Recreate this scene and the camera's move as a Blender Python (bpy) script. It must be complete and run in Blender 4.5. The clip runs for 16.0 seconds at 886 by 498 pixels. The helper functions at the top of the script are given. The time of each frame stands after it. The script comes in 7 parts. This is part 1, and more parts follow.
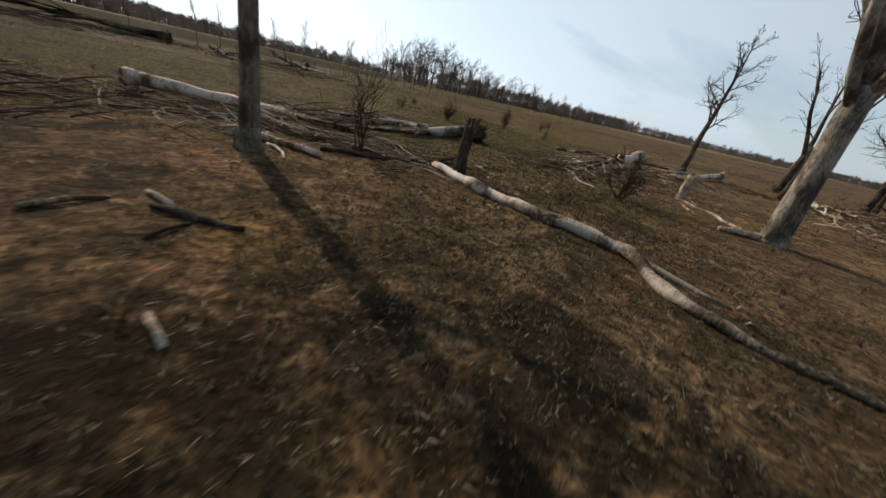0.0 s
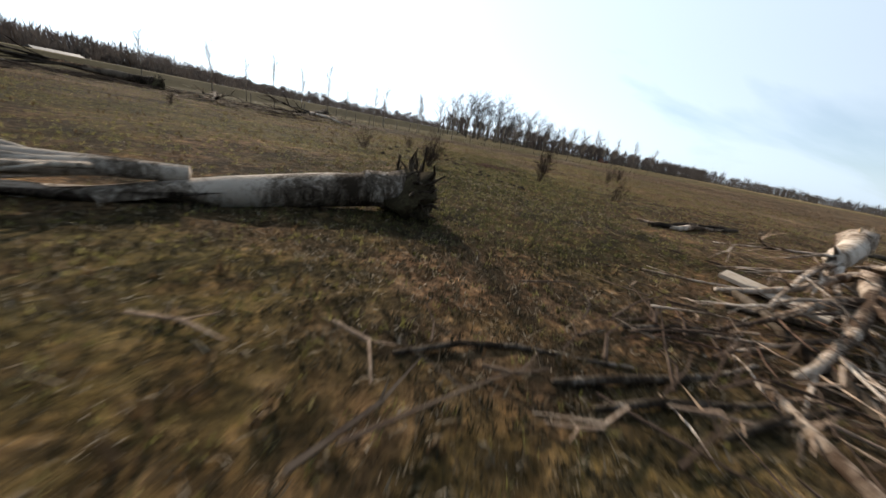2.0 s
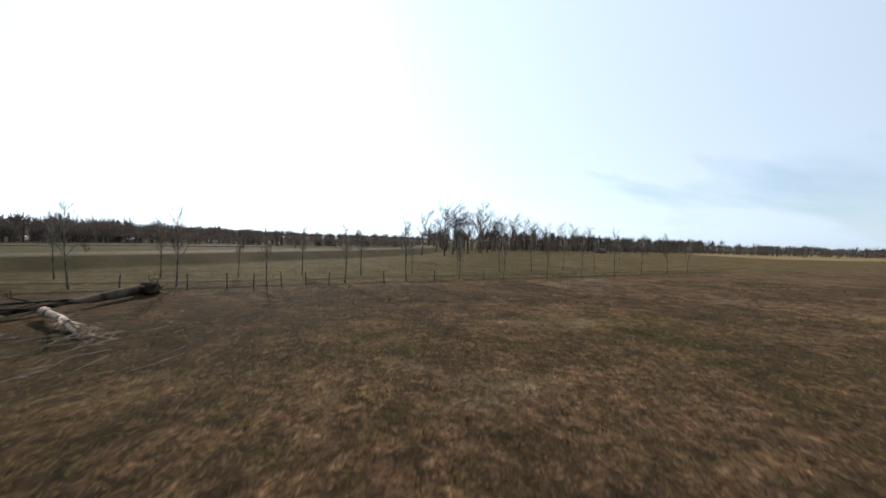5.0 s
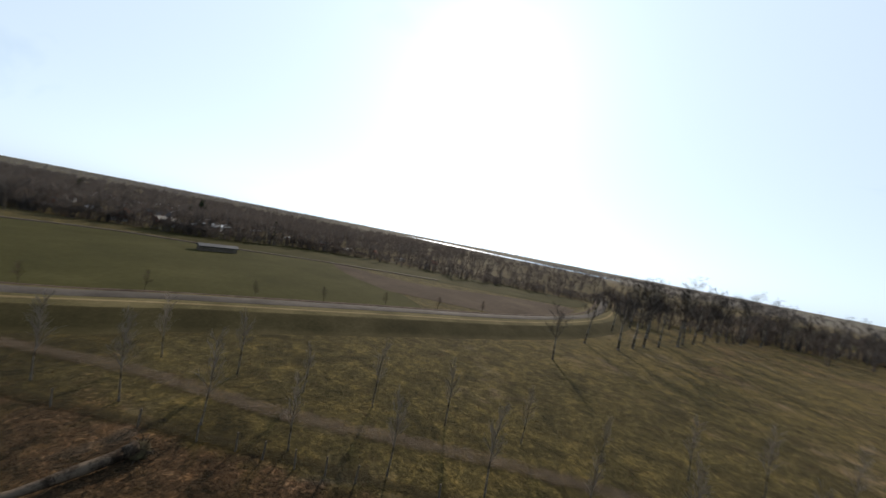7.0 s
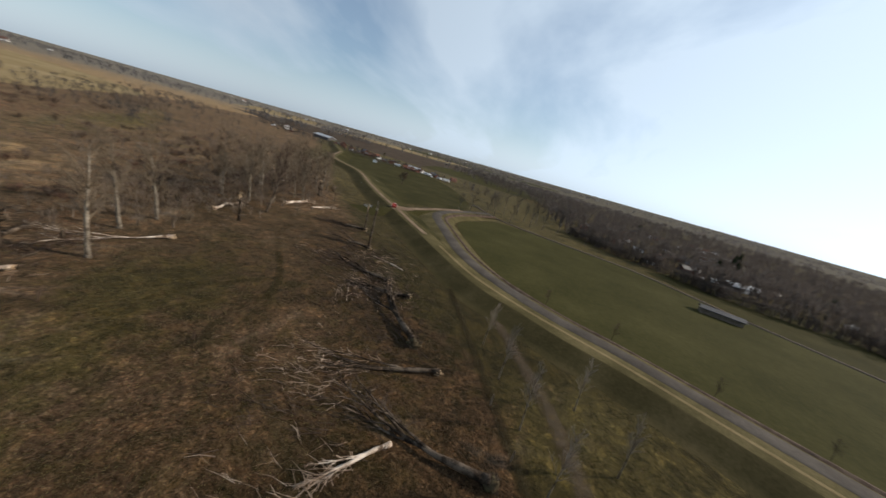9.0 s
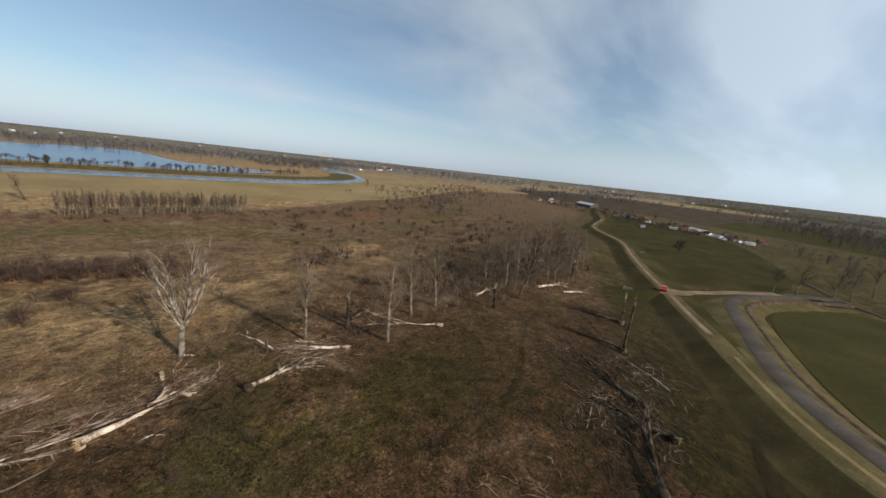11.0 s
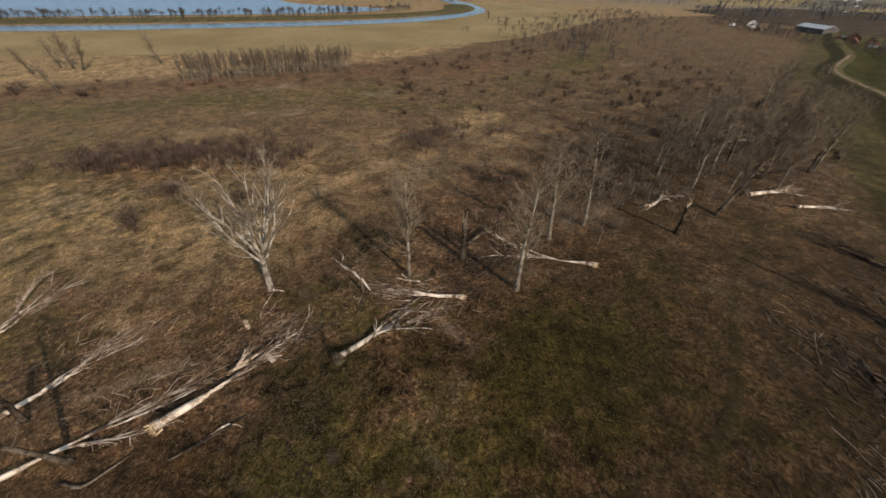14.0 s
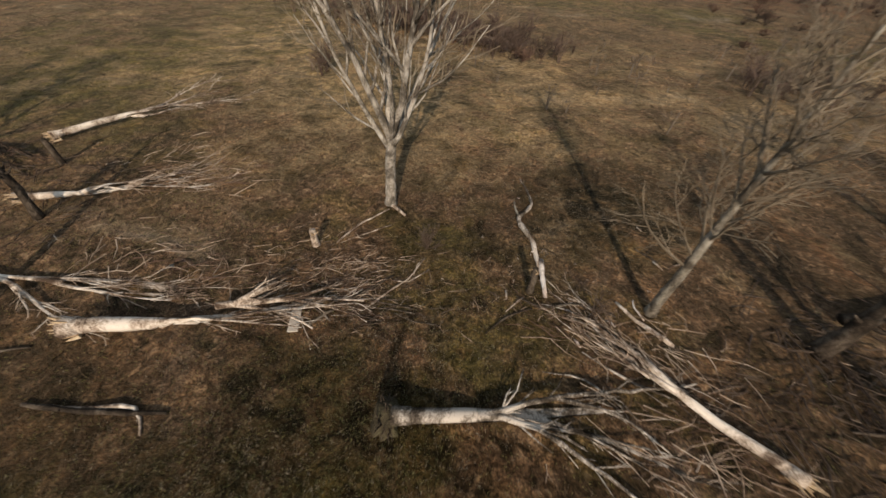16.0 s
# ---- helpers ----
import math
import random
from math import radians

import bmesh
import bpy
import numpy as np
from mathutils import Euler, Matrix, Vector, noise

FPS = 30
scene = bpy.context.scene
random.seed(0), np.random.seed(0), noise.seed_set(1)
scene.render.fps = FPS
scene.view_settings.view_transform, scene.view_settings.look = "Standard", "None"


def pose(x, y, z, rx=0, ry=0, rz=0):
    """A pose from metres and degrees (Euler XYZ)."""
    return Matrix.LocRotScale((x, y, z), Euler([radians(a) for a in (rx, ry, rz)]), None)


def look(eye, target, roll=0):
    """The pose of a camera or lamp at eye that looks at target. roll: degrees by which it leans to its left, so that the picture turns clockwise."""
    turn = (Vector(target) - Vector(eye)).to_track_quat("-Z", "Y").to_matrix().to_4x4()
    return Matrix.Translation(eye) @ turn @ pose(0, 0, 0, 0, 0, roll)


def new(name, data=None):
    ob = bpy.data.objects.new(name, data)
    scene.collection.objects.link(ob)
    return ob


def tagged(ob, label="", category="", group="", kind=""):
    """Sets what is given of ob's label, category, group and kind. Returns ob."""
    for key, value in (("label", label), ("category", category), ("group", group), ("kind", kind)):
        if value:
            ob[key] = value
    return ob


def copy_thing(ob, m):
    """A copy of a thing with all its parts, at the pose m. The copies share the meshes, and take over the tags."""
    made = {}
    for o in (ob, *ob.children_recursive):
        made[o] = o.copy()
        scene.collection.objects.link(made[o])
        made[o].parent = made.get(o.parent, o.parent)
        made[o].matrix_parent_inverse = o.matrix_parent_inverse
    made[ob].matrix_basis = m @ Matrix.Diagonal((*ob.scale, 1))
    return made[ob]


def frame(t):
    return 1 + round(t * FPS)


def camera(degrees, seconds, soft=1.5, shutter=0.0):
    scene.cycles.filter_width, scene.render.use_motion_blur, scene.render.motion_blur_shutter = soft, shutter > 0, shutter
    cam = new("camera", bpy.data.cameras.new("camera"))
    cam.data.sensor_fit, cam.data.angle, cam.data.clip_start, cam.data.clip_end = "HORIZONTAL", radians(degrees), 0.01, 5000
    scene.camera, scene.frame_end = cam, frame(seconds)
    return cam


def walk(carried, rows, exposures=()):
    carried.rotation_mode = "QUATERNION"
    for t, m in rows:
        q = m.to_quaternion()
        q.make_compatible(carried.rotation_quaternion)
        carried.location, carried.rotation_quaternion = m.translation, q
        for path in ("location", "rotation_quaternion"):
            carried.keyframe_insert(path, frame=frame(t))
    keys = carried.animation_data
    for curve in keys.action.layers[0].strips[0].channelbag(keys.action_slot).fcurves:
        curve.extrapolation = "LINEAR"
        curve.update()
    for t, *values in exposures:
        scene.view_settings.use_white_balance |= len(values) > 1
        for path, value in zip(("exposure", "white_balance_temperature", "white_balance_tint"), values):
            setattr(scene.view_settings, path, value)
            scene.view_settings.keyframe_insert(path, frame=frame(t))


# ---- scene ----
cam = camera(103.7, 16.0, soft=1.5, shutter=0.22)

# seconds, x, y, z, tilt, roll, heading
PATH = [
    (0.0, -16.197, -36.776, 1.808, 64.84, -12.00, -18.98),
    (0.5, -14.284, -35.003, 1.794, 66.78, -13.35, -17.69),
    (1.0, -12.536, -32.902, 1.751, 67.92, -13.75, -14.34),
    (1.5, -11.153, -30.433, 1.568, 69.19, -13.10, -10.87),
    (2.0, -9.998, -27.780, 1.269, 70.93, -10.50, -9.02),
    (2.5, -8.864, -24.898, 0.964, 73.09, -6.68, -9.20),
    (3.0, -7.911, -21.869, 0.698, 75.61, -3.83, -10.53),
    (3.5, -6.734, -18.590, 0.509, 78.70, -2.23, -11.30),
    (4.0, -5.685, -15.410, 0.686, 83.03, -1.86, -11.86),
    (6.5, 0.372, 0.936, 11.400, 90.34, -6.81, 4.61),
    (7.0, 1.159, 3.507, 13.390, 88.47, -11.02, 19.62),
    (7.5, 1.675, 5.777, 15.145, 84.72, -14.96, 38.37),
    (8.0, 1.753, 7.493, 16.462, 80.12, -17.14, 58.72),
    (8.5, 1.326, 9.034, 17.510, 75.86, -16.77, 79.61),
    (9.0, 0.731, 10.009, 18.002, 74.40, -15.20, 99.07),
    (9.5, -0.216, 10.620, 19.078, 74.67, -12.59, 116.31),
    (10.0, -1.138, 10.758, 19.757, 78.07, -10.39, 129.63),
    (12.5, -7.312, 3.348, 24.696, 71.99, -0.36, 148.11),
    (13.0, -8.518, 0.400, 24.547, 63.59, 0.24, 149.26),
    (13.5, -9.683, -2.986, 23.579, 56.75, -0.15, 152.03),
    (14.0, -10.507, -6.198, 21.931, 52.07, -1.18, 157.77),
    (14.5, -11.452, -9.598, 19.501, 48.67, -1.63, 167.55),
    (15.0, -11.827, -12.920, 16.501, 47.28, -1.92, 178.29),
    (15.5, -11.796, -16.245, 13.588, 46.17, -2.70, 189.17),
    (16.0, -11.875, -19.535, 10.645, 45.54, -2.32, 199.10),
]
EXPOSURES = [(0.0, -0.06, 6850, 10), (0.5, 0.0, 6800, 10), (1.0, 0.14, 6700, 10), (2.0, 0.30, 6550, 10), (2.5, 0.34, 6450, 10), (3.4, 0.30, 6450, 10), (4.0, 0.34, 6450, 10), (6.5, 0.06, 6450, 10), (10.0, 0.08, 6550, 10), (13.0, 0.07, 6650, 10), (16.0, 0.06, 6750, 10)]
UNIT = 1.4      # metres to one unit of the plan below
walk(cam, [(r[0], pose(r[1] * UNIT, r[2] * UNIT, r[3] * UNIT, *r[4:])) for r in PATH], EXPOSURES)

from mathutils.geometry import tessellate_polygon

# ---- daylight ----
SUN_TO = Vector((-0.30, 0.954, 0.0)).normalized()   # ground bearing of the sun
SUN_ELEV = radians(27)


def build_light():
    world = bpy.data.worlds.new("sky")
    scene.world = world
    world.use_nodes = True
    n, l = world.node_tree.nodes, world.node_tree.links
    n.clear()
    out = n.new("ShaderNodeOutputWorld")
    bg = n.new("ShaderNodeBackground")
    bg.inputs["Strength"].default_value = SKY
    sky = n.new("ShaderNodeTexSky")
    sky.sky_type = "NISHITA"
    sky.sun_disc = False
    sky.sun_elevation = SUN_ELEV
    sky.sun_rotation = math.atan2(SUN_TO.x, SUN_TO.y)
    sky.air_density, sky.dust_density, sky.ozone_density = 1.0, 0.7, 1.6
    co = n.new("ShaderNodeTexCoord")
    # thin streaked cloud, stretched along one bearing and flattened towards the horizon
    sep = n.new("ShaderNodeSeparateXYZ")
    l.new(co.outputs["Generated"], sep.inputs[0])
    lift = n.new("ShaderNodeMath"); lift.operation = "MAXIMUM"; lift.inputs[1].default_value = 0.0
    l.new(sep.outputs["Z"], lift.inputs[0])
    add = n.new("ShaderNodeMath"); add.operation = "ADD"; add.inputs[1].default_value = 0.28
    l.new(lift.outputs[0], add.inputs[0])
    flat = n.new("ShaderNodeVectorMath"); flat.operation = "DIVIDE"
    comb = n.new("ShaderNodeCombineXYZ")
    l.new(add.outputs[0], comb.inputs[0]); l.new(add.outputs[0], comb.inputs[1]); comb.inputs[2].default_value = 1.0
    l.new(co.outputs["Generated"], flat.inputs[0]); l.new(comb.outputs[0], flat.inputs[1])
    mp = n.new("ShaderNodeMapping")
    mp.inputs["Rotation"].default_value = (0, 0, radians(35)); mp.inputs["Scale"].default_value = (0.5, 0.95, 1)
    l.new(flat.outputs[0], mp.inputs["Vector"])
    no = n.new("ShaderNodeTexNoise")
    no.inputs["Scale"].default_value = 1.25; no.inputs["Detail"].default_value = 6
    no.inputs["Roughness"].default_value = 0.52; no.inputs["Distortion"].default_value = 0.35
    l.new(mp.outputs[0], no.inputs["Vector"])
    ramp = n.new("ShaderNodeValToRGB")
    ramp.color_ramp.elements[0].position, ramp.color_ramp.elements[1].position = 0.33, 0.56
    ramp.color_ramp.elements[0].color, ramp.color_ramp.elements[1].color = (0.26,) * 3 + (1,), (0.9,) * 3 + (1,)
    aim = n.new("ShaderNodeVectorMath"); aim.operation = "DOT_PRODUCT"
    l.new(co.outputs["Generated"], aim.inputs[0]); aim.inputs[1].default_value = tuple(SUN_TO)
    veil = n.new("ShaderNodeMath"); veil.operation = "MULTIPLY_ADD"        # the high veil is thicker towards the sun
    l.new(aim.outputs["Value"], veil.inputs[0]); veil.inputs[1].default_value = 0.20
    l.new(no.outputs["Fac"], veil.inputs[2])
    l.new(veil.outputs[0], ramp.inputs[0])
    # cloud takes the sky's own brightness, whitened
    bw = n.new("ShaderNodeRGBToBW")
    l.new(sky.outputs[0], bw.inputs[0])
    gain = n.new("ShaderNodeMath"); gain.operation = "MULTIPLY_ADD"
    gain.inputs[1].default_value, gain.inputs[2].default_value = 0.42, 4.3
    l.new(bw.outputs[0], gain.inputs[0])
    near = n.new("ShaderNodeVectorMath"); near.operation = "DOT_PRODUCT"       # brighter towards the sun
    l.new(co.outputs["Generated"], near.inputs[0])
    near.inputs[1].default_value = tuple(SUN_TO * math.cos(SUN_ELEV) + Vector((0, 0, math.sin(SUN_ELEV))))
    glow = n.new("ShaderNodeMath"); glow.operation = "MULTIPLY_ADD"; glow.use_clamp = True
    l.new(near.outputs["Value"], glow.inputs[0]); glow.inputs[1].default_value, glow.inputs[2].default_value = 0.8, 0.2
    lit = n.new("ShaderNodeMath"); lit.operation = "MULTIPLY_ADD"; lit.inputs[1].default_value = 4.5
    l.new(glow.outputs[0], lit.inputs[0]); l.new(gain.outputs[0], lit.inputs[2])
    tint = n.new("ShaderNodeMix"); tint.data_type = "RGBA"; tint.blend_type = "MULTIPLY"; tint.inputs["Factor"].default_value = 1.0
    l.new(lit.outputs[0], tint.inputs["A"]); tint.inputs["B"].default_value = (0.97, 1.0, 1.09, 1)
    mix = n.new("ShaderNodeMix"); mix.data_type = "RGBA"
    low = n.new("ShaderNodeMapRange"); low.interpolation_type = "SMOOTHSTEP"      # haze low over the horizon
    low.inputs["From Min"].default_value, low.inputs["From Max"].default_value = 0.22, -0.02
    low.inputs["To Min"].default_value, low.inputs["To Max"].default_value = 0.0, 0.85
    l.new(sep.outputs["Z"], low.inputs["Value"])
    hazy = n.new("ShaderNodeMath"); hazy.operation = "MAXIMUM"
    l.new(low.outputs[0], hazy.inputs[0]); l.new(ramp.outputs[0], hazy.inputs[1])
    l.new(hazy.outputs[0], mix.inputs["Factor"]); l.new(sky.outputs[0], mix.inputs["A"]); l.new(tint.outputs["Result"], mix.inputs["B"])
    cool = n.new("ShaderNodeMix"); cool.data_type = "RGBA"; cool.blend_type = "MULTIPLY"; cool.inputs["Factor"].default_value = 1.0
    l.new(mix.outputs["Result"], cool.inputs["A"]); cool.inputs["B"].default_value = (0.86, 1.0, 1.08, 1)
    l.new(cool.outputs["Result"], bg.inputs["Color"]); l.new(bg.outputs[0], out.inputs[0])
    lamp = bpy.data.lights.new("sun", "SUN")
    lamp.energy, lamp.angle, lamp.color = SUN, radians(0.6), (1.0, 0.868, 0.725)
    way = SUN_TO * math.cos(SUN_ELEV) + Vector((0, 0, math.sin(SUN_ELEV)))
    new("sun", lamp).matrix_world = look(way * 100, (0, 0, 0))


SUN, SKY = 5.0, 0.094
build_light()


# ---- materials ----
def material(name, rough=0.9, metal=0.0):
    m = bpy.data.materials.new(name)
    m.use_nodes = True
    b = m.node_tree.nodes["Principled BSDF"]
    b.inputs["Roughness"].default_value, b.inputs["Metallic"].default_value = rough, metal
    b.inputs["Specular IOR Level"].default_value = 0.03 if rough > 0.8 else 0.3
    return m, m.node_tree.nodes, m.node_tree.links, b


def plan_position(n, l):
    """Place on the plan, in its units."""
    x = n.new("ShaderNodeVectorMath")
    x.operation = "SCALE"
    x.inputs["Scale"].default_value = 1 / UNIT
    l.new(n.new("ShaderNodeNewGeometry").outputs["Position"], x.inputs[0])
    return x.outputs[0]


def noise_node(n, l, vec, scale, detail=4.0, rough=0.6, distort=0.0):
    t = n.new("ShaderNodeTexNoise")
    t.inputs["Scale"].default_value, t.inputs["Detail"].default_value = scale, detail
    t.inputs["Roughness"].default_value, t.inputs["Distortion"].default_value = rough, distort
    if vec is not None:
        l.new(vec, t.inputs["Vector"])
    return t.outputs["Fac"]


def ramp_node(n, l, fac, stops):
    r = n.new("ShaderNodeValToRGB")
    e = r.color_ramp.elements
    while len(e) < len(stops):
        e.new(0.5)
    for el, (p, c) in zip(e, stops):
        el.position, el.color = p, (*c, 1) if len(c) == 3 else c
    l.new(fac, r.inputs[0])
    return r.outputs[0]


def mix_node(n, l, fac, a, b, mode="MIX"):
    x = n.new("ShaderNodeMix")
    x.data_type, x.blend_type = "RGBA", mode
    for key, v in (("Factor", fac), ("A", a), ("B", b)):
        if isinstance(v, (int, float)):
            x.inputs[key].default_value = v
        elif isinstance(v, tuple):
            x.inputs[key].default_value = (*v, 1)
        else:
            l.new(v, x.inputs[key])
    return x.outputs["Result"]


def math_node(n, l, op, a, b):
    x = n.new("ShaderNodeMath")
    x.operation = op
    for i, v in enumerate((a, b)):
        if isinstance(v, (int, float)):
            x.inputs[i].default_value = v
        else:
            l.new(v, x.inputs[i])
    return x.outputs[0]


def bump_node(n, l, b, height, strength, dist):
    x = n.new("ShaderNodeBump")
    x.inputs["Strength"].default_value, x.inputs["Distance"].default_value = strength, dist
    l.new(height, x.inputs["Height"])
    l.new(x.outputs[0], b.inputs["Normal"])


def surface(name, dark, mid, light, scale=3.0, rough=0.9, bump=0.3, dist=0.02, coords="Object", stretch=(1, 1, 1), vary=0.0, metal=0.0):
    """Three-tone surface with grain at two sizes, stains and relief."""
    m, n, l, b = material(name, rough, metal)
    co = n.new("ShaderNodeTexCoord").outputs[coords] if coords != "Position" else plan_position(n, l)
    mp = n.new("ShaderNodeMapping")
    mp.inputs["Scale"].default_value = stretch
    l.new(co, mp.inputs["Vector"])
    big = noise_node(n, l, mp.outputs[0], scale * 0.22, 3)
    fine = noise_node(n, l, mp.outputs[0], scale * 3.5, 6, 0.7)
    both = math_node(n, l, "ADD", math_node(n, l, "MULTIPLY", big, 0.55), math_node(n, l, "MULTIPLY", fine, 0.45))
    col = ramp_node(n, l, both, [(0.34, dark), (0.5, mid), (0.66, light)])
    if vary:
        rnd = n.new("ShaderNodeObjectInfo").outputs["Random"]
        col = mix_node(n, l, vary, col, ramp_node(n, l, rnd, [(0.0, (0.45, 0.45, 0.45)), (1.0, (1.25, 1.2, 1.15))]), "MULTIPLY")
    l.new(col, b.inputs["Base Color"])
    bump_node(n, l, b, fine, bump, dist)
    return m


def grass_tones(n, l, pos):
    """Colour of the turf at a place: olive, dry straw, brown litter, in patches."""
    patch = noise_node(n, l, pos, 0.045, 5, 0.62, 0.6)
    mid = noise_node(n, l, pos, 0.5, 5, 0.65, 0.3)
    return patch, mid


def darken_range(n, l, v):
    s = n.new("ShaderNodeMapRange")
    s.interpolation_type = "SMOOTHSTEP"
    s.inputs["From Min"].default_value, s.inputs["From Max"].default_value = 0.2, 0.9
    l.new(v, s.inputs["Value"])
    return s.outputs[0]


def ground_material():
    m, n, l, b = material("turf", 0.95)
    b.inputs["Specular IOR Level"].default_value = 0.02
    b.inputs["Sheen Weight"].default_value, b.inputs["Sheen Roughness"].default_value, b.inputs["Sheen Tint"].default_value = 0.075, 0.4, (0.88, 0.75, 0.48, 1)
    pos = plan_position(n, l)
    patch, mid = grass_tones(n, l, pos)
    fine = noise_node(n, l, pos, 13.0, 5, 0.75)
    tuft = noise_node(n, l, pos, 3.2, 7, 0.74, 1.0)

    def attr(name):
        a = n.new("ShaderNodeAttribute")
        a.attribute_name = name
        return a.outputs["Fac"]

    green, dry, red, bare, darken, mown, far = attr("green"), attr("dry"), attr("red"), attr("bare"), attr("darken"), attr("mown"), attr("far")
    brown = ramp_node(n, l, tuft, [(0.36, (0.017, 0.0095, 0.0055)), (0.46, (0.058, 0.0335, 0.0195)), (0.55, (0.104, 0.061, 0.0365)), (0.66, (0.245, 0.158, 0.098))])
    olive = ramp_node(n, l, tuft, [(0.36, (0.016, 0.0125, 0.004)), (0.5, (0.058, 0.045, 0.0145)), (0.66, (0.135, 0.098, 0.038))])
    lush = ramp_node(n, l, tuft, [(0.36, (0.017, 0.0155, 0.005)), (0.5, (0.043, 0.035, 0.0125)), (0.66, (0.085, 0.066, 0.027))])
    straw = ramp_node(n, l, tuft, [(0.36, (0.095, 0.057, 0.029)), (0.5, (0.205, 0.134, 0.071)), (0.66, (0.335, 0.238, 0.14))])
    rust = ramp_node(n, l, tuft, [(0.36, (0.026, 0.0115, 0.007)), (0.5, (0.095, 0.041, 0.024)), (0.66, (0.17, 0.085, 0.05))])
    soil = ramp_node(n, l, tuft, [(0.36, (0.012, 0.0075, 0.0042)), (0.64, (0.042, 0.026, 0.015))])

    def spread(v):
        """Noise stretched to fill 0 to 1, so that a cover of 0.4 takes about 0.4 of the ground."""
        return math_node(n, l, "ADD", math_node(n, l, "MULTIPLY", math_node(n, l, "SUBTRACT", v, 0.5), 2.6), 0.5)

    def gate(a, noise_out, soft):
        d = math_node(n, l, "SUBTRACT", a, noise_out)
        s = n.new("ShaderNodeMapRange")
        s.interpolation_type = "SMOOTHSTEP"
        s.inputs["From Min"].default_value, s.inputs["From Max"].default_value = -soft, soft
        l.new(d, s.inputs["Value"])
        return s.outputs[0]

    shift = n.new("ShaderNodeVectorMath"); shift.operation = "ADD"; shift.inputs[1].default_value = (371.0, 127.0, 5.0)
    l.new(pos, shift.inputs[0])
    other = noise_node(n, l, shift.outputs[0], 0.11, 7, 0.68, 0.8)
    small = noise_node(n, l, shift.outputs[0], 0.9, 6, 0.7, 0.6)
    m1 = spread(math_node(n, l, "ADD", math_node(n, l, "MULTIPLY", patch, 0.62), math_node(n, l, "MULTIPLY", mid, 0.38)))
    m2 = spread(math_node(n, l, "ADD", math_node(n, l, "MULTIPLY", other, 0.55), math_node(n, l, "MULTIPLY", small, 0.45)))
    col = mix_node(n, l, gate(green, m1, 0.2), brown, olive)
    col = mix_node(n, l, gate(dry, m2, 0.16), col, straw)
    col = mix_node(n, l, gate(red, spread(mid), 0.22), col, rust)
    col = mix_node(n, l, gate(bare, spread(small), 0.16), col, soil)
    # distance haze painted as a pale grey ground tone
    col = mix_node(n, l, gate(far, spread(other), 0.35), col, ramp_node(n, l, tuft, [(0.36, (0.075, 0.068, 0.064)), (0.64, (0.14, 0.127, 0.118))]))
    col = mix_node(n, l, gate(mown, spread(mid), 0.5), col, lush)
    # darkening mask, some painted shade included, broken up by noise
    darken_noisy = math_node(n, l, "ADD", darken, math_node(n, l, "MULTIPLY", math_node(n, l, "SUBTRACT", other, 0.5), 1.6))
    col = mix_node(n, l, darken_range(n, l, darken_noisy), col, (0.46, 0.45, 0.40), "MULTIPLY")
    wide = ramp_node(n, l, noise_node(n, l, shift.outputs[0], 0.27, 6, 0.7, 1.2), [(0.36, (0.40, 0.40, 0.38)), (0.5, (0.95, 0.95, 0.95)), (0.64, (1.5, 1.42, 1.28))])
    col = mix_node(n, l, 0.8, col, wide, "MULTIPLY")
    hummock = ramp_node(n, l, small, [(0.34, (0.36, 0.35, 0.33)), (0.5, (0.95, 0.95, 0.95)), (0.64, (1.6, 1.52, 1.38))])
    col = mix_node(n, l, 0.85, col, hummock, "MULTIPLY")
    speck = ramp_node(n, l, fine, [(0.34, (0.28, 0.28, 0.28)), (0.5, (1, 1, 1)), (0.66, (1.8, 1.7, 1.5))])
    col = mix_node(n, l, 1.0, col, speck, "MULTIPLY")
    l.new(col, b.inputs["Base Color"])
    bump_node(n, l, b, math_node(n, l, "ADD", tuft, math_node(n, l, "MULTIPLY", fine, 0.4)), 1.0, 0.16)
    return m


def blade_material(name, cols, through_part=0.42):
    m, n, l, b = material(name, 0.8)
    rnd = n.new("ShaderNodeNewGeometry").outputs["Random Per Island"]
    pos = plan_position(n, l)
    patch, mid = grass_tones(n, l, pos)
    clump = noise_node(n, l, pos, 5.5, 3, 0.6)
    f = math_node(n, l, "ADD", math_node(n, l, "MULTIPLY", rnd, 0.40), math_node(n, l, "MULTIPLY", mid, 0.25))
    f = math_node(n, l, "ADD", f, math_node(n, l, "MULTIPLY", math_node(n, l, "ADD", math_node(n, l, "MULTIPLY", math_node(n, l, "SUBTRACT", clump, 0.5), 2.0), 0.5), 0.35))
    col = ramp_node(n, l, f, cols)
    l.new(col, b.inputs["Base Color"])
    through_light = n.new("ShaderNodeBsdfTranslucent")
    l.new(col, through_light.inputs["Color"])
    both = n.new("ShaderNodeMixShader")
    both.inputs[0].default_value = through_part
    l.new(b.outputs[0], both.inputs[1]); l.new(through_light.outputs[0], both.inputs[2])
    l.new(both.outputs[0], n["Material Output"].inputs["Surface"])
    return m


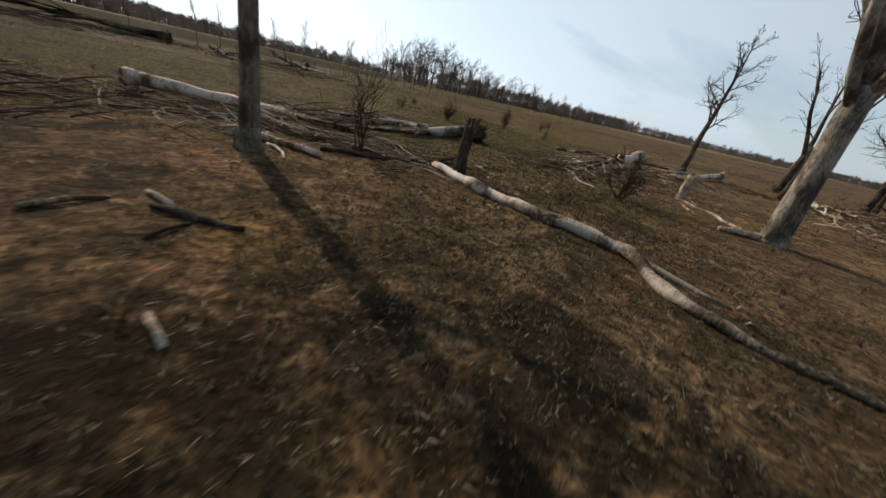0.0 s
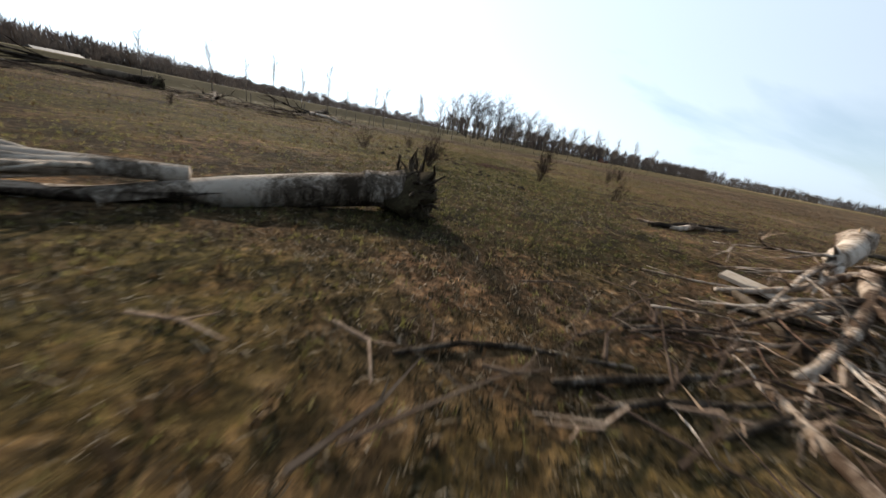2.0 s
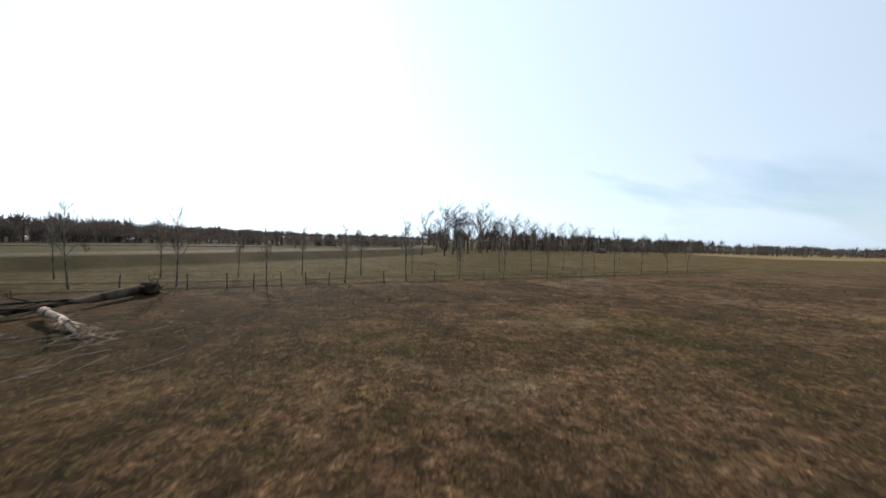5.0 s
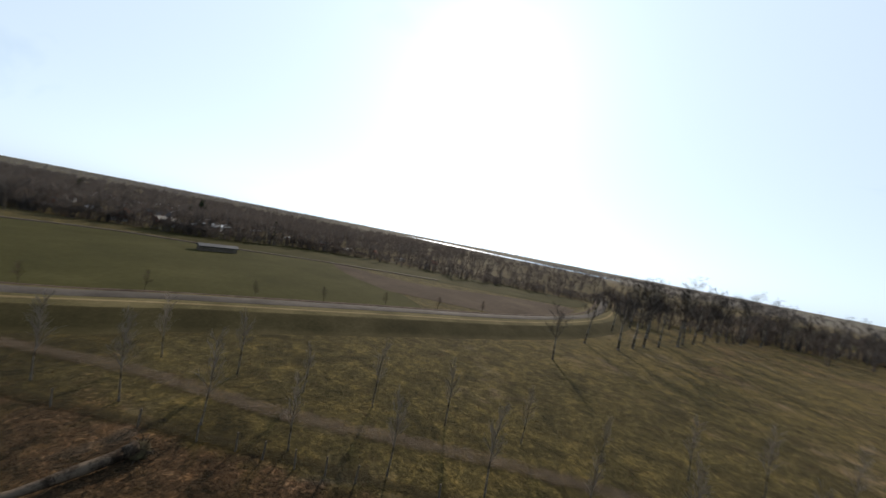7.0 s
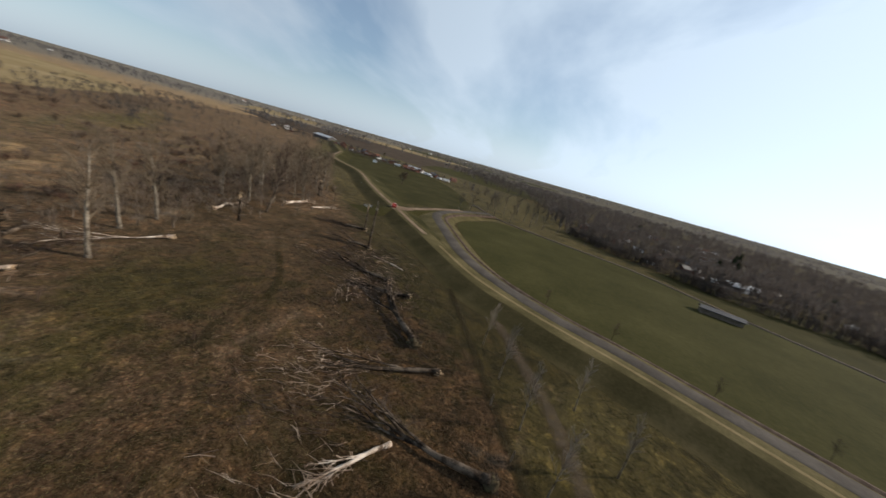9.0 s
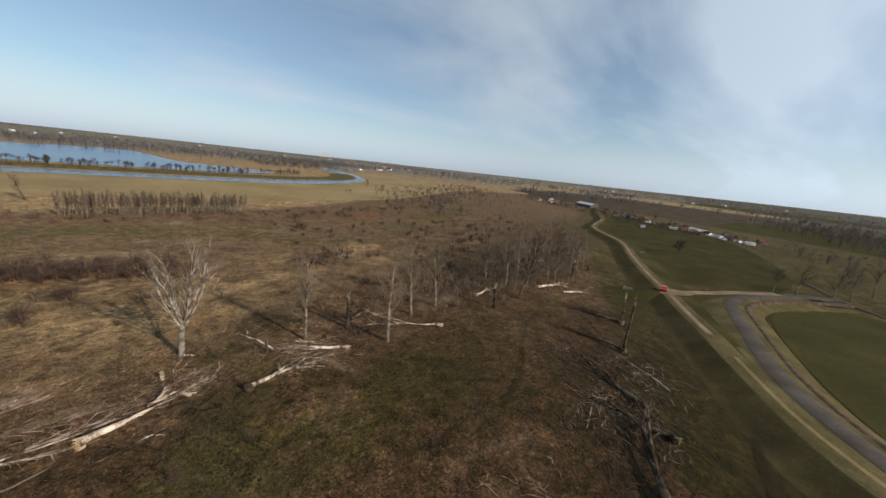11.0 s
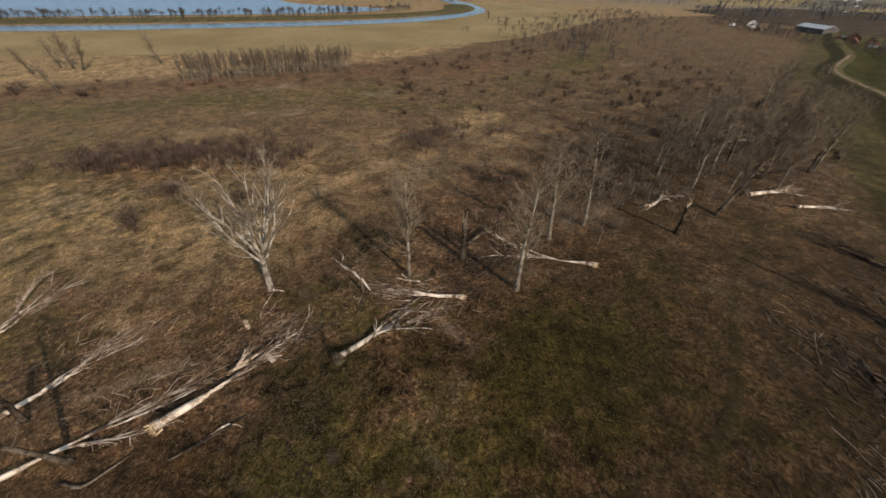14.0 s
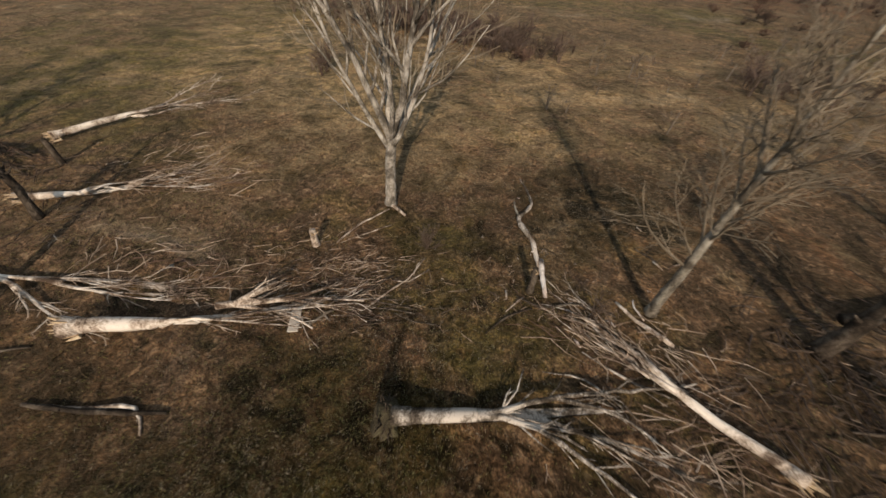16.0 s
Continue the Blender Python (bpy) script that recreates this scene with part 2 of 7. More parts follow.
def bark_material(name, dark, mid, light, moss=0.0):
    m, n, l, b = material(name, 0.85)
    co = n.new("ShaderNodeTexCoord").outputs["Object"]
    mp = n.new("ShaderNodeMapping"); mp.inputs["Scale"].default_value = (1, 1, 0.35)
    l.new(co, mp.inputs["Vector"])
    big = noise_node(n, l, co, 0.9, 4, 0.6, 0.5)
    fine = noise_node(n, l, mp.outputs[0], 11, 7, 0.75, 1.2)
    f = math_node(n, l, "ADD", math_node(n, l, "MULTIPLY", big, 0.6), math_node(n, l, "MULTIPLY", fine, 0.4))
    col = ramp_node(n, l, f, [(0.43, dark), (0.5, mid), (0.575, light)])
    l.new(col, b.inputs["Base Color"])
    bump_node(n, l, b, fine, 0.9, 0.05)
    return m


def strip_material(name, dark, light, soft=0.35, scale=1.2, rough=0.95, cover=0.42):
    """A worn track that thins out into the turf at its uneven edges."""
    m, n, l, b = material(name, rough)
    pos = plan_position(n, l)
    f = noise_node(n, l, pos, scale, 6, 0.7, 0.5)
    fine = noise_node(n, l, pos, scale * 9, 5, 0.7)
    l.new(mix_node(n, l, 0.6, ramp_node(n, l, f, [(0.3, dark), (0.7, light)]), ramp_node(n, l, fine, [(0.3, (0.6, 0.6, 0.6)), (0.7, (1.35, 1.3, 1.25))]), "MULTIPLY"), b.inputs["Base Color"])
    a = n.new("ShaderNodeAttribute"); a.attribute_name = "across"
    edge = math_node(n, l, "ADD", a.outputs["Fac"], math_node(n, l, "MULTIPLY", math_node(n, l, "SUBTRACT", f, 0.5), 1.3))
    s = n.new("ShaderNodeMapRange"); s.interpolation_type = "SMOOTHSTEP"
    s.inputs["From Min"].default_value, s.inputs["From Max"].default_value = 0.25, 0.35 + soft * 1.6
    l.new(edge, s.inputs["Value"]); l.new(math_node(n, l, "MULTIPLY", s.outputs[0], cover), b.inputs["Alpha"])
    bump_node(n, l, b, fine, 0.5, 0.03)
    return m


def water_material(name, low, high, gloss):
    m, n, l, b = material(name, 0.22)
    b.inputs["Specular IOR Level"].default_value = gloss
    pos = plan_position(n, l)
    l.new(ramp_node(n, l, noise_node(n, l, pos, 0.01, 3), [(0.3, low), (0.7, high)]), b.inputs["Base Color"])
    bump_node(n, l, b, noise_node(n, l, pos, 0.9, 5), 0.35, 0.12)
    return m


M = {
    "ground": ground_material(),
    "bark_pale": bark_material("weathered_pale_wood", (0.065, 0.042, 0.028), (0.30, 0.23, 0.172), (0.58, 0.49, 0.40)),
    "peeled": bark_material("peeled_pinkish_wood", (0.16, 0.105, 0.075), (0.50, 0.405, 0.335), (0.72, 0.63, 0.55)),
    "bark_worn": bark_material("weathered_brown_bark", (0.030, 0.022, 0.015), (0.12, 0.095, 0.072), (0.42, 0.355, 0.29)),
    "bark_dark": bark_material("rotting_dark_bark", (0.015, 0.011, 0.008), (0.042, 0.031, 0.022), (0.12, 0.092, 0.067)),
    "bark_grey": bark_material("grey_living_bark", (0.055, 0.044, 0.032), (0.145, 0.12, 0.09), (0.26, 0.225, 0.175)),
    "bark_silver": bark_material("pale_grey_bark", (0.075, 0.062, 0.048), (0.215, 0.183, 0.146), (0.38, 0.335, 0.28)),
    "bark_brown": bark_material("brown_living_bark", (0.024, 0.017, 0.012), (0.058, 0.044, 0.031), (0.125, 0.10, 0.075)),
    "twig_pale": surface("bleached_twigs", (0.10, 0.06, 0.04), (0.28, 0.20, 0.14), (0.48, 0.38, 0.29), 4),
    "twig_grey": surface("grey_twigs", (0.072, 0.053, 0.035), (0.128, 0.098, 0.067), (0.20, 0.16, 0.113), 4),
    "twig_light": surface("pale_young_twigs", (0.13, 0.105, 0.08), (0.20, 0.165, 0.13), (0.29, 0.245, 0.19), 4),
    "twig_dark": surface("dark_twigs", (0.03, 0.021, 0.015), (0.065, 0.045, 0.033), (0.12, 0.09, 0.065), 4),
    "twig_red": surface("russet_bramble_stems", (0.045, 0.027, 0.019), (0.10, 0.060, 0.042), (0.165, 0.105, 0.074), 3),
    "scrub": blade_material("brown_scrub_stems", [(0.2, (0.075, 0.054, 0.039)), (0.5, (0.135, 0.10, 0.072)), (0.8, (0.215, 0.168, 0.124))]),
    "scrub_red": blade_material("russet_scrub_stems", [(0.2, (0.052, 0.032, 0.023)), (0.5, (0.10, 0.063, 0.045)), (0.8, (0.165, 0.114, 0.083))]),
    "splinter": surface("fresh_splintered_wood", (0.17, 0.105, 0.055), (0.38, 0.27, 0.165), (0.58, 0.47, 0.33), 6, bump=0.8, dist=0.05),
    "mould": surface("dark_mole_soil", (0.012, 0.009, 0.007), (0.026, 0.019, 0.014), (0.05, 0.038, 0.028), 9, bump=1.0, dist=0.05),
    "root_soil": surface("root_plate_soil", (0.025, 0.019, 0.012), (0.06, 0.047, 0.028), (0.12, 0.105, 0.05), 5, bump=1.0, dist=0.08),
    "blade": blade_material("turf_blades", [(0.15, (0.018, 0.021, 0.006)), (0.42, (0.048, 0.050, 0.015)), (0.60, (0.10, 0.09, 0.034)), (0.72, (0.2, 0.16, 0.085)), (0.88, (0.38, 0.31, 0.2))]),
    "tussock": blade_material("brown_tussocks", [(0.15, (0.025, 0.016, 0.008)), (0.42, (0.07, 0.043, 0.021)), (0.62, (0.13, 0.085, 0.045)), (0.85, (0.27, 0.19, 0.11))]),
    "meadow": blade_material("meadow_grass_blades", [(0.15, (0.05, 0.052, 0.014)), (0.42, (0.13, 0.125, 0.036)), (0.62, (0.24, 0.205, 0.075)), (0.85, (0.44, 0.36, 0.2))], 0.6),
    "litter_turf": blade_material("brown_matted_turf", [(0.15, (0.009, 0.008, 0.004)), (0.42, (0.026, 0.022, 0.010)), (0.60, (0.055, 0.042, 0.021)), (0.74, (0.16, 0.125, 0.08)), (0.9, (0.36, 0.29, 0.2))]),
    "dock": blade_material("dead_dock", [(0.2, (0.03, 0.018, 0.015)), (0.5, (0.075, 0.045, 0.036)), (0.8, (0.15, 0.10, 0.08))]),
    "straw": blade_material("dead_straw", [(0.2, (0.11, 0.08, 0.05)), (0.5, (0.24, 0.19, 0.125)), (0.8, (0.42, 0.36, 0.28))]),
    # sky's blue reflection put into the lake's base colour, gloss kept low
    "water": water_material("lake_water", (0.016, 0.056, 0.135), (0.024, 0.074, 0.165), 0.14),
    "river": water_material("river_water", (0.035, 0.058, 0.088), (0.05, 0.078, 0.112), 0.3),
    "asphalt": surface("old_asphalt", (0.046, 0.039, 0.032), (0.067, 0.057, 0.047), (0.097, 0.083, 0.069), 1.5, 0.85, coords="Position"),
    "sand": surface("sandy_track", (0.105, 0.072, 0.046), (0.165, 0.117, 0.078), (0.235, 0.173, 0.12), 1.2, coords="Position"),
    "track": strip_material("trodden_dark_path", (0.026, 0.021, 0.010), (0.055, 0.045, 0.022), cover=0.22),
    "strip_dark": strip_material("dark_row_strip", (0.018, 0.015, 0.008), (0.04, 0.032, 0.017), cover=0.5),
    "dirt": strip_material("worn_dirt_track", (0.06, 0.045, 0.03), (0.11, 0.083, 0.06), 0.5, cover=0.6),
    # slope faces away from the sun; its shade is mixed into this turf colour
    "slope": surface("shade_toned_slope_turf", (0.026, 0.0215, 0.009), (0.042, 0.0345, 0.0148), (0.067, 0.053, 0.0255), 0.9, 1.0, 0.6, 0.08, "Position"),
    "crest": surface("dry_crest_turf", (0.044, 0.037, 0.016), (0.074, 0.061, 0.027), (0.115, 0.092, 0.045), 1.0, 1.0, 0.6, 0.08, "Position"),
    "straw_line": surface("bleached_wheel_line", (0.11, 0.083, 0.042), (0.155, 0.118, 0.06), (0.2, 0.155, 0.085), 1.0, 1.0, 0.5, 0.05, "Position"),
    "field": surface("winter_wheat_field", (0.026, 0.0248, 0.008), (0.039, 0.036, 0.012), (0.056, 0.050, 0.0185), 0.35, 1.0, 0.6, 0.1, "Position"),
    "pasture": surface("damp_pasture", (0.021, 0.0192, 0.0065), (0.034, 0.0302, 0.0105), (0.054, 0.0465, 0.019), 0.45, 1.0, 0.6, 0.1, "Position"),
    "plough": surface("bare_arable_soil", (0.033, 0.02376, 0.0165), (0.0528, 0.03828, 0.0264), (0.0792, 0.0594, 0.04092), 0.3, 1.0, 0.5, 0.1, "Position"),
    "hay": surface("bleached_meadow", (0.15, 0.108, 0.052), (0.205, 0.152, 0.076), (0.26, 0.198, 0.108), 0.12, 1.0, 0.5, 0.1, "Position"),
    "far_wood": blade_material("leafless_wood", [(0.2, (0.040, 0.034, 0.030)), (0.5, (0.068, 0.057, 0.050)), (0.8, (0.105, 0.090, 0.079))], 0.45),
    # leafless wood again, paled and greyed: aerial haze put into the colour
    "hazy_wood": blade_material("haze_paled_wood", [(0.2, (0.075, 0.068, 0.064)), (0.5, (0.11, 0.10, 0.094)), (0.8, (0.15, 0.138, 0.13))], 0.5),
    "evergreen": surface("dark_evergreen", (0.012, 0.018, 0.010), (0.024, 0.032, 0.016), (0.04, 0.05, 0.025), 0.6, 1.0, 0.0, 0.01, "Position"),
    "brick": surface("red_brick", (0.10, 0.048, 0.034), (0.15, 0.072, 0.052), (0.20, 0.105, 0.078), 2, vary=0.5),
    "tile": surface("clay_roof_tiles", (0.085, 0.04, 0.028), (0.135, 0.064, 0.044), (0.19, 0.095, 0.068), 2, vary=0.6),
    "slate": surface("dark_roofing", (0.035, 0.032, 0.032), (0.06, 0.056, 0.055), (0.10, 0.095, 0.09), 2, 0.6, vary=0.5),
    "white": surface("white_render", (0.5, 0.49, 0.46), (0.68, 0.66, 0.63), (0.78, 0.77, 0.74), 1.5),
    "pane": surface("dark_window", (0.01, 0.012, 0.015), (0.02, 0.023, 0.027), (0.03, 0.034, 0.04), 2, 0.15, 0.0),
    "metal_roof": surface("pale_sheet_roof", (0.26, 0.27, 0.28), (0.34, 0.35, 0.36), (0.42, 0.43, 0.44), 1, 0.45, 0.1),
    "red_paint": surface("red_car_paint", (0.26, 0.03, 0.02), (0.32, 0.04, 0.026), (0.38, 0.05, 0.035), 1, 0.3, 0.0),
    "rubber": surface("black_rubber", (0.012, 0.012, 0.012), (0.02, 0.02, 0.02), (0.03, 0.03, 0.03), 4, 0.8),
    "galv": surface("galvanised_rail", (0.38, 0.38, 0.37), (0.50, 0.50, 0.48), (0.60, 0.60, 0.58), 6, 0.5, 0.1),
    "post": surface("grey_fence_post", (0.07, 0.055, 0.04), (0.13, 0.105, 0.08), (0.20, 0.17, 0.13), 8),
    "board": surface("pale_sawn_board", (0.28, 0.22, 0.17), (0.42, 0.36, 0.29), (0.55, 0.48, 0.40), 4),
}


# ---- helpers for meshes ----
def mesh_part(name, verts, faces, mat, parent=None, label="", smooth=False):
    me = bpy.data.meshes.new(name)
    me.from_pydata(verts, [], faces)
    if smooth:
        me.polygons.foreach_set("use_smooth", [True] * len(me.polygons))
    me.materials.append(M[mat])
    me.update()
    ob = new(name, me)
    if parent is not None:
        ob.parent = parent
    if label:
        ob["label"] = label
    return ob


def part(name, bm, mat, parent=None, label="", smooth=False):
    me = bpy.data.meshes.new(name)
    bm.to_mesh(me)
    bm.free()
    if smooth:
        me.polygons.foreach_set("use_smooth", [True] * len(me.polygons))
    me.materials.append(M[mat])
    ob = new(name, me)
    if parent is not None:
        ob.parent = parent
    if label:
        ob["label"] = label
    return ob


def thing(name, m, label, category, group="", kind=""):
    ob = new(name)
    ob.matrix_basis = m
    return tagged(ob, label, category, group, kind)


def box(bm, x0, y0, z0, x1, y1, z1, bevel=0.0):
    g = bmesh.ops.create_cube(bm, size=1.0)
    vs = g["verts"]
    bmesh.ops.scale(bm, vec=(x1 - x0, y1 - y0, z1 - z0), verts=vs)
    bmesh.ops.translate(bm, vec=((x0 + x1) / 2, (y0 + y1) / 2, (z0 + z1) / 2), verts=vs)
    if bevel:
        bmesh.ops.bevel(bm, geom=list({e for v in vs for e in v.link_edges}), offset=bevel, segments=2, affect="EDGES")


class Tubes:
    """Collects tapered tubes into one mesh."""

    def __init__(self):
        self.v, self.f = [], []

    def add(self, pts, radii, sides, rough=0.0, rng=None):
        base = len(self.v)
        side = Vector((0.31, 0.77, 0.55))
        for i, (p, r) in enumerate(zip(pts, radii)):
            d = (pts[min(i + 1, len(pts) - 1)] - pts[max(i - 1, 0)]).normalized()
            u = d.cross(side)
            if u.length < 0.05:
                u = d.cross(Vector((1, 0, 0)))
            u.normalize()
            w = d.cross(u)
            for k in range(sides):
                a = 2 * math.pi * k / sides
                q = r * (1 + (rng.uniform(-rough, rough) if rng else 0))
                self.v.append(p + u * (math.cos(a) * q) + w * (math.sin(a) * q))
        for i in range(len(pts) - 1):
            for k in range(sides):
                a, b = base + i * sides + k, base + i * sides + (k + 1) % sides
                self.f.append((a, b, b + sides, a + sides))
        self.f.append(tuple(base + sides * (len(pts) - 1) + k for k in range(sides)))
        self.f.append(tuple(base + k for k in range(sides - 1, -1, -1)))


def grow(acc, p, d, length, r, lev, s, rng):
    """One limb and, from it, its side limbs. s: the habit, a value for each level."""
    n = s["segs"][lev]
    pts, rad, ways = [p], [r], [d]
    for i in range(n):
        w = s["wob"][lev]
        d = (d + Vector((rng.gauss(0, w), rng.gauss(0, w), rng.gauss(0, w) + s["up"][lev]))).normalized()
        p = p + d * (length / n)
        pts.append(p)
        rad.append(max(r * (1 - s["taper"][lev] * (i + 1) / n), s["thin"]))
        ways.append(d)
    if lev == 1 and s.get("limbs"):
        acc.append(Tubes())
    where = acc[0] if lev == 0 or (lev <= s["wood"] and not s.get("limbs")) else acc[-1] if lev <= s["wood"] else acc[1]
    where.add(pts, rad, s["sides"][lev], 0.08 if lev == 0 else 0.0, rng)
    if lev >= s["top"]:
        return
    for j in range(s["kids"][lev]):
        f = s["from"][lev] + (1 - s["from"][lev]) * ((j + rng.random()) / s["kids"][lev])
        i = min(int(f * n), n - 1)
        q = pts[i].lerp(pts[i + 1], f * n - i)
        t = ways[i]
        u = t.cross(Vector((rng.gauss(0, 1), rng.gauss(0, 1), rng.gauss(0, 1))))
        if u.length < 1e-3:
            continue
        if lev == 0 and s.get("even"):
            a = 2.4 * j + rng.uniform(-0.4, 0.4)
            u = Matrix.Rotation(a, 3, t) @ (t.orthogonal().normalized())
        ang = radians(s["ang"][lev] * rng.uniform(0.7, 1.25))
        c = (t * math.cos(ang) + u.normalized() * math.sin(ang)).normalized()
        size = length * s["ratio"][lev] * (rng.uniform(0.85, 1.08) if lev == 0 else rng.uniform(0.65, 1.2)) * (1.15 - s["shrink"][lev] * f)
        grow(acc, q, c, size, max(min(rad[i] * 0.8, r * s["rr"][lev] * rng.uniform(0.7, 1.1)), s["thin"]), lev + 1, s, rng)


SPREAD = dict(top=4, wood=2, limbs=True, thin=0.007, segs=[5, 7, 5, 3, 2], sides=[10, 7, 5, 3, 3], wob=[0.03, 0.08, 0.13, 0.17, 0.2], up=[0.02, 0.09, 0.09, 0.07, 0.05],
              taper=[0.35, 0.82, 0.85, 0.8, 0.6], kids=[8, 9, 7, 6], ang=[24, 28, 33, 37], ratio=[2.3, 0.36, 0.45, 0.45], rr=[0.46, 0.40, 0.45, 0.5], shrink=[0.1, 0.5, 0.45, 0.4])
SPREAD["from"] = [0.68, 0.18, 0.2, 0.25]
SLIM = dict(top=3, wood=0, limbs=False, thin=0.008, segs=[9, 5, 3, 2], sides=[8, 4, 3, 3], wob=[0.03, 0.09, 0.14, 0.18], up=[0.03, 0.09, 0.07, 0.05],
            taper=[0.9, 0.85, 0.7, 0.5], kids=[26, 7, 6], ang=[44, 40, 42], ratio=[0.31, 0.42, 0.5], rr=[0.3, 0.5, 0.5], shrink=[0.65, 0.5, 0.4])
SLIM["from"] = [0.26, 0.15, 0.2]
YOUNG = dict(top=2, wood=0, limbs=False, thin=0.006, segs=[6, 4, 3], sides=[6, 3, 3], wob=[0.03, 0.09, 0.14], up=[0.03, 0.09, 0.05],
             taper=[0.85, 0.7, 0.5], kids=[20, 8], ang=[38, 38], ratio=[0.33, 0.45], rr=[0.35, 0.5], shrink=[0.6, 0.4])
YOUNG["from"] = [0.35, 0.2]
# an old open crown: a few heavy limbs, bent outwards and then up
CROWN = dict(SPREAD, even=True, top=4, segs=[5, 9, 6, 4, 2], wob=[0.02, 0.06, 0.12, 0.18, 0.2], up=[0.0, 0.05, 0.09, 0.06, 0.05], kids=[8, 9, 5, 3], ang=[25, 28, 34, 38], ratio=[2.2, 0.40, 0.48, 0.5],
             rr=[0.6, 0.5, 0.5, 0.5], taper=[0.2, 0.85, 0.85, 0.8, 0.6], thin=0.011)
CROWN["from"] = [0.78, 0.15, 0.2, 0.25]
# a felled trunk that forks into a few long limbs
FORKED = dict(SPREAD, even=True, top=3, wood=2, segs=[6, 8, 5, 2], sides=[11, 7, 5, 3], wob=[0.05, 0.085, 0.15, 0.2], up=[0.0, 0.02, 0.02, 0.0], kids=[4, 7, 5], ang=[20, 28, 34], ratio=[1.15, 0.42, 0.42],
              rr=[0.72, 0.5, 0.5], taper=[0.4, 0.8, 0.8, 0.6], shrink=[0.35, 0.45, 0.4], thin=0.012)
FORKED["from"] = [0.45, 0.15, 0.2]
POPLAR = dict(SLIM, kids=[15, 8, 5], segs=[7, 4, 2, 1], sides=[6, 3, 3, 3], thin=0.011, ang=[38, 34, 36], ratio=[0.40, 0.42, 0.45], shrink=[0.45, 0.4, 0.4])
POPLAR["from"] = [0.36, 0.25, 0.2]
GROVE = dict(SLIM, kids=[24, 8, 5], segs=[7, 3, 2, 1], sides=[6, 3, 3, 3], thin=0.019)
LEAFLESS = dict(SLIM, kids=[16, 6, 5], ang=[55, 45, 45], ratio=[0.3, 0.42, 0.5])
LEAFLESS["from"] = [0.35, 0.2, 0.2]


def tree_meshes(habit, height, trunk_r, seed, trunk_len=None, lean=(0, 0)):
    rng = random.Random(seed)
    acc = [Tubes(), Tubes()]
    d = Vector((lean[0], lean[1], 1)).normalized()
    grow(acc, Vector((0, 0, -0.05)), d, trunk_len or height, trunk_r, 0, habit, rng)
    # root flare
    acc[0].add([Vector((0, 0, -0.1)), Vector((0, 0, 0.12)), d * 0.45], [trunk_r * 1.35, trunk_r * 1.15, trunk_r * 0.98], 9, 0.12, rng)
    heights = sorted(v.z for t in acc for v in t.v)
    top = heights[int(len(heights) * 0.995)]
    k = height / top
    for t in acc:
        t.v = [Vector((v.x, v.y, v.z * k)) for v in t.v]
    return acc


def standing(name, x, y, habit, height, r, seed, bark, twig, label, trunk_len=None, lean=(0, 0), turn=0.0, group="", category="tree"):
    acc = tree_meshes(habit, height, r, seed, trunk_len, lean)
    ob = thing(name, pose(x, y, ground_z(x, y), 0, 0, turn), label, category, group)
    mesh_part("trunk", acc[0].v, acc[0].f, bark, ob, smooth=True)
    if acc[1].f:
        mesh_part("crown", acc[1].v, acc[1].f, twig, ob)
    for t in acc[2:]:
        mesh_part("limb", t.v, t.f, bark, ob, smooth=True)
    return ob


def splinters(rng, r, length, count):
    """A torn end: a fan of wedge-shaped splinters along +x from the origin."""
    t = Tubes()
    for _ in range(count):
        a, rr = rng.uniform(0, 2 * math.pi), r * math.sqrt(rng.random())
        p = Vector((-0.15, math.cos(a) * rr, math.sin(a) * rr))
        e = p + Vector((0.15 + length * rng.uniform(0.2, 1), rng.gauss(0, 0.07) + p.y * 0.35, rng.gauss(0, 0.07) + p.z * 0.35))
        t.add([p, p.lerp(e, 0.5), e], [r * rng.uniform(0.2, 0.34), r * rng.uniform(0.12, 0.24), 0.008], 4, 0.2, rng)
    return t


